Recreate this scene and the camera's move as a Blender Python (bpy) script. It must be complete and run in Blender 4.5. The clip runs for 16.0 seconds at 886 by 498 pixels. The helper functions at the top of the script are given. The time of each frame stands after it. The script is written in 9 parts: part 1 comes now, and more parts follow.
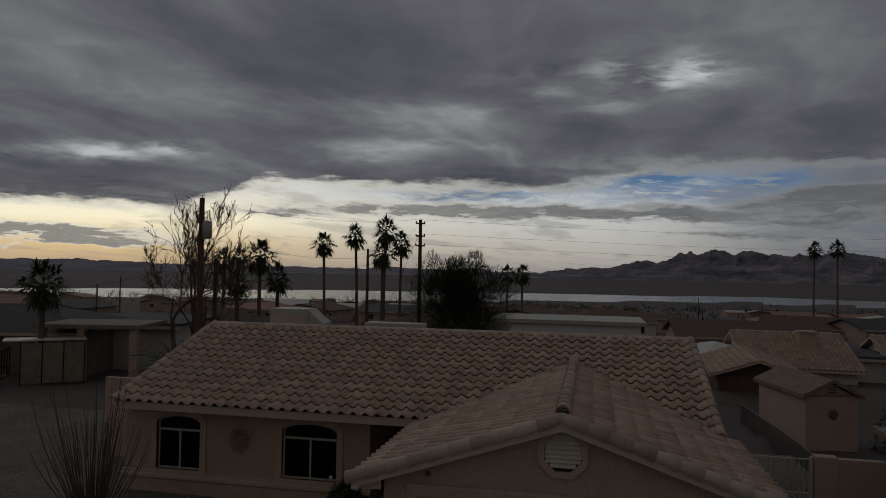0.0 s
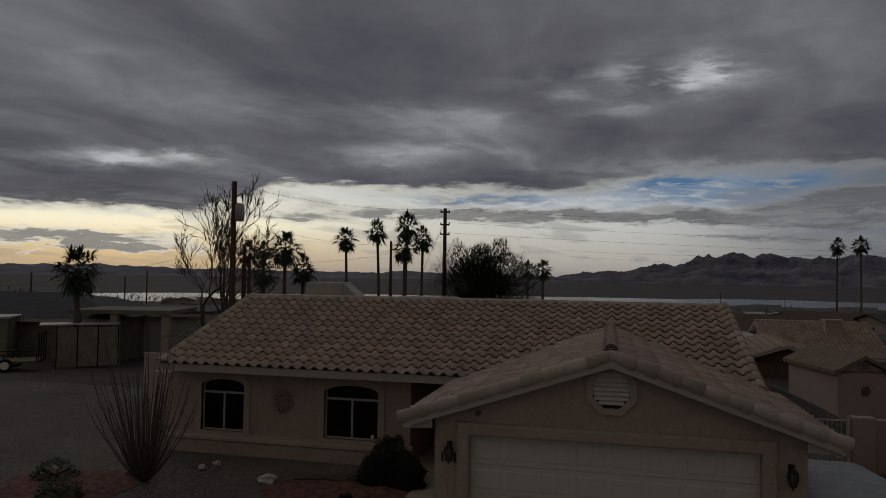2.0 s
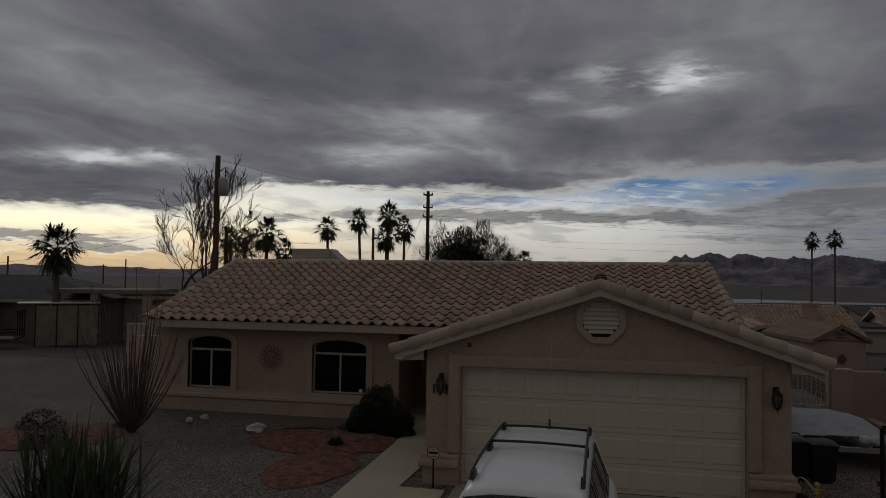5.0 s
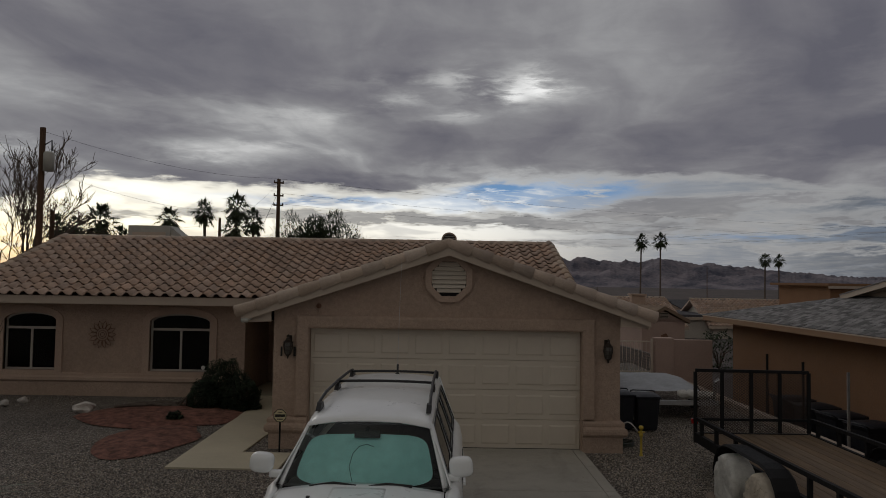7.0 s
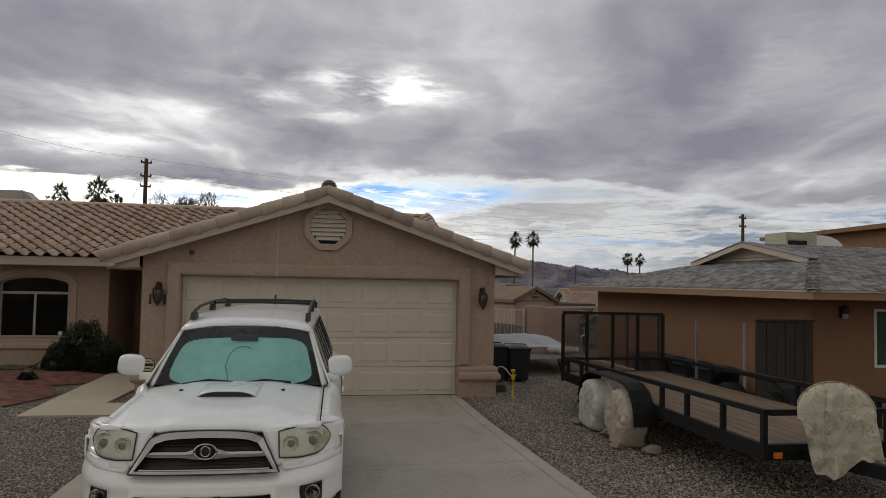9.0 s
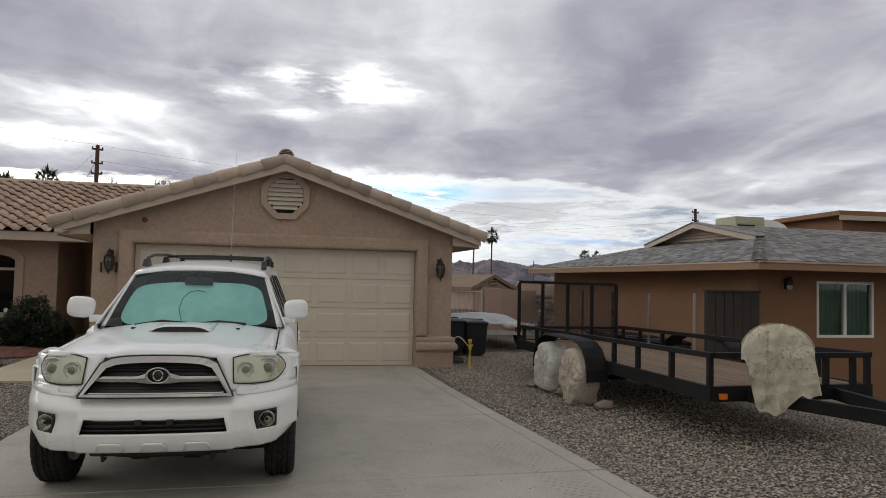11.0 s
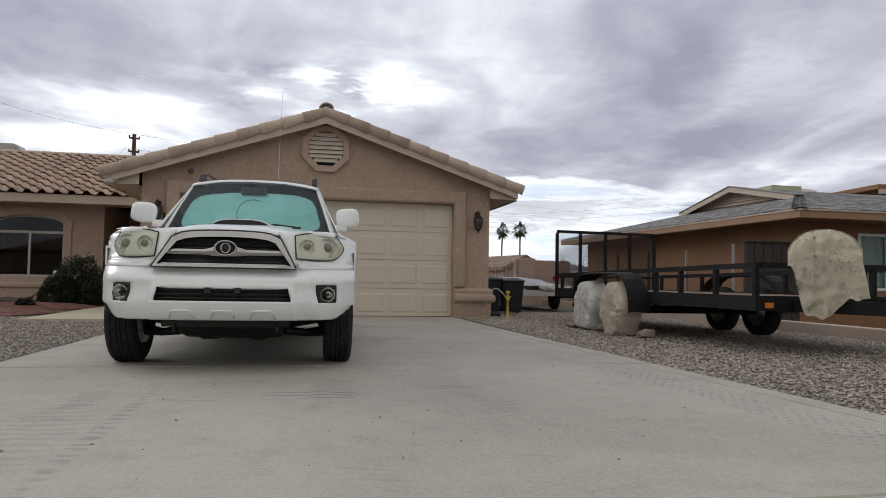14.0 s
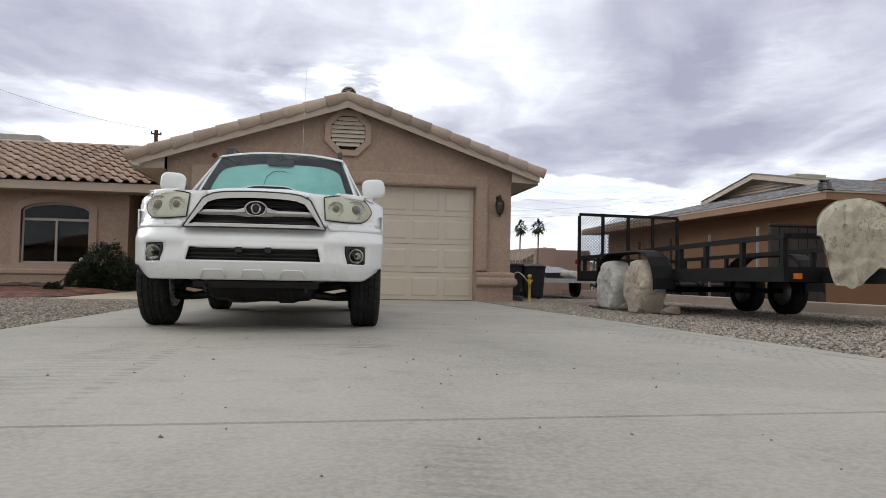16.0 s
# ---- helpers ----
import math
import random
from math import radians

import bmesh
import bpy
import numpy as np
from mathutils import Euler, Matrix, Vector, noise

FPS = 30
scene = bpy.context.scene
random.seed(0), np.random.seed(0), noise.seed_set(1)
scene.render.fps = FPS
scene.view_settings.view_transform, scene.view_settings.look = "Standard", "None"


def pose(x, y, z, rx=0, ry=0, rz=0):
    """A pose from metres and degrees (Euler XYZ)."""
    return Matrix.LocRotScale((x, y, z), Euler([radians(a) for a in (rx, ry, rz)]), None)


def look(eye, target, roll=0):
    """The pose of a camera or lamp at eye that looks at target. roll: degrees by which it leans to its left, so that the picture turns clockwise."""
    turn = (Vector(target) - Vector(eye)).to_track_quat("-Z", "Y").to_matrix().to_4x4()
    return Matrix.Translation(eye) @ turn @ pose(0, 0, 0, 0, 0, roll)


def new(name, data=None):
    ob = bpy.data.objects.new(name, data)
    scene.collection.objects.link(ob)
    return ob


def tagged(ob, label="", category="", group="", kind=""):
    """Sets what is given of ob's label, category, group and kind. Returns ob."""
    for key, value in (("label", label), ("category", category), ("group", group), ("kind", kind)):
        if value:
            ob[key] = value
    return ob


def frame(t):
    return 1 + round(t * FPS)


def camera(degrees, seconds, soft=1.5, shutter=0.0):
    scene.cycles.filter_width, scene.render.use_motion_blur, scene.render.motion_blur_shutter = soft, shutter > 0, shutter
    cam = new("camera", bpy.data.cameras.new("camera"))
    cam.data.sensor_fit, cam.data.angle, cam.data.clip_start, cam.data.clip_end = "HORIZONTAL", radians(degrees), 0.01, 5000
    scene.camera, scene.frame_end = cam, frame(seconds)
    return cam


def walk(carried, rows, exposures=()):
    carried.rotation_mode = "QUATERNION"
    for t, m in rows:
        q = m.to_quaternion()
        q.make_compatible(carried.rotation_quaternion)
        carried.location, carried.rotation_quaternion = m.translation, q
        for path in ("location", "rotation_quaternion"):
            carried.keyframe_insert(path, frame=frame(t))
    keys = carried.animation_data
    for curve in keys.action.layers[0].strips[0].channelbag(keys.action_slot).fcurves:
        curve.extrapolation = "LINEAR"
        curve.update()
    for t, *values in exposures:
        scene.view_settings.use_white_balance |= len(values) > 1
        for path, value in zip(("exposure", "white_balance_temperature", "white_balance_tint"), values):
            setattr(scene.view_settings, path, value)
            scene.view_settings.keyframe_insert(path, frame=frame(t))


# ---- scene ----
cam = camera(64.3, 16.0, 0.9)
PATH = [
    (0, (0.489, -12.149, 6.062), (0.074, -10.194, 6.125), 1.0),
    (0.5, (0.266, -12.28, 5.753), (-0.159, -10.326, 5.816), 0.9),
    (1, (0.108, -12.398, 5.467), (-0.328, -10.447, 5.535), 0.9),
    (1.5, (0.03, -12.492, 5.213), (-0.419, -10.544, 5.285), 0.8),
    (2, (-0.011, -12.573, 4.982), (-0.47, -10.628, 5.056), 0.8),
    (2.5, (-0.063, -12.592, 4.816), (-0.532, -10.649, 4.887), 0.7),
    (3, (-0.189, -12.663, 4.653), (-0.664, -10.721, 4.723), 0.8),
    (5.5, (-0.187, -12.703, 3.633), (-0.521, -10.733, 3.713), 0.7),
    (6, (-0.137, -12.692, 3.538), (-0.359, -10.706, 3.621), 0.8),
    (6.5, (-0.136, -12.68, 3.297), (-0.241, -10.685, 3.382), 0.8),
    (7, (-0.14, -12.689, 3.029), (-0.13, -10.691, 3.115), 0.9),
    (7.5, (-0.155, -12.721, 2.756), (-0.044, -10.726, 2.845), 0.9),
    (8, (-0.169, -12.745, 2.508), (0.032, -10.757, 2.598), 1.0),
    (8.5, (-0.173, -12.779, 2.278), (0.105, -10.8, 2.372), 1.1),
    (9, (-0.152, -12.791, 2.08), (0.2, -10.825, 2.175), 1.1),
    (9.5, (-0.131, -12.797, 1.889), (0.272, -10.84, 1.984), 1.2),
    (10, (-0.113, -12.809, 1.72), (0.353, -10.867, 1.816), 1.2),
    (12.5, (-0.187, -12.882, 1.27), (0.262, -10.935, 1.359), 1.1),
    (13, (-0.223, -12.899, 1.032), (0.193, -10.945, 1.121), 1.0),
    (13.5, (-0.268, -12.906, 0.855), (0.133, -10.948, 0.943), 1.0),
    (14, (-0.326, -12.907, 0.693), (0.064, -10.948, 0.782), 1.0),
    (14.5, (-0.382, -12.903, 0.636), (-0.006, -10.94, 0.724), 1.0),
    (15, (-0.419, -12.899, 0.565), (-0.057, -10.934, 0.652), 1.0),
    (15.5, (-0.422, -12.899, 0.507), (-0.071, -10.932, 0.592), 1.0),
    (16, (-0.397, -12.9, 0.418), (-0.056, -10.932, 0.502), 1.0),
]
# the film camera opens up as it sinks from the bright sky to the dim yard
EXPOSURES = [(0.0, -1.9, 6200, 10), (3.0, -1.9, 6200, 10), (5.5, -1.52, 6300, 10), (7.0, -1.02, 6450, 10), (8.0, -0.58, 6500, 9), (9.0, 0.03, 6500, 9), (10.0, 0.42, 6450, 9), (12.5, 0.47, 6250, 9), (14.5, 0.75, 6130, 9), (16.0, 0.93, 6080, 9)]
walk(cam, [(t, look(eye, target, roll)) for t, eye, target, roll in PATH], EXPOSURES)

# ---------------------------------------------------------------- helpers of this scene
SUN_AZ, SUN_EL = -37.0, 9.0          # degrees from +y to the right, and up


class Net:
    """Small builder for node trees."""

    def __init__(self, tree):
        self.t = tree
        tree.nodes.clear()

    def n(self, kind, operation=None, use_clamp=None, data_type=None, blend_type=None, sky_type=None, interpolation_type=None):
        node = self.t.nodes.new(kind)
        if operation:
            node.operation = operation
        if use_clamp:
            node.use_clamp = True
        if data_type:
            node.data_type = data_type
        if blend_type:
            node.blend_type = blend_type
        if sky_type:
            node.sky_type = sky_type
        if interpolation_type:
            node.interpolation_type = interpolation_type
        return node

    def put(self, socket, value):
        if isinstance(value, bpy.types.NodeSocket):
            self.t.links.new(value, socket)
        elif value is not None:
            socket.default_value = value

    def math(self, op, a, b=None, c=None, clamp=False):
        node = self.n("ShaderNodeMath", operation=op, use_clamp=clamp)
        for i, v in enumerate((a, b, c)):
            if v is not None:
                self.put(node.inputs[i], v)
        return node.outputs[0]

    def mix(self, fac, a, b, kind="MIX"):
        node = self.n("ShaderNodeMix", data_type="RGBA", blend_type=kind)
        self.put(node.inputs[0], fac)
        self.put(node.inputs[6], a if not isinstance(a, tuple) else (*a, 1)[:4])
        self.put(node.inputs[7], b if not isinstance(b, tuple) else (*b, 1)[:4])
        return node.outputs[2]

    def noise(self, vec, scale, detail=4.0, rough=0.55, distort=0.0):
        node = self.n("ShaderNodeTexNoise")
        self.put(node.inputs["Vector"], vec)
        node.inputs["Scale"].default_value = scale
        node.inputs["Detail"].default_value = detail
        node.inputs["Roughness"].default_value = rough
        node.inputs["Distortion"].default_value = distort
        return node.outputs[0]

    def ramp(self, fac, stops, interpolation="LINEAR"):
        node = self.n("ShaderNodeValToRGB")
        node.color_ramp.interpolation = interpolation
        els = node.color_ramp.elements
        while len(els) < len(stops):
            els.new(0.5)
        for el, (pos, col) in zip(els, stops):
            el.position = pos
            el.color = (*col, 1) if isinstance(col, tuple) else (col, col, col, 1)
        self.put(node.inputs[0], fac)
        return node.outputs[0]

    def span(self, v, a, b, c=0.0, d=1.0, smooth=True):
        node = self.n("ShaderNodeMapRange", interpolation_type="SMOOTHSTEP" if smooth else "LINEAR")
        for i, x in enumerate((v, a, b, c, d)):
            self.put(node.inputs[i], x)
        return node.outputs[0]


# ---------------------------------------------------------------- sky and sun
world = bpy.data.worlds.new("world")
scene.world = world
world.use_nodes = True
W = Net(world.node_tree)
geo = W.n("ShaderNodeTexCoord")
sep = W.n("ShaderNodeSeparateXYZ")
W.put(sep.inputs[0], geo.outputs["Generated"])
dx, dy, dz = sep.outputs
azim = W.math("MULTIPLY", W.math("ARCTAN2", dx, dy), 57.29578)
elev = W.math("MULTIPLY", W.math("ARCSINE", dz), 57.29578)
sky = W.n("ShaderNodeTexSky", sky_type="NISHITA")
sky.sun_disc = False
sky.sun_elevation, sky.sun_rotation = radians(SUN_EL), radians(SUN_AZ)
sky.air_density, sky.dust_density = 1.0, 1.2

# the cloud deck: a level sheet seen in perspective, its long soft rolls running away to the north
lift = W.math("ADD", W.math("MAXIMUM", dz, 0.0), 0.085)
comb = W.n("ShaderNodeCombineXYZ")
W.put(comb.inputs[0], W.math("DIVIDE", dx, lift))
W.put(comb.inputs[1], W.math("DIVIDE", dy, lift))
turn = W.n("ShaderNodeMapping")
turn.inputs["Rotation"].default_value = (0, 0, radians(12))
turn.inputs["Location"].default_value = (3.1, 1.7, 0)
W.put(turn.inputs["Vector"], comb.outputs[0])
bend = W.n("ShaderNodeTexNoise")
W.put(bend.inputs["Vector"], turn.outputs[0])
bend.inputs["Scale"].default_value, bend.inputs["Detail"].default_value = 0.55, 3.0
bent = W.n("ShaderNodeVectorMath", operation="MULTIPLY_ADD")
W.put(bent.inputs[0], bend.outputs["Color"])
bent.inputs[1].default_value = (0.9, 1.6, 0.0)
W.put(bent.inputs[2], turn.outputs[0])
stretch = W.n("ShaderNodeMapping")
stretch.inputs["Scale"].default_value = (1.0, 0.42, 1.0)
W.put(stretch.inputs["Vector"], bent.outputs[0])
big = W.noise(stretch.outputs[0], 0.80, 3.0, 0.5, 0.4)
mid = W.noise(stretch.outputs[0], 2.0, 6.0, 0.52, 0.4)
fine = W.noise(bent.outputs[0], 4.6, 7.0, 0.58, 0.4)


def blob(az, el, raz, rel, power=1.0):
    """A soft oval round a direction: 1 at its middle, 0 well outside."""
    a = W.math("DIVIDE", W.math("SUBTRACT", azim, az), raz)
    b = W.math("DIVIDE", W.math("SUBTRACT", elev, el), rel)
    r2 = W.math("ADD", W.math("MULTIPLY", a, a), W.math("MULTIPLY", b, b))
    return W.math("MULTIPLY", W.math("POWER", 2.71828, W.math("MULTIPLY", r2, -1.0)), power)


def total(items):
    out = items[0]
    for it in items[1:]:
        out = W.math("ADD", out, it)
    return out


# directions roughened by noise, so that every band and hole has a ragged edge
ragged = W.n("ShaderNodeCombineXYZ")
W.put(ragged.inputs[0], W.math("MULTIPLY", azim, 0.13))
W.put(ragged.inputs[1], W.math("MULTIPLY", elev, 0.55))
rough_a, rough_b = W.noise(ragged.outputs[0], 1.0, 7.0, 0.6, 0.4), W.noise(ragged.outputs[0], 2.6, 6.0, 0.62, 0.3)
azim0, elev0 = azim, elev
elev = W.math("ADD", elev0, W.math("ADD", W.math("MULTIPLY", W.math("SUBTRACT", rough_a, 0.5), 2.2), W.math("MULTIPLY", W.math("SUBTRACT", rough_b, 0.5), 1.5)))
azim = W.math("ADD", azim0, W.math("MULTIPLY", W.math("SUBTRACT", rough_b, 0.5), 7.0))

# the deck: dark rolls with thin, lit places
grain_ = W.math("ADD", W.math("MULTIPLY", big, 0.54), W.math("ADD", W.math("MULTIPLY", mid, 0.36), W.math("MULTIPLY", fine, 0.10)))
thin = total([blob(-41.5, 8.1, 5, 0.55, 0.6), blob(-37.5, 8.3, 2.8, 0.6, 1.0), blob(-33.8, 8.8, 2.4, 0.5, 0.9), blob(-17, 9.8, 5.5, 1.0, 0.85), blob(-13, 12.2, 8, 0.9, 0.45), blob(-14, 11, 9, 3.0, 0.33), blob(-24, 13.2, 9, 0.7, 0.25),
              blob(6.5, 15.3, 2.2, 1.5, 1.1), blob(0.5, 15.9, 2.2, 0.9, 0.65), blob(-3.2, 14.2, 2.8, 0.55, 0.7), blob(0.2, 13.1, 3.4, 0.5, 0.6), blob(-8, 15.4, 3.5, 0.6, 0.35), blob(9.5, 14.6, 3, 0.9, 0.45),
              blob(15.4, 8.2, 4.5, 0.6, 0.75), blob(23.5, 9.2, 4.5, 0.9, 0.42), blob(19, 7.4, 5, 0.7, 0.35), blob(34, 13.2, 2.4, 1.8, 0.28), blob(37, 15.8, 2.6, 2.0, 0.32), blob(40.5, 19.2, 3.2, 2.6, 0.25), blob(46, 24, 6, 4, 0.15),
              blob(31, 8.6, 4, 0.8, 0.2), blob(41, 8.5, 6, 1.5, 0.2), blob(2, 8.7, 8, 0.5, 0.4), blob(-12, 21, 12, 2.0, 0.25)])
heavy = total([blob(-26, 10.8, 9, 1.4, 0.5), blob(-41, 6.0, 12, 1.2, 0.7), blob(-8, 7.5, 6, 0.8, 0.6), blob(-16, 7.4, 7, 0.7, 0.4), blob(-18, 14.6, 9, 1.2, 0.35), blob(12, 12, 6, 1.4, 0.4), blob(27.7, 15.5, 4, 3.2, 0.6),
               blob(22, 20, 8, 3, 0.3), blob(-36, 16.5, 16, 4.0, 0.75), blob(34, 20, 16, 6, 0.45), blob(16, 10.8, 5, 1.1, 0.4), blob(2.9, 15.3, 1.0, 1.4, 0.7), blob(-3.5, 15.8, 2.2, 0.8, 0.5), blob(36, 10.8, 5, 0.9, 0.35), blob(37, 5.5, 9, 3.0, 0.7), blob(31, 12, 13, 6.0, 0.40)])
density = W.math("ADD", W.math("SUBTRACT", grain_, W.math("MULTIPLY", thin, 0.21)), W.math("MULTIPLY", heavy, 0.11))
body = W.ramp(density, [(0.23, (1.75, 1.75, 1.72)), (0.33, (0.92, 0.92, 0.915)), (0.41, (0.60, 0.60, 0.615)), (0.47, (0.455, 0.45, 0.475)), (0.54, (0.342, 0.334, 0.372)), (0.64, (0.232, 0.229, 0.278))])

# the open sky under the deck: pale, warm towards the sun, grey-blue and mottled away from it, blue where it is clear
glow = W.math("MINIMUM", total([blob(SUN_AZ, 3.0, 15, 3.6, 0.9), blob(SUN_AZ, 4, 34, 6, 0.35)]), 1.0)
pale = W.ramp(W.math("DIVIDE", elev0, 12.0, None, True), [(0.0, (1.05, 0.98, 0.92)), (0.12, (1.48, 1.42, 1.28)), (0.32, (1.72, 1.70, 1.62)), (0.55, (1.55, 1.64, 1.72)), (1.0, (1.15, 1.28, 1.45))])
warm = W.ramp(W.math("DIVIDE", elev0, 12.0, None, True), [(0.0, (2.1, 1.35, 0.62)), (0.14, (2.7, 1.95, 1.0)), (0.30, (3.6, 3.2, 2.2)), (0.6, (3.3, 3.1, 2.6)), (1.0, (2.0, 1.95, 1.8))])
mottle = W.math("ADD", W.math("MULTIPLY", rough_a, 0.55), W.math("MULTIPLY", fine, 0.45))
dull = W.ramp(mottle, [(0.38, (0.41, 0.455, 0.53)), (0.50, (0.50, 0.53, 0.58)), (0.62, (0.63, 0.645, 0.66))])
dull = W.mix(W.span(azim0, 20.0, 34.0), dull, W.mix(1.0, dull, (0.50, 0.51, 0.53), "MULTIPLY"))
pale = W.mix(W.span(azim0, 0.0, 20.0), pale, dull)
under = W.mix(glow, pale, warm)
open_ = W.math("MINIMUM", total([blob(4.4, 7.4, 4.4, 0.8, 1.1), blob(-9.5, 6.3, 5.5, 0.5, 1.0), blob(12.8, 7.2, 3.4, 0.7, 0.95), blob(7, 6.2, 7, 0.6, 0.6), blob(22, 3.6, 7, 0.5, 0.5), blob(40, 4.5, 8, 1.2, 0.4)]), 1.0)
clear = W.mix(0.85, W.mix(1.0, sky.outputs[0], (0.12, 0.12, 0.12), "MULTIPLY"), (0.24, 0.54, 1.04))
under = W.mix(W.math("MULTIPLY", open_, W.span(fine, 0.34, 0.52)), under, clear)
streak = W.span(W.math("ADD", mid, W.math("MULTIPLY", W.math("SUBTRACT", rough_a, 0.5), 0.6)), 0.50, 0.64)
under = W.mix(W.math("MULTIPLY", streak, 0.40), under, W.mix(glow, (0.62, 0.64, 0.68), (1.3, 1.15, 0.9)))

# how far down the deck reaches, and the bands of cloud that lie below it
edge = W.math("ADD", W.span(azim0, -4.0, 7.0, 6.7, 8.1), W.span(azim0, -33.0, -25.0, -2.4, 0.0))
edge = W.math("SUBTRACT", edge, W.span(azim0, 20.0, 38.0, 0.0, 2.6))
edge = W.math("SUBTRACT", edge, W.span(W.math("ABSOLUTE", azim0), 58.0, 85.0, 0.0, 7.5))      # overcast to the ground behind
deck = W.span(W.math("SUBTRACT", elev, edge), -0.55, 0.75)
bands = total([blob(-9, 5.0, 16, 0.55, 1.15), blob(6, 4.6, 8, 0.42, 0.9), blob(-43, 2.5, 9, 0.45, 1.3), blob(-38, 1.8, 8, 0.3, 1.0), blob(-25, 4.4, 5, 0.35, 0.7), blob(14.4, 5.6, 3.6, 0.5, 1.0), blob(19.6, 5.7, 4.5, 0.8, 1.1), blob(18, 4.0, 7, 0.5, 0.7),
               blob(13, 3.1, 8, 0.3, 0.6), blob(33, 4.6, 11, 0.8, 0.8), blob(27, 6.4, 5, 0.6, 0.8), blob(33, 2.7, 14, 0.45, 0.7), blob(-17, 3.2, 8, 0.25, 0.4)])
shred = W.math("ADD", W.math("MULTIPLY", W.math("SUBTRACT", rough_b, 0.5), 1.6), W.math("MULTIPLY", W.math("SUBTRACT", fine, 0.5), 1.8))
bands = W.span(W.math("ADD", bands, W.math("MULTIPLY", shred, W.math("MINIMUM", bands, 1.0))), 0.18, 0.85)
cover = W.math("MAXIMUM", deck, W.math("MULTIPLY", bands, 0.92))
rim = W.math("MULTIPLY", W.math("MULTIPLY", cover, W.math("SUBTRACT", 1.0, cover)), 3.0)
lit = W.mix(W.span(azim0, -34, 14), (3.4, 3.2, 2.6), (0.78, 0.78, 0.77))
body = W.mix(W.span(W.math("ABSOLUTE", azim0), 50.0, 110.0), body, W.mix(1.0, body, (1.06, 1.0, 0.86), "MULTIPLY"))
low = W.ramp(mottle, [(0.36, (0.28, 0.275, 0.295)), (0.50, (0.38, 0.373, 0.385)), (0.64, (0.72, 0.70, 0.68))])
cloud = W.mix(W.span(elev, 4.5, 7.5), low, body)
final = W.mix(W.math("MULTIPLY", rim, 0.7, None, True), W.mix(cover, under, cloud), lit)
back = W.n("ShaderNodeBackground")
W.put(back.inputs[0], final)
back.inputs[1].default_value = 1.0
W.put(W.n("ShaderNodeOutputWorld").inputs[0], back.outputs[0])

sun_data = bpy.data.lights.new("sun", "SUN")
sun_data.energy, sun_data.angle, sun_data.color = 0.5, radians(30), (1.0, 0.94, 0.86)
sun = new("sun", sun_data)
saz, sel = radians(SUN_AZ), radians(SUN_EL + 14)
sun.matrix_world = look((0, 0, 0), (-math.sin(saz) * math.cos(sel), -math.cos(saz) * math.cos(sel), -math.sin(sel)))
sun.location = (-300, 400, 220)

# ---------------------------------------------------------------- materials


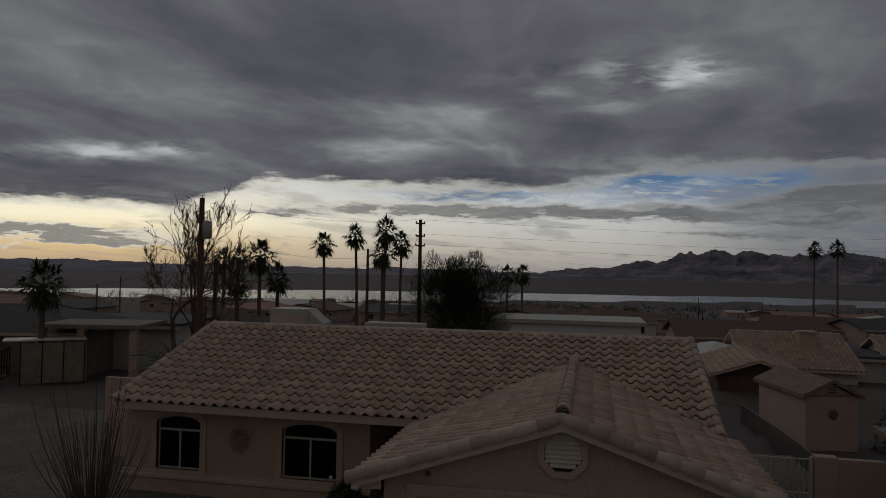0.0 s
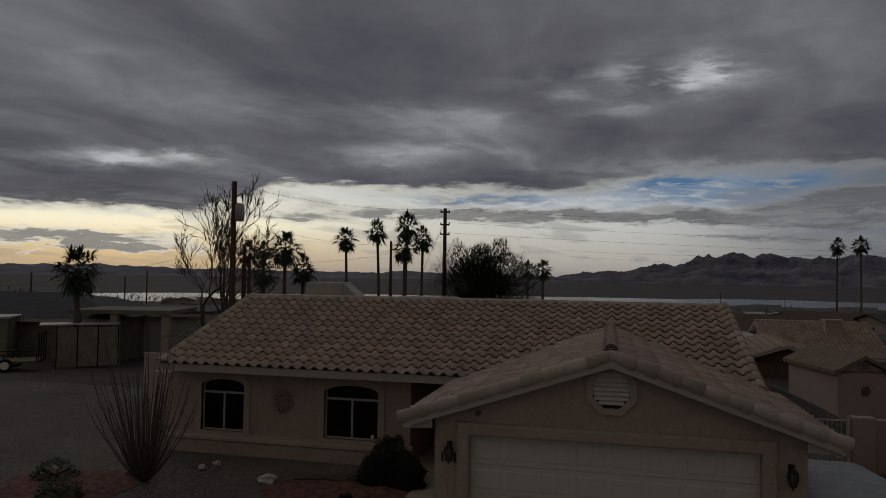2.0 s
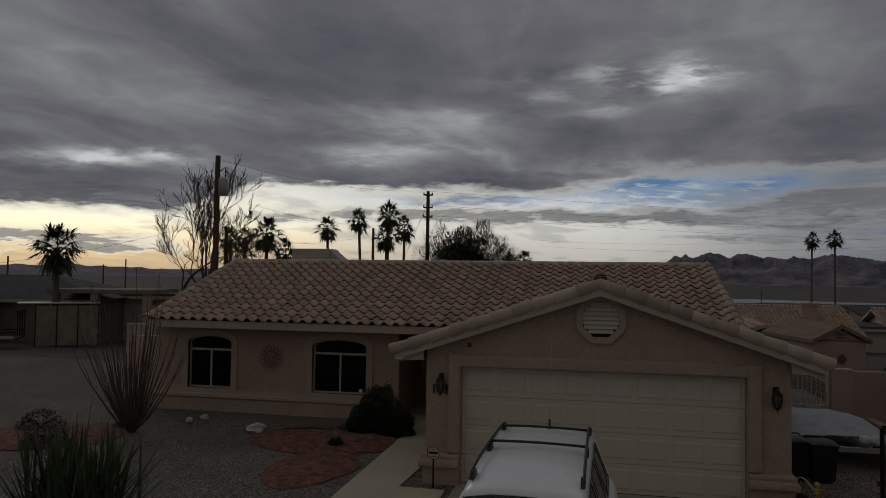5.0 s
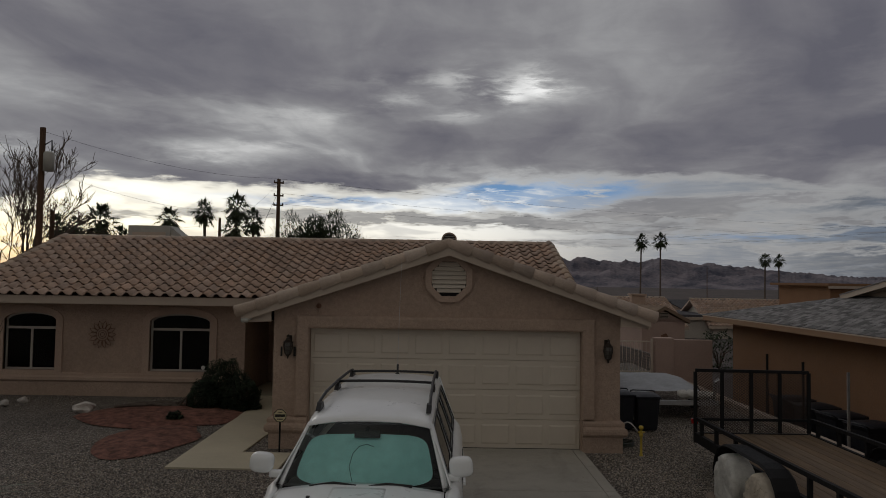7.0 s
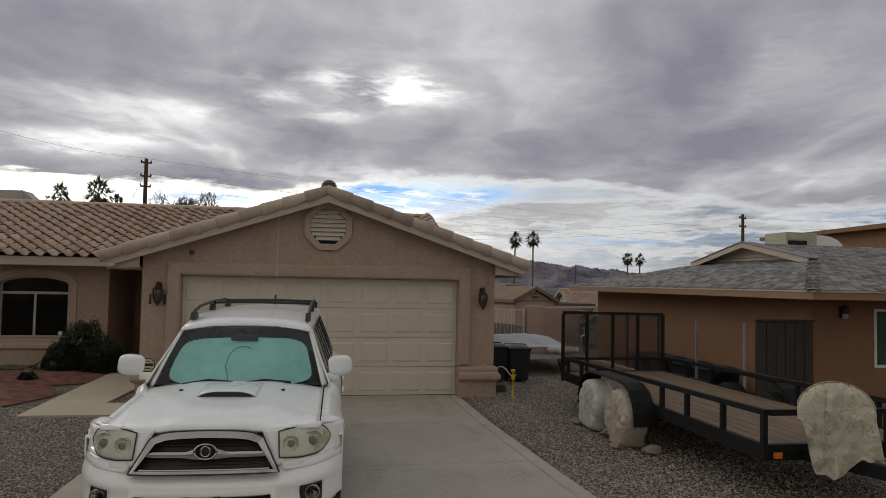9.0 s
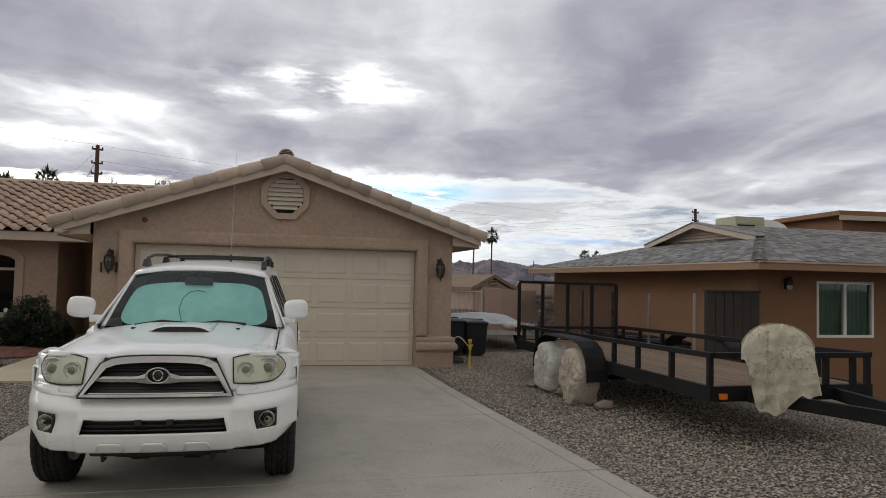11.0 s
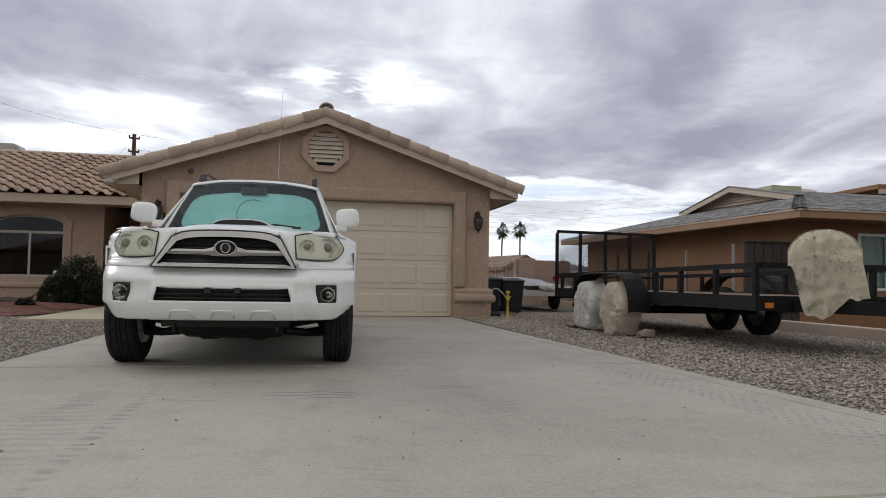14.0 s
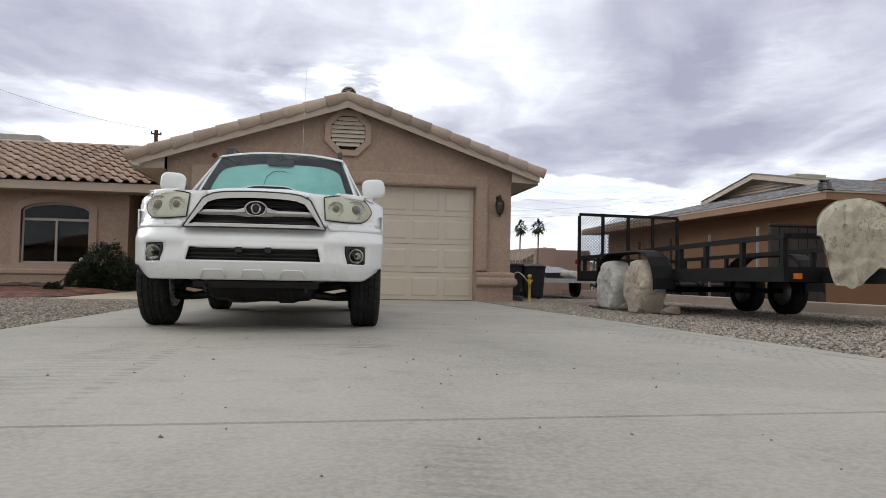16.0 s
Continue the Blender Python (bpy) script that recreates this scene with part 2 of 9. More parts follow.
def material(name, colour, rough=0.7, vary=0.18, scale=3.0, grain=0.0, grain_scale=60.0, metal=0.0, stains=0.0, spread=0.0, coat=0.0, spec=0.5, tint=None, stretch=(1, 1, 1), bump=0.0):
    """A painted, plastered or woven surface: two scales of colour variation, fine relief, and a shift from piece to piece (spread)."""
    mat = bpy.data.materials.new(name)
    mat.use_nodes = True
    N = Net(mat.node_tree)
    out, bsdf = N.n("ShaderNodeOutputMaterial"), N.n("ShaderNodeBsdfPrincipled")
    N.put(out.inputs[0], bsdf.outputs[0])
    tc = N.n("ShaderNodeTexCoord")
    mp = N.n("ShaderNodeMapping")
    mp.inputs["Scale"].default_value = stretch
    N.put(mp.inputs[0], tc.outputs["Object"])
    info = N.n("ShaderNodeObjectInfo")
    shift = N.n("ShaderNodeVectorMath", operation="ADD")
    N.put(shift.inputs[0], mp.outputs[0])
    off = N.n("ShaderNodeCombineXYZ")
    N.put(off.inputs[0], N.math("MULTIPLY", info.outputs["Random"], 37.0))
    N.put(off.inputs[1], N.math("MULTIPLY", info.outputs["Random"], 11.0))
    N.put(shift.inputs[1], off.outputs[0])
    v = shift.outputs[0]
    a = N.noise(v, scale, 4.0, 0.6)
    b = N.noise(v, scale * 9, 3.0, 0.6)
    c = tuple(colour)
    darker = tuple(x * (1 - vary) for x in c)
    lighter = tuple(min(1, x * (1 + vary)) for x in (tint or c))
    base = N.mix(N.span(N.math("ADD", N.math("MULTIPLY", a, 0.7), N.math("MULTIPLY", b, 0.3)), 0.3, 0.7), darker, lighter)
    if grain:
        speck = N.span(N.noise(v, grain_scale * 0.8, 3.0, 0.7), 0.32, 0.68, 0.92, 1.07)
        base = N.mix(1.0, base, speck, "MULTIPLY")
    if stains:
        s = N.noise(v, scale * 0.35, 6.0, 0.65, 0.8)
        base = N.mix(N.math("MULTIPLY", N.span(s, 0.5, 0.72), stains), base, tuple(x * 0.55 for x in c))
    if spread:
        isl = N.n("ShaderNodeNewGeometry").outputs["Random Per Island"]
        rnd = N.math("FRACT", N.math("ADD", info.outputs["Random"], isl))
        hsv = N.n("ShaderNodeHueSaturation")
        N.put(hsv.inputs["Value"], N.span(rnd, 0, 1, 1 - spread, 1 + spread, False))
        N.put(hsv.inputs["Saturation"], N.span(N.math("FRACT", N.math("MULTIPLY", rnd, 7.3)), 0, 1, 1 - spread, 1 + spread * 0.6, False))
        N.put(hsv.inputs["Color"], base)
        base = hsv.outputs[0]
    N.put(bsdf.inputs["Base Color"], base)
    N.put(bsdf.inputs["Roughness"], N.span(b, 0.25, 0.75, max(0.02, rough - 0.08), min(1, rough + 0.08)))
    bsdf.inputs["Metallic"].default_value = metal
    bsdf.inputs["Specular IOR Level"].default_value = spec
    if coat:
        bsdf.inputs["Coat Weight"].default_value = coat
        bsdf.inputs["Coat Roughness"].default_value = 0.06
    if grain or bump:
        bp = N.n("ShaderNodeBump")
        bp.inputs["Strength"].default_value = 0.6 if grain else 0.35
        bp.inputs["Distance"].default_value = max(grain, bump)
        N.put(bp.inputs["Height"], N.noise(v, grain_scale, 5.0, 0.65))
        N.put(bsdf.inputs["Normal"], bp.outputs[0])
    return mat


STUCCO = material("stucco", (0.445, 0.335, 0.262), 0.9, 0.09, 0.9, 0.05, 22, stains=0.16)
STUCCO_TRIM = material("stucco_trim", (0.47, 0.355, 0.28), 0.88, 0.07, 1.2, 0.010, 45, stains=0.12)
STUCCO_ORANGE = material("stucco_orange", (0.255, 0.140, 0.074), 0.9, 0.08, 0.8, 0.008, 40, stains=0.12)
STUCCO_PINK = material("stucco_pink", (0.46, 0.34, 0.29), 0.9, 0.07, 0.8, 0.008, 40, stains=0.15)
STUCCO_PALE = material("stucco_pale", (0.62, 0.58, 0.52), 0.9, 0.07, 0.8, 0.006, 40, stains=0.15)
TILE = material("roof_tile", (0.505, 0.372, 0.293), 0.85, 0.16, 2.2, 0.004, 60, stains=0.18, spread=0.16)
TILE_RED = material("roof_tile_red", (0.30, 0.17, 0.12), 0.85, 0.12, 2.2, 0.004, 60, stains=0.18, spread=0.12)
RIDGE = material("ridge_tile", (0.50, 0.40, 0.32), 0.85, 0.14, 2.0, 0.004, 60, stains=0.22, spread=0.17)
SHINGLE = material("asphalt_shingle", (0.185, 0.182, 0.182), 0.95, 0.22, 14.0, 0.008, 90, spread=0.48)
SHINGLE_DARK = material("weathered_dark_shingle", (0.075, 0.075, 0.082), 0.95, 0.25, 2.0, 0.004, 90, spread=0.2, stains=0.3)
BOARD = material("weathered_board", (0.23, 0.20, 0.155), 0.9, 0.2, 1.5, 0.003, 30, stains=0.45)
SHINGLE_BROWN = material("brown_shingle", (0.12, 0.075, 0.055), 0.95, 0.2, 3.0, 0.004, 90, spread=0.2)
FASCIA = material("fascia_paint", (0.50, 0.42, 0.34), 0.65, 0.05, 1.5, bump=0.001, grain_scale=30)
FASCIA_ORANGE = material("fascia_orange", (0.30, 0.18, 0.10), 0.65, 0.06, 1.5)
DOOR_PAINT = material("garage_door_paint", (0.62, 0.56, 0.47), 0.5, 0.04, 1.0, stains=0.06)
WALK_CONCRETE = material("walk_concrete", (0.52, 0.47, 0.35), 0.9, 0.08, 1.0, 0.003, 90, stains=0.15)
CURB = material("curb_concrete", (0.45, 0.37, 0.30), 0.9, 0.12, 1.3, 0.004, 60, stains=0.25)
WINDOW_FRAME = material("window_frame", (0.46, 0.42, 0.37), 0.45, 0.04, 2)
BLACK_METAL = material("black_metal", (0.011, 0.011, 0.012), 0.7, 0.3, 4, metal=0.0, stains=0.1, spec=0.22)
WEATHERED = material("weathered_steel", (0.30, 0.29, 0.28), 0.6, 0.2, 6, metal=0.6)
STEEL = material("galvanised_steel", (0.55, 0.56, 0.57), 0.4, 0.12, 6, metal=1.0)
RUSTY = material("rusty_steel", (0.19, 0.10, 0.065), 0.7, 0.3, 5, metal=0.3)
IRON = material("wrought_iron", (0.62, 0.54, 0.45), 0.6, 0.1, 5)
DECK = material("deck_wood", (0.165, 0.112, 0.066), 0.85, 0.25, 3, 0.003, 40, stretch=(6, 0.6, 6), stains=0.2, spread=0.12)
PLASTIC_BIN = material("bin_plastic", (0.013, 0.015, 0.022), 0.55, 0.2, 4)
RUBBER = material("rubber", (0.018, 0.018, 0.0185), 0.8, 0.3, 8, 0.002, 60, spec=0.3)
YELLOW = material("yellow_paint", (0.55, 0.40, 0.05), 0.5, 0.12, 10, stains=0.2)
AMBER = material("amber_lens", (0.75, 0.20, 0.02), 0.25, 0.05, 8)
RED_LENS = material("red_lens", (0.35, 0.02, 0.02), 0.25, 0.05, 8)
MULCH = material("red_mulch", (0.125, 0.048, 0.034), 1.0, 0.5, 7, 0.035, 28, tint=(0.19, 0.085, 0.06))
ROCK = material("pale_rock", (0.55, 0.52, 0.48), 0.95, 0.2, 6, 0.01, 20)
ROCK_DARK = material("brown_rock", (0.28, 0.23, 0.19), 0.95, 0.25, 6, 0.01, 20)
BARK = material("bark", (0.12, 0.09, 0.07), 1.0, 0.3, 8, 0.01, 30)
PALM_BARK = material("palm_bark", (0.13, 0.10, 0.08), 1.0, 0.3, 6, 0.02, 20)
LEAF = material("leaf_green", (0.022, 0.040, 0.017), 0.6, 0.35, 5, spread=0.3)
LEAF_DARK = material("leaf_dark", (0.04, 0.06, 0.026), 0.7, 0.3, 5, spread=0.3)
PALM_LEAF = material("palm_leaf", (0.05, 0.07, 0.028), 0.6, 0.3, 5, spread=0.3)
YUCCA = material("yucca_leaf", (0.06, 0.085, 0.035), 0.6, 0.25, 5, spread=0.25)
OCOTILLO = material("ocotillo_cane", (0.10, 0.08, 0.065), 0.95, 0.3, 12, 0.004, 60)
POLE_WOOD = material("pole_wood", (0.11, 0.065, 0.04), 0.95, 0.25, 3, 0.004, 40, stretch=(6, 6, 0.6))
WIRE = material("wire", (0.03, 0.03, 0.03), 0.6, 0.1, 2)
INK = material("black_lettering", (0.02, 0.018, 0.016), 0.5, 0.1, 5)
WHITE = material("white_paint", (0.78, 0.77, 0.74), 0.5, 0.05, 2, stains=0.08)
GREY_METAL = material("grey_sheet_metal", (0.42, 0.42, 0.38), 0.5, 0.1, 2, stains=0.15)
# near-black colour that stands for unlit depth behind openings
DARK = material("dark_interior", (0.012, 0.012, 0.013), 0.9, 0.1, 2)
BRONZE = material("bronze_lantern", (0.045, 0.036, 0.03), 0.45, 0.25, 12, metal=0.6)
DARK_DOOR = material("dark_brown_door", (0.035, 0.026, 0.022), 0.6, 0.15, 4, stretch=(5, 5, 0.6))
CURTAIN = material("curtain", (0.25, 0.28, 0.25), 0.95, 0.1, 3)
# insect screens and the unlit rooms behind them, as one near-black colour
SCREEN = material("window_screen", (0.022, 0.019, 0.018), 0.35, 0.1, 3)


def canvas_material(name, colour, crack=0.5):
    """Weathered coated canvas: blotchy, with cracks in the coating and soft creases."""
    mat = bpy.data.materials.new(name)
    mat.use_nodes = True
    N = Net(mat.node_tree)
    out, bsdf = N.n("ShaderNodeOutputMaterial"), N.n("ShaderNodeBsdfPrincipled")
    N.put(out.inputs[0], bsdf.outputs[0])
    tc = N.n("ShaderNodeTexCoord").outputs["Object"]
    wob = N.n("ShaderNodeVectorMath", operation="ADD")
    N.put(wob.inputs[0], tc)
    nz = N.n("ShaderNodeTexNoise")
    N.put(nz.inputs["Vector"], tc)
    nz.inputs["Scale"].default_value = 11.0
    nz.inputs["Detail"].default_value = 4.0
    sc = N.n("ShaderNodeVectorMath", operation="SCALE")
    N.put(sc.inputs[0], nz.outputs["Color"])
    sc.inputs["Scale"].default_value = 0.30
    N.put(wob.inputs[1], sc.outputs[0])
    vor = N.n("ShaderNodeTexVoronoi")
    vor.feature = "DISTANCE_TO_EDGE"
    N.put(vor.inputs["Vector"], wob.outputs[0])
    vor.inputs["Scale"].default_value = 12.0
    where = N.math("MULTIPLY", N.span(N.noise(tc, 4.5, 4, 0.6), 0.42, 0.54), N.span(N.noise(tc, 14.0, 3, 0.6), 0.34, 0.50))
    line = N.math("MULTIPLY", N.span(vor.outputs["Distance"], 0.0, 0.045, 1.0, 0.0), where)
    a, b = N.noise(tc, 5.0, 6, 0.65), N.noise(tc, 1.6, 4, 0.6)
    col = N.mix(N.span(a, 0.3, 0.7), tuple(c * 0.80 for c in colour), tuple(min(1, c * 1.12) for c in colour))
    col = N.mix(N.math("MULTIPLY", N.span(b, 0.5, 0.7), 0.4), col, tuple(c * 0.6 for c in colour))
    col = N.mix(N.math("MULTIPLY", line, crack), col, (0.12, 0.10, 0.07))
    N.put(bsdf.inputs["Base Color"], col)
    bsdf.inputs["Roughness"].default_value = 0.92
    bp = N.n("ShaderNodeBump")
    bp.inputs["Strength"].default_value = 0.8
    bp.inputs["Distance"].default_value = 0.008
    N.put(bp.inputs["Height"], N.math("SUBTRACT", N.math("ADD", N.math("MULTIPLY", N.noise(tc, 11, 5, 0.6, 0.8), 2.0), N.noise(tc, 45, 3, 0.6)), line))
    N.put(bsdf.inputs["Normal"], bp.outputs[0])
    return mat


CANVAS, CANVAS_GREY, CANVAS_PALE = canvas_material("canvas", (0.58, 0.545, 0.43), 0.62), canvas_material("canvas_grey", (0.60, 0.53, 0.43), 0.6), canvas_material("canvas_pale", (0.68, 0.675, 0.63), 0.2)


def gravel_material():
    mat = bpy.data.materials.new("gravel")
    mat.use_nodes = True
    N = Net(mat.node_tree)
    out, bsdf = N.n("ShaderNodeOutputMaterial"), N.n("ShaderNodeBsdfPrincipled")
    N.put(out.inputs[0], bsdf.outputs[0])
    tc = N.n("ShaderNodeTexCoord").outputs["Object"]
    vor = N.n("ShaderNodeTexVoronoi")
    N.put(vor.inputs["Vector"], tc)
    vor.inputs["Scale"].default_value = 40.0
    stone = N.ramp(vor.outputs["Color"], [(0.0, (0.080, 0.064, 0.050)), (0.25, (0.19, 0.156, 0.124)), (0.5, (0.28, 0.245, 0.205)), (0.75, (0.38, 0.342, 0.295)), (1.0, (0.70, 0.66, 0.60))])
    # shade between the stones, painted in by darkening their colour towards the gaps
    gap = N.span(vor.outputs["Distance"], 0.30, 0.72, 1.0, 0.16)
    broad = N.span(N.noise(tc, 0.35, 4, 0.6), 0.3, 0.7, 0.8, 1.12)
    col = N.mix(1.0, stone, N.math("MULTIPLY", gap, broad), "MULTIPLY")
    N.put(bsdf.inputs["Base Color"], col)
    bsdf.inputs["Roughness"].default_value = 0.92
    bp = N.n("ShaderNodeBump")
    bp.inputs["Strength"].default_value = 1.0
    bp.inputs["Distance"].default_value = 0.02
    bp.invert = True
    N.put(bp.inputs["Height"], vor.outputs["Distance"])
    N.put(bsdf.inputs["Normal"], bp.outputs[0])
    return mat


def terrain_material():
    mat = bpy.data.materials.new("desert_ground")
    mat.use_nodes = True
    N = Net(mat.node_tree)
    out, bsdf = N.n("ShaderNodeOutputMaterial"), N.n("ShaderNodeBsdfPrincipled")
    N.put(out.inputs[0], bsdf.outputs[0])
    tc = N.n("ShaderNodeTexCoord").outputs["Object"]
    a = N.noise(tc, 0.02, 6, 0.65)
    b = N.noise(tc, 0.35, 5, 0.6)
    s = N.math("ADD", N.math("MULTIPLY", a, 0.6), N.math("MULTIPLY", b, 0.4))
    N.put(bsdf.inputs["Base Color"], N.ramp(s, [(0.3, (0.046, 0.039, 0.038)), (0.5, (0.082, 0.066, 0.061)), (0.7, (0.135, 0.110, 0.098))]))
    bsdf.inputs["Roughness"].default_value = 0.95
    return mat


def glass_material(name, tint=(0.9, 0.95, 0.95), clear=0.75, ior=1.5, rough=0.02):
    """A pane: partly clear, with a mirror-like sheen that grows at flat angles."""
    mat = bpy.data.materials.new(name)
    mat.use_nodes = True
    N = Net(mat.node_tree)
    out = N.n("ShaderNodeOutputMaterial")
    tr, gl, fr = N.n("ShaderNodeBsdfTransparent"), N.n("ShaderNodeBsdfGlossy"), N.n("ShaderNodeFresnel")
    tr.inputs[0].default_value = (tint[0] * clear, tint[1] * clear, tint[2] * clear, 1)
    gl.inputs["Roughness"].default_value = rough
    fr.inputs[0].default_value = ior
    mx = N.n("ShaderNodeMixShader")
    N.put(mx.inputs[0], fr.outputs[0])
    N.put(mx.inputs[1], tr.outputs[0])
    N.put(mx.inputs[2], gl.outputs[0])
    N.put(out.inputs[0], mx.outputs[0])
    return mat


SMEARS = ((-0.24, -8.68, 0.34, 0.20, 0.55), (-0.95, -8.82, 0.24, 0.10, 0.30), (-1.17, -9.5, 0.06, 1.5, 0.32), (-1.46, -9.7, 0.26, 1.4, 0.20), (0.60, -8.45, 0.30, 0.16, 0.22), (0.76, -9.1, 0.16, 0.40, 0.18))


def concrete_material():
    """Broomed slab concrete with blotches, hairline stains and faint rows of tyre prints."""
    mat = bpy.data.materials.new("concrete")
    mat.use_nodes = True
    N = Net(mat.node_tree)
    out, bsdf = N.n("ShaderNodeOutputMaterial"), N.n("ShaderNodeBsdfPrincipled")
    N.put(out.inputs[0], bsdf.outputs[0])
    tc = N.n("ShaderNodeTexCoord").outputs["Object"]
    sp = N.n("ShaderNodeSeparateXYZ")
    N.put(sp.inputs[0], tc)
    x, y = sp.outputs[0], sp.outputs[1]
    a, b = N.noise(tc, 0.55, 6, 0.62, 0.4), N.noise(tc, 3.5, 6, 0.65, 0.3)
    c = N.noise(tc, 60, 3, 0.6)
    col = N.mix(N.span(a, 0.35, 0.68), (0.325, 0.31, 0.268), (0.41, 0.39, 0.343))
    col = N.mix(N.math("MULTIPLY", N.span(b, 0.48, 0.70), 0.38), col, (0.235, 0.225, 0.19))
    col = N.mix(N.math("MULTIPLY", N.span(c, 0.35, 0.65), 0.30), col, (0.57, 0.55, 0.49))
    # tyre prints: short cross marks in a few lanes that wander a little
    wander = N.math("ADD", x, N.math("MULTIPLY", N.noise(tc, 0.35, 2, 0.5), 1.1))
    lane = None
    for lx in (-1.0, 0.45, 1.15, 2.55):
        d = N.math("ABSOLUTE", N.math("SUBTRACT", wander, lx))
        m = N.span(d, 0.07, 0.13, 1.0, 0.0)
        lane = m if lane is None else N.math("MAXIMUM", lane, m)
    bars = N.span(N.math("SINE", N.math("ADD", N.math("MULTIPLY", y, 95.0), N.math("MULTIPLY", x, 30.0))), 0.1, 0.7)
    patch = N.span(N.noise(tc, 0.8, 5, 0.7, 0.5), 0.46, 0.60)
    col = N.mix(N.math("MULTIPLY", N.math("MULTIPLY", lane, patch), N.math("ADD", N.math("MULTIPLY", bars, 0.22), 0.08)), col, (0.15, 0.14, 0.12))
    # a row of lug prints and a few darker smears where a tyre was turned
    for cx, cy, rx, ry, amount in SMEARS:
        u, w = N.math("DIVIDE", N.math("SUBTRACT", x, cx), rx), N.math("DIVIDE", N.math("SUBTRACT", y, cy), ry)
        near = N.span(N.math("ADD", N.math("MULTIPLY", u, u), N.math("MULTIPLY", w, w)), 0.1, 1.0, 1.0, 0.0)
        arc = N.span(N.math("SINE", N.math("ADD", N.math("MULTIPLY", y, 62.0), N.math("MULTIPLY", N.noise(tc, 4.0, 3, 0.6), 14.0))), -0.1, 0.7)
        col = N.mix(N.math("MULTIPLY", N.math("MULTIPLY", near, arc), amount), col, (0.13, 0.125, 0.115))
    # rows of lug prints that keep to the drive's right edge
    inset = N.math("SUBTRACT", N.math("ADD", 2.30, N.math("MULTIPLY", N.math("MAXIMUM", 0.0, N.math("SUBTRACT", -3.0, y)), 0.042)), x)
    jog = N.noise(tc, 9.0, 3, 0.6)
    lug = N.math("MULTIPLY", N.math("SINE", N.math("ADD", N.math("MULTIPLY", y, 58.0), N.math("ADD", N.math("MULTIPLY", inset, 22.0), N.math("MULTIPLY", jog, 3.0)))), N.math("SINE", N.math("ADD", N.math("MULTIPLY", inset, 66.0), N.math("MULTIPLY", jog, 5.0))))
    strip = N.math("MULTIPLY", N.span(inset, 0.12, 0.22), N.span(inset, 0.42, 0.58, 1.0, 0.0))
    strip = N.math("MULTIPLY", strip, N.span(y, -3.6, -5.0))
    strip = N.math("MULTIPLY", strip, N.span(N.noise(tc, 1.3, 4, 0.6), 0.36, 0.56))
    col = N.mix(N.math("MULTIPLY", N.math("MULTIPLY", N.span(lug, 0.38, 0.72), strip), 0.5), col, (0.16, 0.15, 0.135))
    scuff = N.noise(tc, 1.6, 7, 0.7, 1.5)
    col = N.mix(N.math("MULTIPLY", N.span(scuff, 0.63, 0.72), 0.42), col, (0.20, 0.19, 0.165))
    N.put(bsdf.inputs["Base Color"], col)
    bsdf.inputs["Roughness"].default_value = 0.9
    bp = N.n("ShaderNodeBump")
    bp.inputs["Strength"].default_value = 0.5
    bp.inputs["Distance"].default_value = 0.003
    N.put(bp.inputs["Height"], N.math("ADD", N.noise(tc, 80, 4, 0.6), N.math("MULTIPLY", b, 0.6)))
    N.put(bsdf.inputs["Normal"], bp.outputs[0])
    return mat


def water_material():
    mat = bpy.data.materials.new("lake_water")
    mat.use_nodes = True
    N = Net(mat.node_tree)
    out, bsdf = N.n("ShaderNodeOutputMaterial"), N.n("ShaderNodeBsdfPrincipled")
    N.put(out.inputs[0], bsdf.outputs[0])
    bsdf.inputs["Base Color"].default_value = (0.03, 0.045, 0.055, 1)
    bsdf.inputs["Roughness"].default_value = 0.22
    tc = N.n("ShaderNodeTexCoord").outputs["Object"]
    bp = N.n("ShaderNodeBump")
    bp.inputs["Strength"].default_value = 0.25
    bp.inputs["Distance"].default_value = 1.0
    N.put(bp.inputs["Height"], N.noise(tc, 0.08, 4, 0.6))
    N.put(bsdf.inputs["Normal"], bp.outputs[0])
    return mat


GRAVEL, TERRAIN, WATER, CONCRETE = gravel_material(), terrain_material(), water_material(), concrete_material()
PANE = glass_material("window_glass", (0.55, 0.6, 0.6), 0.6, 1.42)
# the range's colour holds painted distance haze (blue) and sunlit slopes (the paler tint)
HAZED_MOUNTAIN = material("hazed_mountain_rock", (0.078, 0.090, 0.145), 1.0, 0.5, 0.009, stains=0.5, tint=(0.185, 0.165, 0.182))
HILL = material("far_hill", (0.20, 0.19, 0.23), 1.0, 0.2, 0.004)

# ---------------------------------------------------------------- mesh helpers


def mesh_from(name, bm, mat, smooth=False):
    me = bpy.data.meshes.new(name)
    bm.normal_update()
    bm.to_mesh(me)
    bm.free()
    for m in (mat if isinstance(mat, (list, tuple)) else [mat]):
        me.materials.append(m)
    if smooth:
        me.polygons.foreach_set("use_smooth", [True] * len(me.polygons))
    return me


def thing(name, at=None, label="", category="", group="", kind=""):
    """A top-level thing: an empty at its base."""
    ob = new(name)
    ob.empty_display_size = 0.2
    ob.matrix_basis = at if at is not None else Matrix()
    return tagged(ob, label, category, group, kind)


def solid(name, bm, mat, label="", category="", group="", kind="", at=None, smooth=False):
    """A top-level thing that is one mesh."""
    ob = new(name, mesh_from(name, bm, mat, smooth))
    if at is not None:
        ob.matrix_basis = at
    return tagged(ob, label, category, group, kind)


def part(name, bm, mat, parent, label="", at=None, smooth=False):
    ob = new(name, bm if isinstance(bm, bpy.types.Mesh) else mesh_from(name, bm, mat, smooth))
    ob.parent = parent
    if at is not None:
        ob.matrix_basis = at
    return tagged(ob, label)


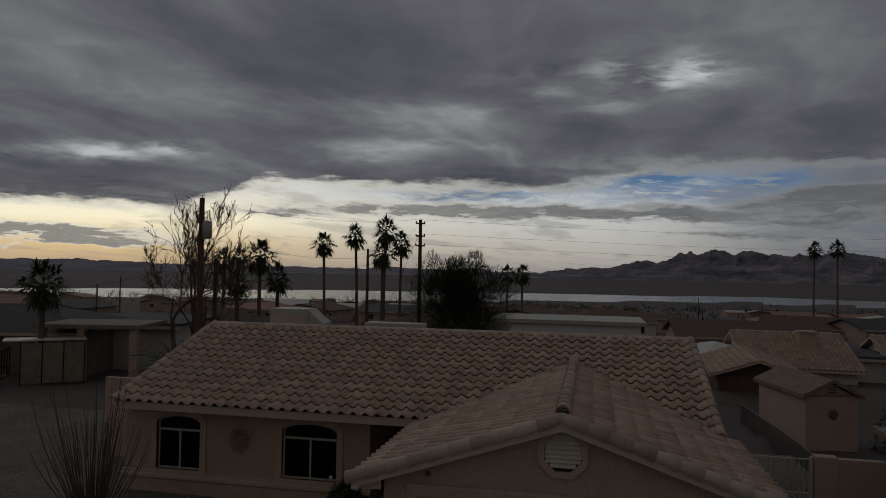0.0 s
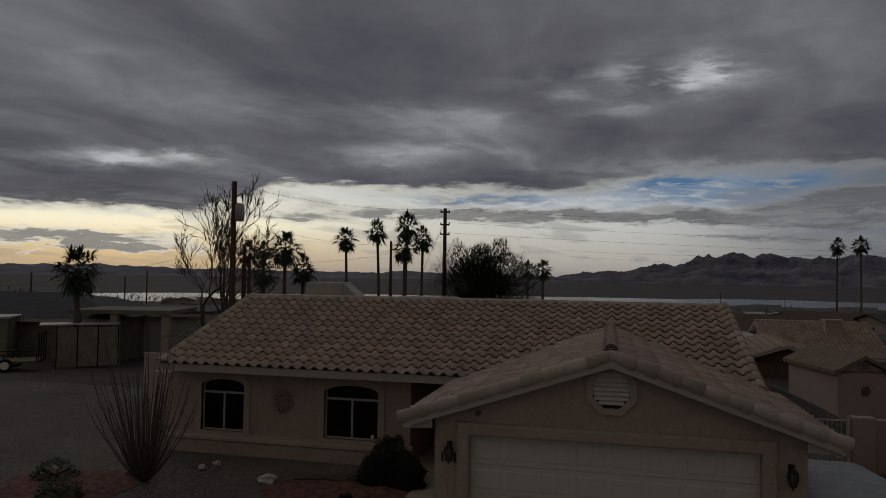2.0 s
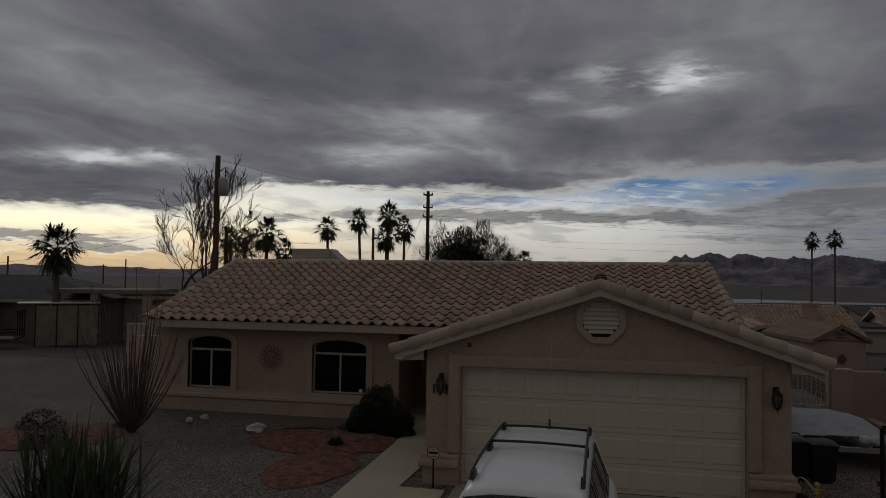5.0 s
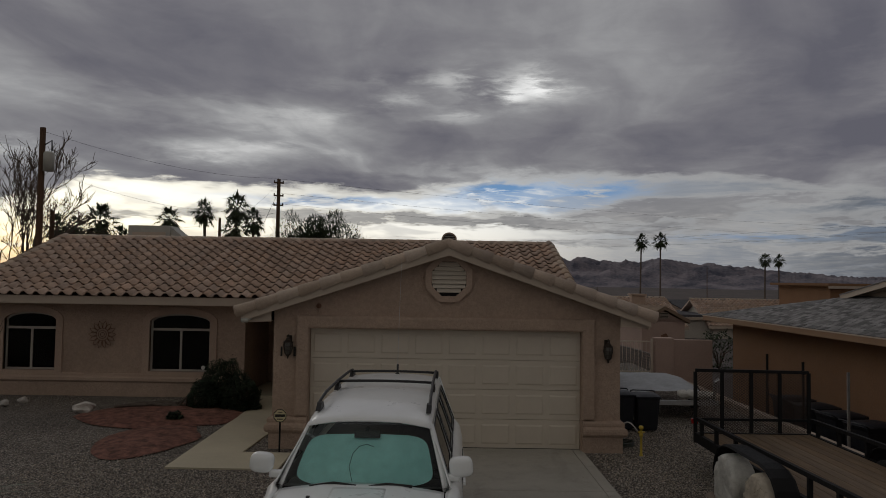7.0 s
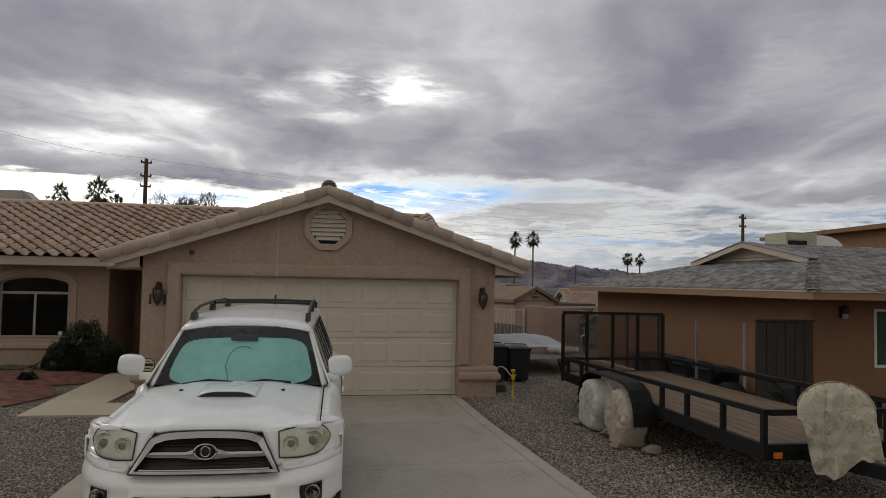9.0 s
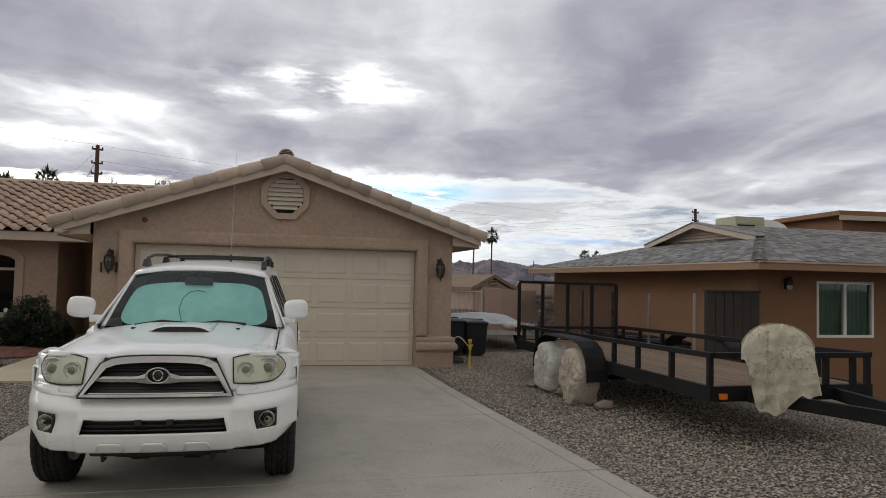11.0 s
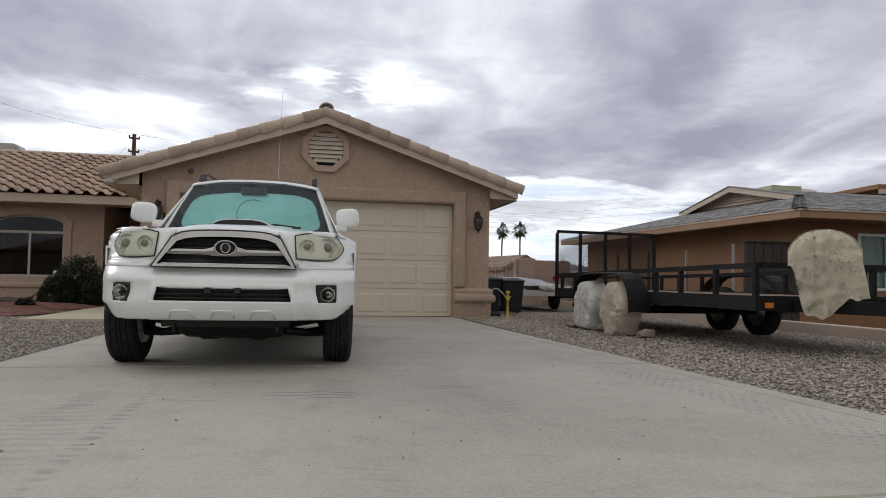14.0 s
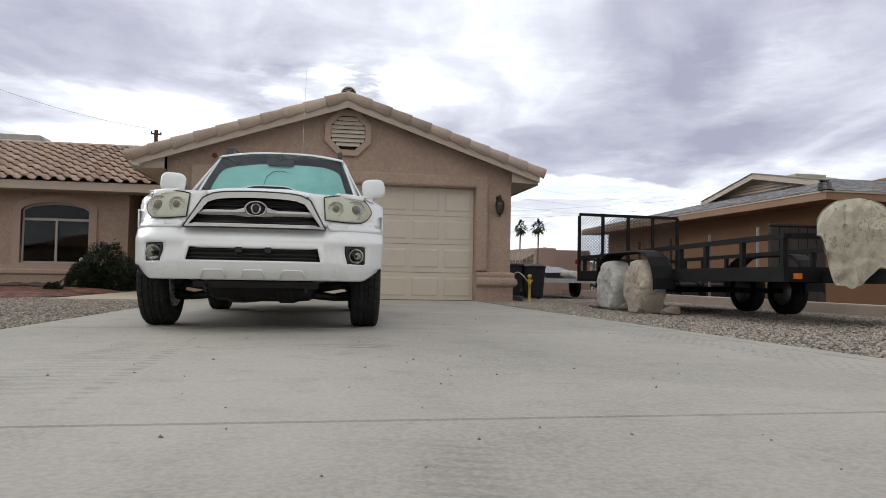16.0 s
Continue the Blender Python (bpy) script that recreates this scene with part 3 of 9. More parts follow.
def box(x0, x1, y0, y1, z0, z1, bevel=0.0, bm=None, m=None):
    bm = bm or bmesh.new()
    r = bmesh.ops.create_cube(bm, size=1.0)
    bmesh.ops.scale(bm, vec=(x1 - x0, y1 - y0, z1 - z0), verts=r["verts"])
    bmesh.ops.translate(bm, vec=((x0 + x1) / 2, (y0 + y1) / 2, (z0 + z1) / 2), verts=r["verts"])
    if bevel:
        edges = list({e for v in r["verts"] for e in v.link_edges})
        res = bmesh.ops.bevel(bm, geom=edges, offset=bevel, segments=2, affect="EDGES", profile=0.7)
        verts = res["verts"]
        if m:
            bmesh.ops.transform(bm, matrix=m, verts=list({v for f in res["faces"] for v in f.verts} | set(verts)))
        return bm
    if m:
        bmesh.ops.transform(bm, matrix=m, verts=r["verts"])
    return bm


def prism(outline, a, b, axis="y", bm=None):
    """A flat outline drawn out between a and b along an axis. The outline is in the two other axes, in order."""
    bm = bm or bmesh.new()

    def at(p, d):
        return {"x": (d, p[0], p[1]), "y": (p[0], d, p[1]), "z": (p[0], p[1], d)}[axis]

    lo = [bm.verts.new(at(p, a)) for p in outline]
    hi = [bm.verts.new(at(p, b)) for p in outline]
    n = len(outline)
    bm.faces.new(lo)
    bm.faces.new(hi[::-1])
    for i in range(n):
        bm.faces.new((lo[i], hi[i], hi[(i + 1) % n], lo[(i + 1) % n]))
    bmesh.ops.recalc_face_normals(bm, faces=bm.faces)
    return bm


def tube(points, radius, sides=8, bm=None, taper=1.0, close=True):
    """A round bar along points; radius may be a number or one per point."""
    bm = bm or bmesh.new()
    pts = [Vector(p) for p in points]
    n = len(pts)
    rings = []
    side = None
    for i, p in enumerate(pts):
        d = (pts[min(i + 1, n - 1)] - pts[max(i - 1, 0)]).normalized()
        if side is None:
            side = d.cross(Vector((0, 0, 1)))
            if side.length < 0.05:
                side = d.cross(Vector((0, 1, 0)))
        side = (side - d * side.dot(d)).normalized()
        up = d.cross(side)
        r = radius[i] if isinstance(radius, (list, tuple)) else radius * (1 + (taper - 1) * i / max(1, n - 1))
        rings.append([bm.verts.new(p + (side * math.cos(2 * math.pi * k / sides) + up * math.sin(2 * math.pi * k / sides)) * r) for k in range(sides)])
    for a, b in zip(rings, rings[1:]):
        for k in range(sides):
            bm.faces.new((a[k], a[(k + 1) % sides], b[(k + 1) % sides], b[k]))
    if close:
        bm.faces.new(rings[0][::-1])
        bm.faces.new(rings[-1])
    return bm


def lathe(profile, sides=24, axis="z", bm=None):
    """Turn (radius, height) pairs round an axis."""
    bm = bm or bmesh.new()
    rings = []
    for r, h in profile:
        ring = []
        for k in range(sides):
            a = 2 * math.pi * k / sides
            c, s = r * math.cos(a), r * math.sin(a)
            ring.append(bm.verts.new({"z": (c, s, h), "x": (h, c, s), "y": (c, h, s)}[axis]))
        rings.append(ring)
    for a, b in zip(rings, rings[1:]):
        for k in range(sides):
            bm.faces.new((a[k], a[(k + 1) % sides], b[(k + 1) % sides], b[k]))
    if profile[0][0] > 1e-6:
        bm.faces.new(rings[0][::-1])
    if profile[-1][0] > 1e-6:
        bm.faces.new(rings[-1])
    bmesh.ops.remove_doubles(bm, verts=bm.verts, dist=1e-6)
    bmesh.ops.recalc_face_normals(bm, faces=bm.faces)
    return bm


def sheet(fn, us, vs, bm=None, flip=False, skip=None):
    """A grid surface through fn(u, v)."""
    bm = bm or bmesh.new()
    grid = [[bm.verts.new(fn(u, v)) for v in vs] for u in us]
    for i in range(len(us) - 1):
        for j in range(len(vs) - 1):
            if skip and skip((us[i] + us[i + 1]) / 2, (vs[j] + vs[j + 1]) / 2):
                continue
            f = (grid[i][j], grid[i + 1][j], grid[i + 1][j + 1], grid[i][j + 1])
            bm.faces.new(f[::-1] if flip else f)
    return bm


def steps(a, b, n):
    return [a + (b - a) * i / n for i in range(n + 1)]


def jitter(bm, amount, scale=3.0, seed=0.0):
    for v in bm.verts:
        v.co += Vector(noise.noise_vector(v.co * scale + Vector((seed, seed * 2, 0)))) * amount
    return bm

# ---------------------------------------------------------------- ground, lake and mountains
LAKE_Z = -38.0


def shores(az):
    """Distances of the near and far shore of the lake in a direction (degrees right of +y)."""
    near = 880 + 440 * max(0.0, min(1.0, (az + 25) / 35))
    far = 1440 + 120 * max(0.0, min(1.0, (az + 25) / 35))
    wob = 40 * noise.noise((az * 0.12, 3.3, 0.0)) + 25 * noise.noise((az * 0.5, 9.3, 0.0))
    if az < -70 or az > 45:
        near = far = 1500
    return near + wob, far - wob


def ground_z(x, y):
    r = math.hypot(x, y + 12)
    az = math.degrees(math.atan2(x, y + 12))
    # the land falls away behind the house, towards the lake
    fall = max(0.0, y - 14.0)
    near, far = shores(az)
    z = -0.043 * fall if fall < 60 else -2.58 - (fall - 60) * 0.0425
    z += 0.5 * noise.noise((x * 0.012, y * 0.012, 1.0)) * min(1.0, r / 200)
    if r > near and y > 0:
        z = LAKE_Z - 1.5
        if r > far:
            z = LAKE_Z + (r - far) * 0.010 + 4 * noise.noise((x * 0.004, y * 0.004, 2.0)) * min(1, (r - far) / 300)
    else:
        z = max(z, LAKE_Z + 0.6)
    if x > 7.2 and -40 < y < 30 and r < 70:
        z -= 0.62
    return z - 0.06


def build_ground():
    bm = bmesh.new()
    rs = [0] + [4.0 * 1.085 ** i for i in range(88)]
    n = 240
    rings = []
    for r in rs:
        ring = []
        for k in range(n):
            a = 2 * math.pi * k / n
            x, y = r * math.sin(a), r * math.cos(a) - 12
            ring.append(bm.verts.new((x, y, ground_z(x, y))))
        rings.append(ring)
    for a, b in zip(rings, rings[1:]):
        for k in range(n):
            bm.faces.new((a[k], b[k], b[(k + 1) % n], a[(k + 1) % n]))
    bmesh.ops.remove_doubles(bm, verts=rings[0], dist=1e-4)
    bmesh.ops.recalc_face_normals(bm, faces=bm.faces)
    return solid("ground", bm, TERRAIN, "dry desert ground sloping down to the lake", "ground", kind="structure", smooth=True)


build_ground()

bm = bmesh.new()
sheet(lambda r, a: (r * math.sin(radians(a)), r * math.cos(radians(a)) - 12, LAKE_Z), steps(700, 2400, 6), steps(-80, 55, 40), bm, flip=True)
solid("water", bm, WATER, "pale lake reflecting the evening sky", "lake", kind="structure")


def mountains(name, dist, depth, az0, az1, profile, label, rough, mat):
    """A far range: a rough ridge whose crest follows profile(az) in degrees of height."""
    bm = bmesh.new()
    azs = steps(az0, az1, int((az1 - az0) * 12))
    grid = []
    for az in azs:
        col = []
        for j in range(23):
            f = j / 22
            d = dist + depth * f
            top = profile(az) * math.pi / 180 * (dist + depth * 0.6)
            shape = math.sin(min(1, f / 0.6) * math.pi / 2) ** 1.3 if f <= 0.6 else math.cos((f - 0.6) / 0.4 * math.pi / 2)
            x, y = d * math.sin(radians(az)), d * math.cos(radians(az)) - 12
            rid = noise.fractal((x * 0.006, y * 0.006, 3.0), 0.9, 2.1, 5)
            gully = abs(noise.noise((x * 0.016, y * 0.005, 5.0)))
            z = -22 + (top + 26) * shape * (1 + rough * rid * (0.12 if 0.5 < f < 0.7 else 1.0)) - gully * 70 * rough * math.sin(f * math.pi)
            col.append(bm.verts.new((x, y, z)))
        grid.append(col)
    for a, b in zip(grid, grid[1:]):
        for j in range(22):
            bm.faces.new((a[j], b[j], b[j + 1], a[j + 1]))
    bmesh.ops.recalc_face_normals(bm, faces=bm.faces)
    return solid(name, bm, mat, label, "mountain", kind="structure")


def bump_at(az, c, w, h):
    return h * math.exp(-((az - c) / w) ** 2)


def crest(az):
    """The big jagged range to the north-west."""
    peaks = ((9.2, 2.12, 0.30), (7.4, 1.74, 0.30), (11.6, 1.97, 0.24), (4.1, 1.18, 0.22), (13.2, 1.78, 0.25), (15.0, 1.70, 0.17), (18.0, 1.82, 0.14), (21.0, 1.55, 0.13), (24.0, 1.2, 0.10), (28, 0.8, 0.06), (33, 0.7, 0.05), (0.0, 0.58, 0.11), (40, 0.6, 0.04))
    h = max(top - slope * abs(az - c) for c, top, slope in peaks)
    h = max(h, 0.05) + 0.07 * noise.noise((az * 2.3, 4.0, 0.0)) + 0.06 * noise.noise((az * 6.1, 4.0, 0.0))
    return h


mountains("mountain", 3300, 1100, -10, 62, crest, "jagged dark brown desert mountain range", 0.32, HAZED_MOUNTAIN)
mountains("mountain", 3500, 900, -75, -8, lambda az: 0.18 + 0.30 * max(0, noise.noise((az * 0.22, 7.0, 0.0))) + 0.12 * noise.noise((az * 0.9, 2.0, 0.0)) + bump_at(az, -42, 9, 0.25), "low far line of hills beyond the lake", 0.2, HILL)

# ---------------------------------------------------------------- yard, drive and path
bm = sheet(lambda x, y: (x, y, 0.006 * noise.noise((x * 0.6, y * 0.6, 0)) - 0.005), steps(-40, 7.15, 90), steps(-21, 14, 70), flip=False)
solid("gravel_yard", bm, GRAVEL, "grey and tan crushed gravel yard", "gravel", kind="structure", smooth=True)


def drive_right(y):
    return 2.30 + max(0.0, -3 - y) * 0.042


def drive_left(y):
    return -2.5 - (max(0, -3 - y)) * 0.02


drive = thing("driveway", label="pale grey concrete driveway slabs with tyre marks", category="driveway", kind="structure")
joints = [0.15, -2.42, -4.76, -7.28, -10.88, -14.2, -17.6, -21.0]
for a, b in zip(joints, joints[1:]):
    g = 0.006
    sb = prism([(drive_left(a) + g, a - g), (drive_right(a) - g, a - g), (drive_right(b) - g, b + g), (drive_left(b) + g, b + g)], -0.12, 0.012, "z")
    top = [e for e in sb.edges if all(v.co.z > 0 for v in e.verts)]
    bmesh.ops.bevel(sb, geom=top, offset=0.008, segments=1, affect="EDGES")
    part("slab", sb, CONCRETE, drive)
    eb = prism([(drive_right(a) - 0.002, a - 0.01), (drive_right(a) + 0.17, a - 0.01), (drive_right(b) + 0.17, b + 0.01), (drive_right(b) - 0.002, b + 0.01)], -0.12, 0.012, "z")
    part("edging", eb, CONCRETE, drive)

path = thing("garden_path", label="cream concrete path to the front entry", category="path", kind="structure")
part("slab", prism([(-4.40, -1.48), (-2.62, -1.52), (-2.62, -0.46), (-3.46, -0.44), (-3.36, 1.2), (-3.12, 5.0), (-4.42, 5.0)], -0.1, 0.022, "z"), WALK_CONCRETE, path)
part("slab", prism([(-4.98, 5.02), (-3.12, 5.02), (-3.12, 7.5), (-4.98, 7.5)], -0.1, 0.05, "z"), WALK_CONCRETE, path)


def bed(name, cx, cy, rx, ry, seed, h=0.10):
    bm = bmesh.new()
    n = 28
    c = bm.verts.new((cx, cy, h))
    rings = []
    for f in (0.35, 0.7, 0.92, 1.0):
        ring = []
        for k in range(n):
            a = 2 * math.pi * k / n
            w = 1 + 0.22 * noise.noise((math.cos(a) * 1.5 + seed, math.sin(a) * 1.5, seed))
            x, y = cx + rx * w * f * math.cos(a), cy + ry * w * f * math.sin(a)
            ring.append(bm.verts.new((x, y, h * (1 - f ** 3) + 0.012 + 0.02 * noise.noise((x * 4, y * 4, 0)) * (1 - f))))
        rings.append(ring)
    for k in range(n):
        bm.faces.new((c, rings[0][k], rings[0][(k + 1) % n]))
    for a, b in zip(rings, rings[1:]):
        for k in range(n):
            bm.faces.new((a[k], b[k], b[(k + 1) % n], a[(k + 1) % n]))
    bmesh.ops.recalc_face_normals(bm, faces=bm.faces)
    return solid(name, bm, MULCH, "planting bed of red-brown volcanic mulch", "planting bed", kind="structure", smooth=True)


bed("planting_bed", -6.0, 2.7, 1.75, 1.35, 1.0)
bed("planting_bed", -5.45, 0.4, 0.85, 1.3, 5.0, 0.06)
bed("planting_bed", -12.3, 1.5, 1.6, 1.4, 8.0, 0.12)

road_bm = box(-60, 60, -29, -21.1, -0.2, -0.03)
solid("road", road_bm, material("asphalt", (0.06, 0.06, 0.06), 0.9, 0.2, 2, 0.004, 60), "grey asphalt residential street", "road", kind="structure")

# low kerb wall between the yard and the lower neighbouring lot
bm = box(7.0, 7.22, -13, 9.0, -0.7, 0.16, 0.02)
solid("kerb_wall", bm, CURB, "low tan concrete kerb wall along the lot line", "kerb", kind="structure")
# ---------------------------------------------------------------- roof tiles


def tile_mesh(name, mat, w=0.305, l=0.43):
    """An S-shaped clay tile: u across, v up the slope, thickness shown at its lower edge."""
    bm = bmesh.new()
    us = [0.0, 0.07, 0.14, 0.21, 0.30, 0.42, 0.54, 0.64, 0.72, 0.80, 0.9, 1.0]

    def prof(u):
        if u < 0.30:
            return -0.012 * math.sin(u / 0.30 * math.pi)
        if u < 0.86:
            return 0.078 * math.sin((u - 0.30) / 0.56 * math.pi) ** 0.8
        return 0.0

    rows = []
    for v, lift in ((0.0, 0.055), (l, 0.006)):
        rows.append([bm.verts.new((u * w, v, prof(u) + lift)) for u in us])
    under = [bm.verts.new((u * w, 0.004, prof(u) + 0.055 - 0.020)) for u in us]
    for i in range(len(us) - 1):
        bm.faces.new((rows[0][i], rows[0][i + 1], rows[1][i + 1], rows[1][i]))
        bm.faces.new((under[i], under[i + 1], rows[0][i + 1], rows[0][i]))
    me = mesh_from(name, bm, mat)
    me.polygons.foreach_set("use_smooth", [i % 2 == 0 for i in range(len(me.polygons))])
    return me


def barrel_mesh(name, mat, l=0.42, r=0.11, taper=0.80):
    """A half-round ridge or rake tile, wider at its lower end."""
    bm = bmesh.new()
    n = 9
    rows = []
    for v, rr in ((0.0, r), (l, r * taper)):
        rows.append([bm.verts.new((rr * math.cos(math.pi * k / n), v, rr * 0.95 * math.sin(math.pi * k / n))) for k in range(n + 1)])
    inner = [bm.verts.new((r * 0.82 * math.cos(math.pi * k / n), 0.003, r * 0.78 * math.sin(math.pi * k / n))) for k in range(n + 1)]
    for k in range(n):
        bm.faces.new((rows[0][k + 1], rows[0][k], rows[1][k], rows[1][k + 1]))
        bm.faces.new((inner[k + 1], inner[k], rows[0][k], rows[0][k + 1]))
    me = mesh_from(name, bm, mat)
    me.polygons.foreach_set("use_smooth", [i % 2 == 0 for i in range(len(me.polygons))])
    return me


def slope_frame(origin, across, up):
    """A pose whose x runs across the slope and y up it."""
    ax, uy = Vector(across).normalized(), Vector(up).normalized()
    m = Matrix((ax, uy, ax.cross(uy))).transposed().to_4x4()
    m.translation = origin
    return m


def joined_copies(name, me, poses, parent, label=""):
    """Many alike pieces in one mesh."""
    base = np.empty(len(me.vertices) * 3)
    me.vertices.foreach_get("co", base)
    base = base.reshape(-1, 3)
    faces = [tuple(p.vertices) for p in me.polygons]
    smooth = [p.use_smooth for p in me.polygons]
    verts, polys, flags = [], [], []
    for m in poses:
        a = np.array(m)
        k = len(verts)
        verts += (base @ a[:3, :3].T + a[:3, 3]).tolist()
        polys += [tuple(i + k for i in f) for f in faces]
        flags += smooth
    out = bpy.data.meshes.new(name)
    out.from_pydata(verts, [], polys)
    out.polygons.foreach_set("use_smooth", flags)
    for m in me.materials:
        out.materials.append(m)
    ob = new(name, out)
    ob.parent = parent
    return tagged(ob, label, kind="stuff")


def tile_slope(parent, frame_m, width, length, me, singles, course=0.385, pitch=0.305, keep=None, name="roof_tile"):
    """Courses of tiles on a slope. The lowest ones are pieces of their own, the rest is joined."""
    rnd = random.Random(int(width * 100))
    rest = []
    count = 0
    rows = int(length / course)
    course = length / rows
    for j in range(rows):
        cols = int(width / pitch)
        p = width / cols
        for i in range(cols):
            u, v = i * p, j * course
            if keep and not keep(u + p / 2, v + course / 2):
                continue
            m = frame_m @ pose(u, v - 0.03 + rnd.uniform(-0.006, 0.006), rnd.uniform(-0.002, 0.003), rnd.uniform(-0.5, 0.5), 0, rnd.uniform(-0.5, 0.5)) @ Matrix.Diagonal((p / 0.305, 1, 1, 1))
            if count < singles:
                part(name, me, None, parent, at=m)
                count += 1
            else:
                rest.append(m)
    if rest:
        joined_copies(name + "_field", me, rest, parent)


def barrel_row(parent, a, b, up, me, name="ridge_tile", course=0.37, tilt=1.6):
    a, b = Vector(a), Vector(b)
    d = (b - a)
    n = max(1, int(d.length / course))
    m = slope_frame(a, d.cross(Vector(up)), d)
    for i in range(n):
        part(name, me, None, parent, at=m @ pose(0, i * d.length / n - 0.02, 0.0, tilt, 0, 0.6 * ((i * 37) % 5 - 2) / 2))


TILE_ME, BARREL_ME = tile_mesh("roof_tile", TILE), barrel_mesh("ridge_tile", RIDGE)

# ---------------------------------------------------------------- the house
HX0, HX1, HY0, HY1 = -11.95, 3.1, 5.1, 13.85      # outer walls of the main wing
GX0, GX1, GY0 = -3.08, 3.13, 0.0                    # garage wing


def wall_with_holes(x0, x1, z0, z1, y0, y1, holes):
    """A wall along x with rectangular openings, as butted blocks."""
    bm = bmesh.new()
    xs = sorted({x0, x1, *[h[0] for h in holes], *[h[1] for h in holes]})
    for a, b in zip(xs, xs[1:]):
        cuts = sorted((h[2], h[3]) for h in holes if h[0] <= a + 1e-6 and h[1] >= b - 1e-6)
        z = z0
        for lo, hi in cuts:
            if lo > z:
                box(a, b, y0, y1, z, lo, bm=bm)
            z = hi
        if z1 > z:
            box(a, b, y0, y1, z, z1, bm=bm)
    bmesh.ops.remove_doubles(bm, verts=bm.verts, dist=1e-5)
    return bm


def arch_points(x0, x1, z0, zs, zt, n=14):
    """Outline with straight sides and a flat arch on top, anticlockwise from the lower left."""
    pts = [(x0, z0), (x1, z0)]
    for k in range(n + 1):
        a = k / n
        x = x1 + (x0 - x1) * a
        pts.append((x, zs + (zt - zs) * (1 - (2 * a - 1) ** 2) ** 0.62))
    return pts


def ring(outer, inner, a, b, bm=None):
    """A band between two outlines of equal count, drawn out along y."""
    bm = bm or bmesh.new()
    n = len(outer)
    rows = [[bm.verts.new((p[0], d, p[1])) for p in o] for o, d in ((outer, a), (inner, a), (inner, b), (outer, b))]
    for q in range(4):
        r, s = rows[q], rows[(q + 1) % 4]
        for i in range(n):
            bm.faces.new((r[i], r[(i + 1) % n], s[(i + 1) % n], s[i]))
    bmesh.ops.recalc_face_normals(bm, faces=bm.faces)
    return bm


def arched_window(x0, x1, z0, zs, zt, y, parent, room_label):
    win = part("window", ring(arch_points(x0, x1, z0, zs, zt), arch_points(x0 + 0.045, x1 - 0.045, z0 + 0.045, zs - 0.01, zt - 0.045), y + 0.07, y + 0.13), WINDOW_FRAME, parent, room_label)
    zb = zs - 0.22
    part("transom_bar", box(x0 + 0.04, x1 - 0.04, y + 0.068, y + 0.128, zb - 0.03, zb + 0.03, 0.006), WINDOW_FRAME, win)
    part("mullion", box((x0 + x1) / 2 - 0.025, (x0 + x1) / 2 + 0.025, y + 0.066, y + 0.126, z0 + 0.04, zb - 0.03, 0.006), WINDOW_FRAME, win)
    for a, b in ((x0 + 0.04, (x0 + x1) / 2 - 0.02), ((x0 + x1) / 2 + 0.02, x1 - 0.04)):
        part("pane", box(a, b, y + 0.095, y + 0.10, z0 + 0.04, zb - 0.02), PANE, win)
    part("pane", prism(arch_points(x0 + 0.04, x1 - 0.04, zb + 0.02, zs - 0.01, zt - 0.04), y + 0.095, y + 0.10), PANE, win)
    # dark sheet in place of a room: the indoor shade is in its colour
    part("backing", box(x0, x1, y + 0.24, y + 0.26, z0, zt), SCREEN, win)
    return win


def surround(x0, x1, z0, zs, zt, y, parent, w=0.17):
    o = arch_points(x0 - w, x1 + w, z0 - w * 0.6, zs + 0.06, zt + w)
    return part("window_surround", ring(o, arch_points(x0, x1, z0, zs, zt), y - 0.045, y + 0.075), STUCCO_TRIM, parent)


house = thing("house", label="tan stucco ranch house with S-tile roof", category="house")
WINS = ((-11.0, -9.70), (-7.36, -5.85))
front = wall_with_holes(HX0, -4.98, -0.3, 2.38, HY0, HY0 + 0.2, [(a, b, 0.62, 2.06) for a, b in WINS])
part("front_wall", front, STUCCO, house)
for a, b in WINS:
    # corner fillets that close the arch over the square hole
    pts = arch_points(a, b, 0.62, 1.88, 2.06)
    arch = pts[2:]
    for half in (arch[: len(arch) // 2 + 1], arch[len(arch) // 2:]):
        corner = (b, 2.06) if half is not arch and half[0][0] > (a + b) / 2 else (a, 2.06)
        fb = bmesh.new()
        for i in range(len(half) - 1):
            p, q = half[i], half[i + 1]
            prism([p, q, (q[0], 2.07), (p[0], 2.07)], HY0 + 0.002, HY0 + 0.19, "y", fb)
        part("arch_fillet", fb, STUCCO, house)
    surround(a, b, 0.62, 1.88, 2.06, HY0, house)
    arched_window(a, b, 0.62, 1.88, 2.06, HY0, house, "tan-framed arched sliding window with dark panes")
part("side_wall", box(HX0, HX0 + 0.2, HY0 + 0.2, HY1 - 0.2, -0.3, 2.38), STUCCO, house)
part("side_wall", box(HX1 - 0.2, HX1, HY0 + 0.2, HY1 - 0.2, -0.9, 2.38), STUCCO, house)
part("back_wall", box(HX0, HX1, HY1 - 0.2, HY1, -0.6, 2.38), STUCCO, house)
part("entry_wall", box(-5.18, -4.98, HY0 + 0.2, 7.6, -0.3, 2.38), STUCCO, house)
part("entry_wall", box(-5.18, -3.08, 7.6, 7.8, -0.3, 2.38), STUCCO, house)
part("front_door", box(-4.55, -3.6, 7.55, 7.6, 0.05, 2.08, 0.01), DARK_DOOR, house, "dark panelled front door in the entry recess")
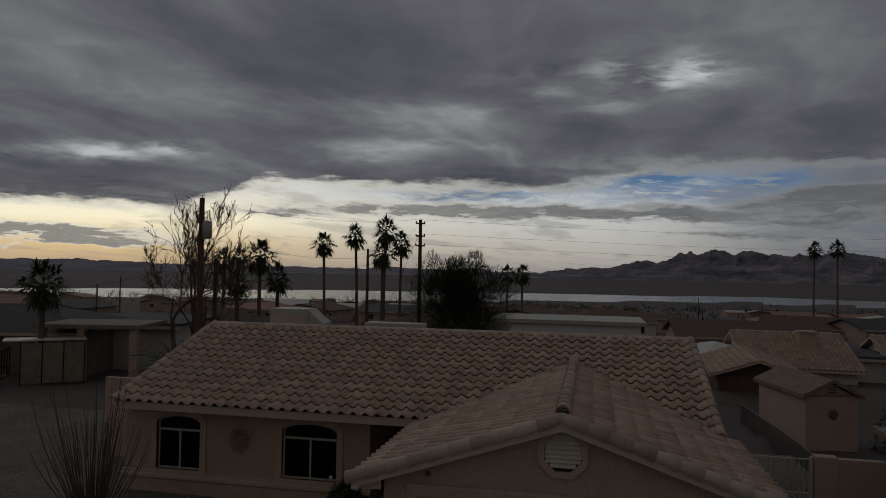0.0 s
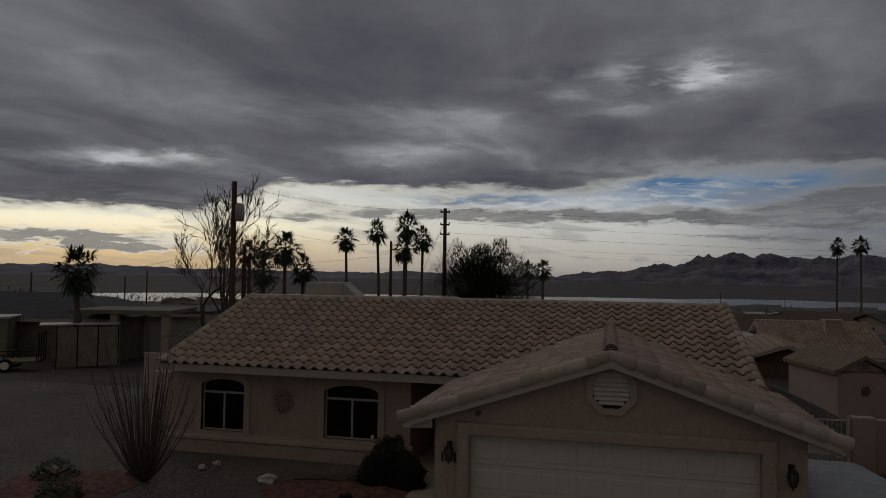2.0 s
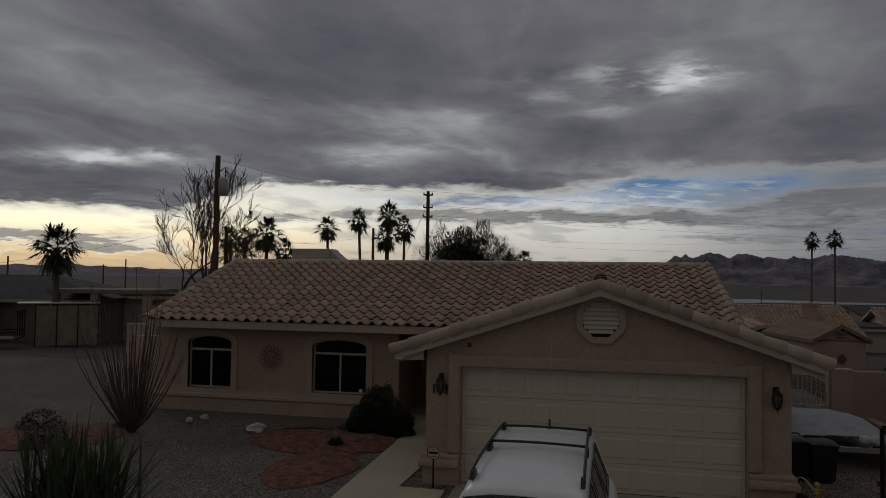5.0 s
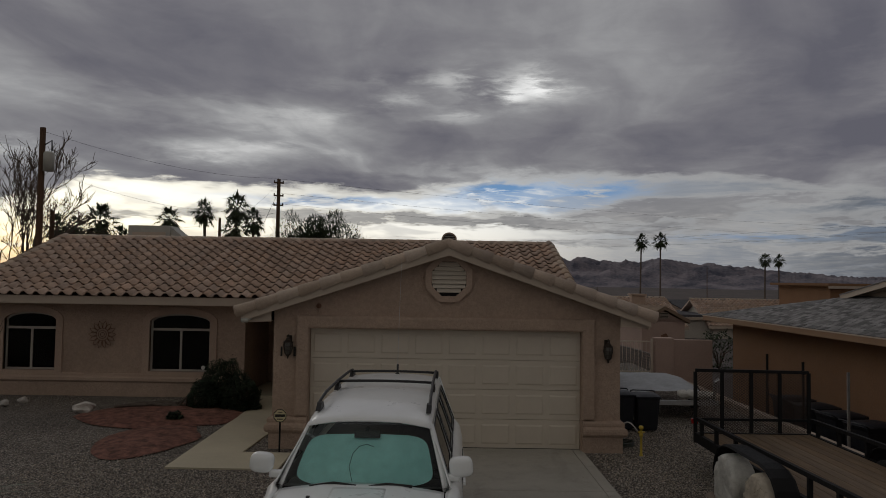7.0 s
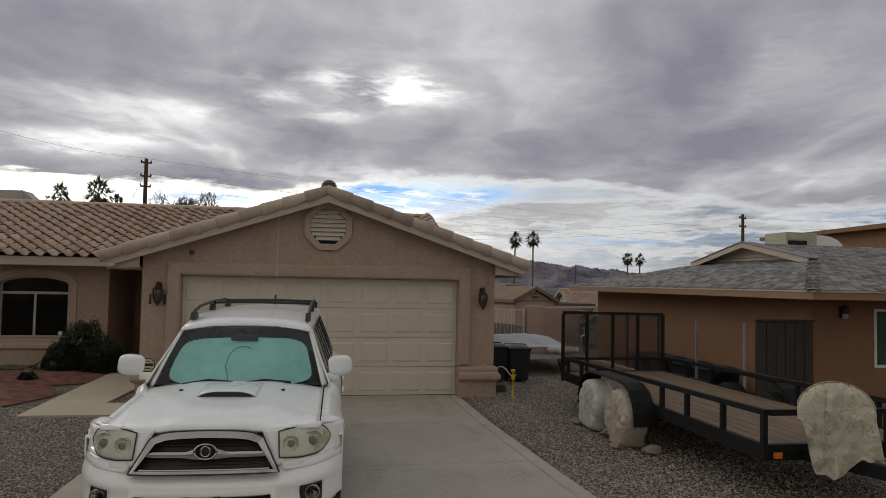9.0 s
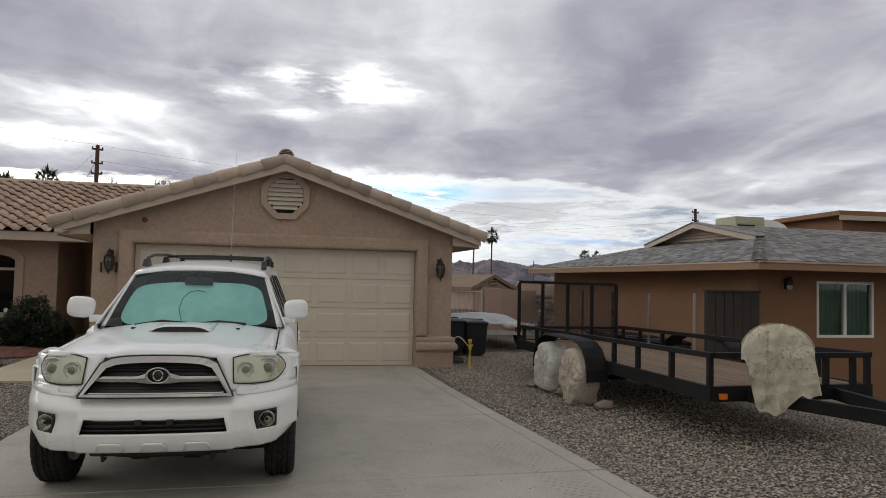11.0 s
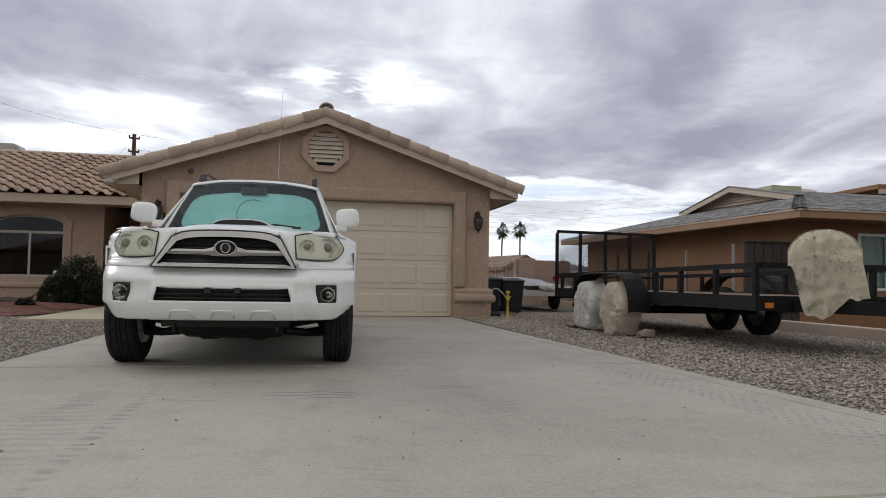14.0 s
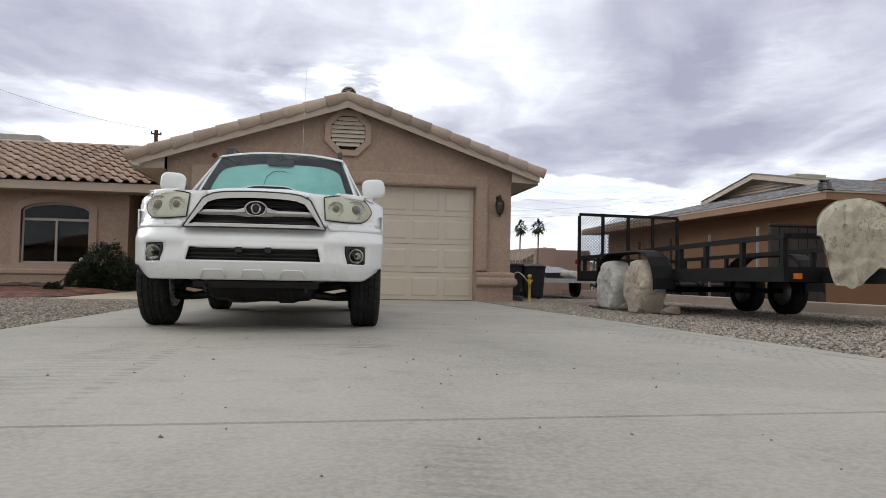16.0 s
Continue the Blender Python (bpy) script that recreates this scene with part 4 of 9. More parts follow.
# plinth and ledge under the windows
part("plinth", box(HX0 - 0.05, -4.94, HY0 - 0.06, HY0, -0.3, 0.34, 0.01), STUCCO, house)
ledge = prism([(HY0 - 0.06, 0.345), (HY0 - 0.10, 0.38), (HY0 - 0.10, 0.45), (HY0 - 0.05, 0.49), (HY0 - 0.05, 0.54), (HY0, 0.56), (HY0, 0.345)], HX0 - 0.08, -4.92, "x")
part("ledge_moulding", ledge, STUCCO_TRIM, house)
# gable ends and roof of the main wing
RIDGE_Y, RIDGE_Z, EAVE_Y, EAVE_Z = 9.47, 4.17, 4.45, 2.50
RX0, RX1 = -11.86, 3.3
for x0, x1 in ((HX0 + 0.02, HX0 + 0.2), (HX1 - 0.2, HX1 - 0.02)):
    part("gable_wall", prism([(HY0, 2.38), (RIDGE_Y, RIDGE_Z - 0.12), (HY1, 2.38)], x0, x1, "x"), STUCCO, house)
rise = (RIDGE_Z - EAVE_Z) / (RIDGE_Y - EAVE_Y)
deck = prism([(EAVE_Y, EAVE_Z - 0.05), (EAVE_Y, EAVE_Z), (RIDGE_Y, RIDGE_Z), (2 * RIDGE_Y - EAVE_Y, EAVE_Z), (2 * RIDGE_Y - EAVE_Y, EAVE_Z - 0.05), (RIDGE_Y, RIDGE_Z - 0.06)], RX0, RX1, "x")
roof = part("roof", deck, SHINGLE_BROWN, house, "weathered tan S-shaped roof tiles in courses")
part("fascia", box(RX0, -3.0, EAVE_Y - 0.03, EAVE_Y, EAVE_Z - 0.20, EAVE_Z - 0.005, 0.004), FASCIA, house)
part("soffit", box(RX0, -3.1, EAVE_Y, HY0, EAVE_Z - 0.20, EAVE_Z - 0.18), FASCIA, house)

# garage wing
garage = thing("garage", label="tan stucco double garage wing with tiled gable", category="garage")
GR_X, GR_Z, GE_Z, GE_X = 0.03, 3.57, 2.36, 3.60
GFRONT = -0.24
gable = [(GX0, -0.3), (GX0, 2.47), (GR_X, 3.505), (GX1, 2.455), (GX1, -0.3), (2.44, -0.3), (2.44, 2.12), (-2.44, 2.12), (-2.44, -0.3)]
part("front_wall", prism(gable, GY0, GY0 + 0.22), STUCCO, garage)
part("side_wall", box(GX0, GX0 + 0.2, 0.22, 7.6, -0.3, 2.34), STUCCO, garage)
part("side_wall", box(GX1 - 0.2, GX1, 0.22, 5.1, -0.8, 2.34), STUCCO, garage)
# moulded band round the door
band = prism([(-2.67, 0.56), (-2.44, 0.56), (-2.44, 2.12), (2.44, 2.12), (2.44, 0.56), (2.67, 0.56), (2.67, 2.35), (-2.67, 2.35)], -0.10, 0.0)
bmesh.ops.bevel(band, geom=[e for e in band.edges if all(v.co.y < -0.09 for v in e.verts)], offset=0.05, segments=4, affect="EDGES", profile=0.5)
part("door_surround", band, STUCCO, garage)
# side pilasters on a base with two rolls and a hollow
ROLLS = [(-0.085, 0.26), (-0.095, 0.285), (-0.13, 0.30), (-0.152, 0.335), (-0.155, 0.38), (-0.145, 0.42), (-0.115, 0.445), (-0.105, 0.46), (-0.112, 0.48), (-0.112, 0.515), (-0.095, 0.54), (-0.06, 0.555)]
for a, b in ((GX0 - 0.035, -2.45), (2.45, GX1 + 0.035)):
    deep = 0.30 if a < 0 else 0.5
    part("pilaster_base", box(a, b, -0.085, deep, -0.1, 0.262, 0.015), STUCCO, garage)
    rows = []
    pb = bmesh.new()
    for out_, z in ROLLS:
        e = -out_ - 0.085
        x0, x1 = (a - e, b) if a < 0 else (a, b + e)
        rows.append([pb.verts.new(p) for p in ((x0, deep, z), (x0, out_, z), (x1, out_, z), (x1, deep, z))])
    for r0, r1 in zip(rows, rows[1:]):
        for k in range(3):
            pb.faces.new((r0[k], r0[k + 1], r1[k + 1], r1[k]))
    pb.faces.new(rows[0][::-1])
    pb.faces.new(rows[-1])
    bmesh.ops.recalc_face_normals(pb, faces=pb.faces)
    part("base_moulding", pb, STUCCO, garage)


def garage_door(parent):
    """Four stamped sections with a row of raised panels each."""
    d = part("garage_door", box(-2.44, 2.44, 0.16, 0.18, 0.0, 2.12), DOOR_PAINT, parent, "cream raised-panel sectional garage door")
    secs = 4
    h = 2.12 / secs
    for s in range(secs):
        z0, z1 = s * h, (s + 1) * h - 0.006
        sb = box(-2.435, 2.435, 0.118, 0.158, z0, z1, 0.005)
        cols = 8
        w = 4.87 / cols
        sec = part("door_section", sb, DOOR_PAINT, d)
        for c in range(cols):
            x0, x1 = -2.435 + c * w + 0.05, -2.435 + (c + 1) * w - 0.05
            pb = bmesh.new()
            zc0, zc1 = z0 + 0.085, z1 - 0.085
            o = [(x0, zc0), (x1, zc0), (x1, zc1), (x0, zc1)]
            i_ = [(x0 + 0.03, zc0 + 0.03), (x1 - 0.03, zc0 + 0.03), (x1 - 0.03, zc1 - 0.03), (x0 + 0.03, zc1 - 0.03)]
            vo = [pb.verts.new((p[0], 0.119, p[1])) for p in o]
            vm = [pb.verts.new((p[0], 0.106, p[1])) for p in i_]
            for k in range(4):
                pb.faces.new((vo[k], vo[(k + 1) % 4], vm[(k + 1) % 4], vm[k]))
            pb.faces.new(vm)
            part("raised_panel", pb, DOOR_PAINT, sec)
    part("threshold_seal", box(-2.43, 2.43, 0.11, 0.16, 0.0, 0.02), RUBBER, d)


garage_door(garage)

# octagonal louvred vent in the gable
vent = part("gable_vent", ring([(0.04 + 0.45 * math.cos(a), 3.04 + 0.45 * math.sin(a)) for a in [math.pi / 8 + k * math.pi / 4 for k in range(8)]],
                               [(0.04 + 0.335 * math.cos(a), 3.04 + 0.335 * math.sin(a)) for a in [math.pi / 8 + k * math.pi / 4 for k in range(8)]], -0.07, 0.0), STUCCO_TRIM, garage, "octagonal louvred attic vent")
# flat dark sheet on the wall, painting the shade inside the vent
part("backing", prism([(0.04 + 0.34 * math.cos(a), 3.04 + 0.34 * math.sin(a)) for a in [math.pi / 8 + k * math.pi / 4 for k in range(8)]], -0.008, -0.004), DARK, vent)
for k in range(7):
    z = 2.80 + k * 0.078
    half = min(0.305, 0.125 + 0.31 - abs(z + 0.02 - 3.04))
    sb = prism([(-0.055, z), (-0.048, z - 0.008), (-0.008, z + 0.062), (-0.012, z + 0.068)], 0.04 - half, 0.04 + half, "x")
    part("slat", sb, DOOR_PAINT, vent)

# garage roof
gl = GE_X + 0.0
gdeck = prism([(-GE_X, GE_Z - 0.05), (GR_X, GR_Z - 0.06), (GE_X, GE_Z - 0.05), (GE_X, GE_Z), (GR_X, GR_Z), (-GE_X, GE_Z)], GFRONT + 0.03, 7.9, "y")
groof = part("roof", gdeck, SHINGLE_BROWN, garage, "tan and buff S-shaped roof tiles, gable end capped")
for s in (-1, 1):
    xe = s * GE_X
    fb = bmesh.new()
    k = 0.336
    prism([(xe, GE_Z - 0.118), (GR_X, GR_Z - 0.118), (GR_X, GR_Z + 0.03), (xe, GE_Z + 0.03)], GFRONT - 0.05, GFRONT - 0.01, "y", fb)
    part("barge_board", fb, FASCIA, garage)
    part("eave_fascia", box(min(xe, xe - s * 0.03), max(xe, xe - s * 0.03), GFRONT + 0.035, 4.4, GE_Z - 0.16, GE_Z - 0.01), FASCIA, garage)
    part("soffit", prism([(xe - s * 0.03, GE_Z - 0.14), (s * 3.12, GE_Z - 0.14 + 0.02), (s * 3.12, GE_Z - 0.12 + 0.02), (xe - s * 0.03, GE_Z - 0.12)], GFRONT + 0.035, 4.6, "y"), FASCIA, garage)

for s in (-1, 1):
    part("eave_return", prism([(s * (GE_X - 0.03), GE_Z - 0.14), (s * 3.09, GE_Z - 0.12), (s * 3.09, GE_Z + 0.11), (s * (GE_X - 0.03), GE_Z - 0.045)], GFRONT + 0.05, GFRONT + 0.075, "y"), FASCIA, garage)
length = math.hypot(GE_X - GR_X, GR_Z - GE_Z)
# garage slopes: tiles run back until they meet the main slope
def meets(x_from_ridge, y):
    z = GR_Z - abs(x_from_ridge) * 0.336
    return z + 0.05 > EAVE_Z + (y - EAVE_Y) * rise


mL = slope_frame((-GE_X - 0.04, 8.6, GE_Z - 0.012), (0, -1, 0), (GE_X + GR_X, 0, GR_Z - GE_Z))
tile_slope(groof, mL, 8.6 - GFRONT - 0.08, length, TILE_ME, 150, keep=lambda u, v: meets(GE_X * (1 - v / length), 8.6 - u))
mR = slope_frame((GE_X + 0.04, GFRONT + 0.08, GE_Z - 0.012), (0, 1, 0), (-(GE_X - GR_X), 0, GR_Z - GE_Z))
tile_slope(groof, mR, 8.6 - GFRONT - 0.08, length, TILE_ME, 150, keep=lambda u, v: meets(GE_X * (1 - v / length), GFRONT + 0.08 + u))
RIDGE_BIG = barrel_mesh("ridge_tile", RIDGE, 0.44, 0.14)
barrel_row(groof, (GR_X, GFRONT + 0.12, GR_Z + 0.165), (GR_X, 8.2, GR_Z + 0.11), (0, 0, 1), RIDGE_BIG)
RAKE_ME = barrel_mesh("rake_tile", RIDGE, 0.46, 0.14, 0.66)
for s in (-1, 1):
    # capping tiles down the front edge of the gable, laid on their outer side
    barrel_row(groof, (s * (GE_X + 0.07), GFRONT + 0.02, GE_Z + 0.035), (GR_X, GFRONT + 0.02, GR_Z + 0.07), (0, -0.6, 0.8), RAKE_ME, "rake_tile", 0.37, 3.5)
part("ridge_cap_end", lathe([(0.125, -0.06), (0.12, 0.05), (0.09, 0.085), (0.0, 0.10)], 16, "y"), RIDGE, groof, at=pose(GR_X, GFRONT + 0.02, GR_Z + 0.02, 0, 0, 0), smooth=True)
# solid dark plate: the shade inside the hollow ridge is in its colour
part("ridge_end", prism([(GR_X + 0.132 * math.cos(a), GR_Z + 0.165 + 0.125 * math.sin(a)) for a in steps(0, math.pi, 14)], GFRONT + 0.125, GFRONT + 0.14, "y"), BRONZE, groof, "dark open end of the ridge tiles")
for k in range(3):
    part("end_slat", box(GR_X - 0.10 + 0.02 * k, GR_X + 0.10 - 0.02 * k, GFRONT + 0.112, GFRONT + 0.124, GR_Z + 0.19 + k * 0.03, GR_Z + 0.198 + k * 0.03), GREY_METAL, groof)

# main slope tiles
mlen = math.hypot(RIDGE_Y - EAVE_Y, RIDGE_Z - EAVE_Z)
mM = slope_frame((RX0, EAVE_Y - 0.06, EAVE_Z - 0.012), (1, 0, 0), (0, RIDGE_Y - EAVE_Y, RIDGE_Z - EAVE_Z))


def on_main(u, v):
    x, y = RX0 + u, EAVE_Y + v / mlen * (RIDGE_Y - EAVE_Y)
    if abs(x - GR_X) < GE_X and y < 8.4:
        return EAVE_Z + (y - EAVE_Y) * rise > GR_Z - abs(x - GR_X) * 0.336 - 0.10
    return True


tile_slope(roof, mM, RX1 - RX0, mlen, TILE_ME, 300, keep=on_main)
mB = slope_frame((RX1, 2 * RIDGE_Y - EAVE_Y + 0.06, EAVE_Z - 0.012), (-1, 0, 0), (0, -(RIDGE_Y - EAVE_Y), RIDGE_Z - EAVE_Z))
tile_slope(roof, mB, RX1 - RX0, mlen, TILE_ME, 0)
barrel_row(roof, (RX0 - 0.02, RIDGE_Y, RIDGE_Z - 0.005), (RX1 + 0.02, RIDGE_Y, RIDGE_Z - 0.005), (0, 0, 1), BARREL_ME)
for x in (RX0, RX1):
    barrel_row(roof, (x, EAVE_Y - 0.06, EAVE_Z + 0.02), (x, RIDGE_Y, RIDGE_Z + 0.03), (0, 0, 1), RAKE_ME, "rake_tile", 0.40)
    part("barge_board", prism([(EAVE_Y, EAVE_Z - 0.2), (RIDGE_Y, RIDGE_Z - 0.2), (RIDGE_Y, RIDGE_Z - 0.02), (EAVE_Y, EAVE_Z - 0.02)], x - 0.02, x + 0.015, "x"), FASCIA, house)

# ---------------------------------------------------------------- neighbouring house
NX, NYF, NYB, NEZ = 8.85, -1.2, 8.2, 2.06        # its side wall, front and back wall, eave height
NTURN = Matrix.Translation((8.2, -2.05, 0)) @ pose(0, 0, 0, 0, 0, 1.0) @ Matrix.Translation((-8.2, 2.05, 0))
neighbour = thing("neighbouring_house", NTURN, label="orange-tan stucco house with grey shingle roof", category="house")
NFLOOR = -0.66
part("side_wall", box(NX, NX + 0.2, NYF + 0.2, NYB, NFLOOR, NEZ), STUCCO_ORANGE, neighbour)
NW = (10.18, 11.54, 0.64, 1.74)
nf = wall_with_holes(NX, 21.0, NFLOOR, NEZ, NYF, NYF + 0.2, [NW])
part("front_wall", nf, STUCCO_ORANGE, neighbour)
part("back_wall", box(NX, 21.0, NYB, NYB + 0.2, NFLOOR, NEZ), STUCCO_ORANGE, neighbour)
PANE_CLEAR = glass_material("clear_glass", (0.85, 0.95, 0.9), 0.9, 1.3)
nwin = part("window", ring([(NW[0], NW[2]), (NW[1], NW[2]), (NW[1], NW[3]), (NW[0], NW[3])], [(NW[0] + 0.05, NW[2] + 0.05), (NW[1] - 0.05, NW[2] + 0.05), (NW[1] - 0.05, NW[3] - 0.05), (NW[0] + 0.05, NW[3] - 0.05)], NYF - 0.01, NYF + 0.08), WHITE, neighbour, "white sliding window with pale curtains")
part("mullion", box(10.83, 10.89, NYF, NYF + 0.07, NW[2] + 0.05, NW[3] - 0.05), WHITE, nwin)
part("pane", box(NW[0] + 0.05, 10.83, NYF + 0.04, NYF + 0.045, NW[2] + 0.05, NW[3] - 0.05), PANE_CLEAR, nwin)
part("pane", box(10.89, NW[1] - 0.05, NYF + 0.04, NYF + 0.045, NW[2] + 0.05, NW[3] - 0.05), PANE_CLEAR, nwin)
part("curtain", sheet(lambda x, z: (x, NYF + 0.14 + 0.018 * math.sin(x * 60), z), steps(NW[0], NW[1], 120), [NW[2], NW[3]]), CURTAIN, nwin, smooth=True)
# dark sheet painted as the unlit room behind the curtain
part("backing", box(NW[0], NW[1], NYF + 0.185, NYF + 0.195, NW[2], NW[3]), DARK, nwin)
# hip roof with a small gable at its end
EX, EYF, EYB, ER = 8.2, -2.05, 9.05, 3.20
MIDY = (EYF + EYB) / 2
sl = (ER - NEZ) / (MIDY - EYF)
GBX, zg = 10.9, 2.74
yg0, yg1 = EYF + (zg - NEZ) / sl, EYB - (zg - NEZ) / sl


def poly(points, bm=None):
    bm = bm or bmesh.new()
    bm.faces.new([bm.verts.new(p) for p in points])
    return bm


nd = bmesh.new()
poly([(EX, EYF, NEZ), (21.6, EYF, NEZ), (21.6, MIDY, ER), (GBX, MIDY, ER), (GBX, yg0, zg)], nd)
poly([(EX, EYB, NEZ), (GBX, yg1, zg), (GBX, MIDY, ER), (21.6, MIDY, ER), (21.6, EYB, NEZ)], nd)
poly([(EX, EYF, NEZ), (GBX, yg0, zg), (GBX, yg1, zg), (EX, EYB, NEZ)], nd)
poly([(21.6, EYF, NEZ), (21.6, EYB, NEZ), (21.6, MIDY, ER)], nd)
bmesh.ops.remove_doubles(nd, verts=nd.verts, dist=1e-4)
bmesh.ops.recalc_face_normals(nd, faces=nd.faces)
nroof = part("roof", nd, SHINGLE, neighbour, "grey asphalt shingles in courses")
for a in (("front", box(EX, 21.6, EYF, EYF + 0.03, NEZ - 0.15, NEZ - 0.005)), ("side", box(EX, EX + 0.03, EYF + 0.03, EYB, NEZ - 0.15, NEZ - 0.005))):
    part("fascia", a[1], FASCIA_ORANGE, neighbour)
part("drip_edge", box(EX - 0.012, EX, EYF - 0.01, EYB, NEZ - 0.022, NEZ + 0.006), FASCIA, neighbour)
part("drip_edge", box(EX - 0.012, 21.6, EYF - 0.022, EYF - 0.01, NEZ - 0.022, NEZ + 0.006), FASCIA, neighbour)
part("soffit", box(EX + 0.03, NX, EYF + 0.03, EYB, NEZ - 0.13, NEZ - 0.11), FASCIA_ORANGE, neighbour)
part("soffit", box(NX, 21.5, EYF + 0.03, NYF, NEZ - 0.13, NEZ - 0.11), FASCIA_ORANGE, neighbour)
# shingle courses, tab by tab
rnd = random.Random(5)


def shingle_field(name, origin, across, up, width, height, keep, course=0.145, tab=0.19):
    m = slope_frame(origin, across, up)
    bm = bmesh.new()
    base = box(0, tab - 0.012, 0, course + 0.02, 0.0, 0.018)
    me = mesh_from("shingle", base, SHINGLE)
    ps = []
    for j in range(int(height / course)):
        for i in range(int(width / tab) + 1):
            u, v = i * tab - (j % 2) * tab / 2 + rnd.uniform(-0.02, 0.02), j * course
            if keep(u + tab / 2, v + course / 2):
                ps.append(m @ pose(u, v, 0.004, 4.0, 0, 0))
    bm.free()
    joined_copies(name, me, ps, nroof)


sideL = math.hypot(GBX - EX, zg - NEZ)
hipk = (yg0 - EYF) / sideL
shingle_field("shingle_field", (EX, EYB, NEZ), (0, -1, 0), (GBX - EX, 0, zg - NEZ), EYB - EYF, sideL,
              lambda u, v: v * hipk < u - 0.1 and v * hipk < (EYB - EYF) - u - 0.1)
frontL = math.hypot(MIDY - EYF, ER - NEZ)
shingle_field("shingle_field", (EX, EYF, NEZ), (1, 0, 0), (0, MIDY - EYF, ER - NEZ), 21.6 - EX, frontL,
              lambda u, v: v * (GBX - EX) / (yg0 - EYF) < u - 0.05 if v * math.cos(math.atan(sl)) < yg0 - EYF else u > GBX - EX + 0.05)
barrel_like = barrel_mesh("hip_shingle", SHINGLE, 0.2, 0.13)
for m_a, m_b in (((EX, EYF, NEZ), (GBX, yg0, zg)), ((EX, EYB, NEZ), (GBX, yg1, zg))):
    A, B = Vector(m_a), Vector(m_b)
    fr = slope_frame(A, (B - A).cross(Vector((0, 0, 1))), B - A)
    joined_copies("hip_shingle_row", barrel_like, [fr @ Matrix.Translation((0, i * 0.16, 0.0)) @ Matrix.Diagonal((1.1, 1, 0.25, 1)) for i in range(int((B - A).length / 0.16))], nroof)
# the small gable
part("gablet_wall", prism([(yg0 - 0.15, zg - 0.03), (yg0 - 0.15, zg + 0.035), (MIDY, ER + 0.055), (yg1 + 0.15, zg + 0.035), (yg1 + 0.15, zg - 0.03)], GBX - 0.02, GBX + 0.02, "x"), FASCIA, neighbour, "cream louvred gablet")
for k in range(5):
    z = zg + 0.05 + k * 0.075
    half = (ER - 0.10 - z) / (ER - zg) * (MIDY - yg0)
    part("slat", prism([(GBX - 0.06, z), (GBX - 0.02, z + 0.055), (GBX - 0.02, z + 0.065), (GBX - 0.06, z + 0.012)], MIDY - half * 0.93, MIDY + half * 0.93, "y"), FASCIA, neighbour)
for s in (-1, 1):
    yb = yg0 - 0.15 if s < 0 else yg1 + 0.15
    part("barge_board", prism([(yb, zg - 0.10), (MIDY, ER - 0.08), (MIDY, ER + 0.05), (yb, zg + 0.03)], GBX - 0.30, GBX - 0.26, "x"), FASCIA, neighbour)
    part("gablet_roof", prism([(yb, zg + 0.032), (MIDY, ER + 0.052), (MIDY, ER + 0.075), (yb, zg + 0.055)], GBX - 0.32, GBX + 0.02, "x"), SHINGLE, neighbour)
# wall lamp by the window
wl = thing("wall_lamp", pose(9.46, NYF + 0.02, 1.62), "small bronze wall lamp on orange stucco", "lamp")
part("bracket", box(-0.04, 0.04, -0.03, 0.0, -0.05, 0.15, 0.008), BRONZE, wl)
part("shade", lathe([(0.07, 0.0), (0.075, 0.02), (0.06, 0.12), (0.02, 0.16), (0, 0.165)], 12), BRONZE, wl, at=pose(0, -0.10, 0.03), smooth=True)
part("glass", lathe([(0.05, -0.09), (0.055, -0.02), (0.05, 0.0)], 12), GREY_METAL, wl, "ribbed glass globe", at=pose(0, -0.10, 0.03), smooth=True)
# plank gate that closes the gap between the lot line and the house
ygt = thing("side_gate", pose(8.26, -1.25, NFLOOR), "dark brown plank gate beside the orange house", "gate")
part("frame", box(-0.58, 0.56, 0.02, 0.06, 0.03, 2.15, 0.006), DARK_DOOR, ygt)
for k in range(6):
    x = -0.575 + k * 0.19
    part("plank", box(x, x + 0.178, -0.012, 0.018, 0.05, 2.13, 0.004), DARK_DOOR, ygt)
part("top_rail", box(-0.60, 0.58, -0.03, 0.06, 2.152, 2.19, 0.006), DARK_DOOR, ygt)
# bare fence posts along the lot line
for k, y in enumerate((-1.17, 0.45, 2.08, 3.69)):
    fp = thing("fence_post", pose(7.49, y, NFLOOR - 0.02), "galvanised steel channel post of an unfinished fence", "fence post", "posts along the lot line")
    part("post", prism([(-0.03, -0.022), (0.03, -0.022), (0.03, 0.022), (0.021, 0.022), (0.021, -0.013), (-0.021, -0.013), (-0.021, 0.022), (-0.03, 0.022)], 0.0, 2.10 if k else 2.14, "z"), WEATHERED if k < 2 else BLACK_METAL, fp, at=Matrix.Diagonal((0.75, 0.75, 1, 1)))
# ---------------------------------------------------------------- the white sport utility vehicle
def car_paint():
    mat = bpy.data.materials.new("white_car_paint")
    mat.use_nodes = True
    N = Net(mat.node_tree)
    out, bsdf = N.n("ShaderNodeOutputMaterial"), N.n("ShaderNodeBsdfPrincipled")
    N.put(out.inputs[0], bsdf.outputs[0])
    tc = N.n("ShaderNodeTexCoord").outputs["Object"]
    dust = N.noise(tc, 2.2, 6, 0.65)
    N.put(bsdf.inputs["Base Color"], N.mix(N.span(dust, 0.35, 0.75), (0.89, 0.925, 0.93), (0.83, 0.86, 0.855)))
    N.put(bsdf.inputs["Roughness"], N.span(dust, 0.3, 0.7, 0.26, 0.42))
    bsdf.inputs["Coat Weight"].default_value = 0.6
    bsdf.inputs["Coat Roughness"].default_value = 0.08
    return mat


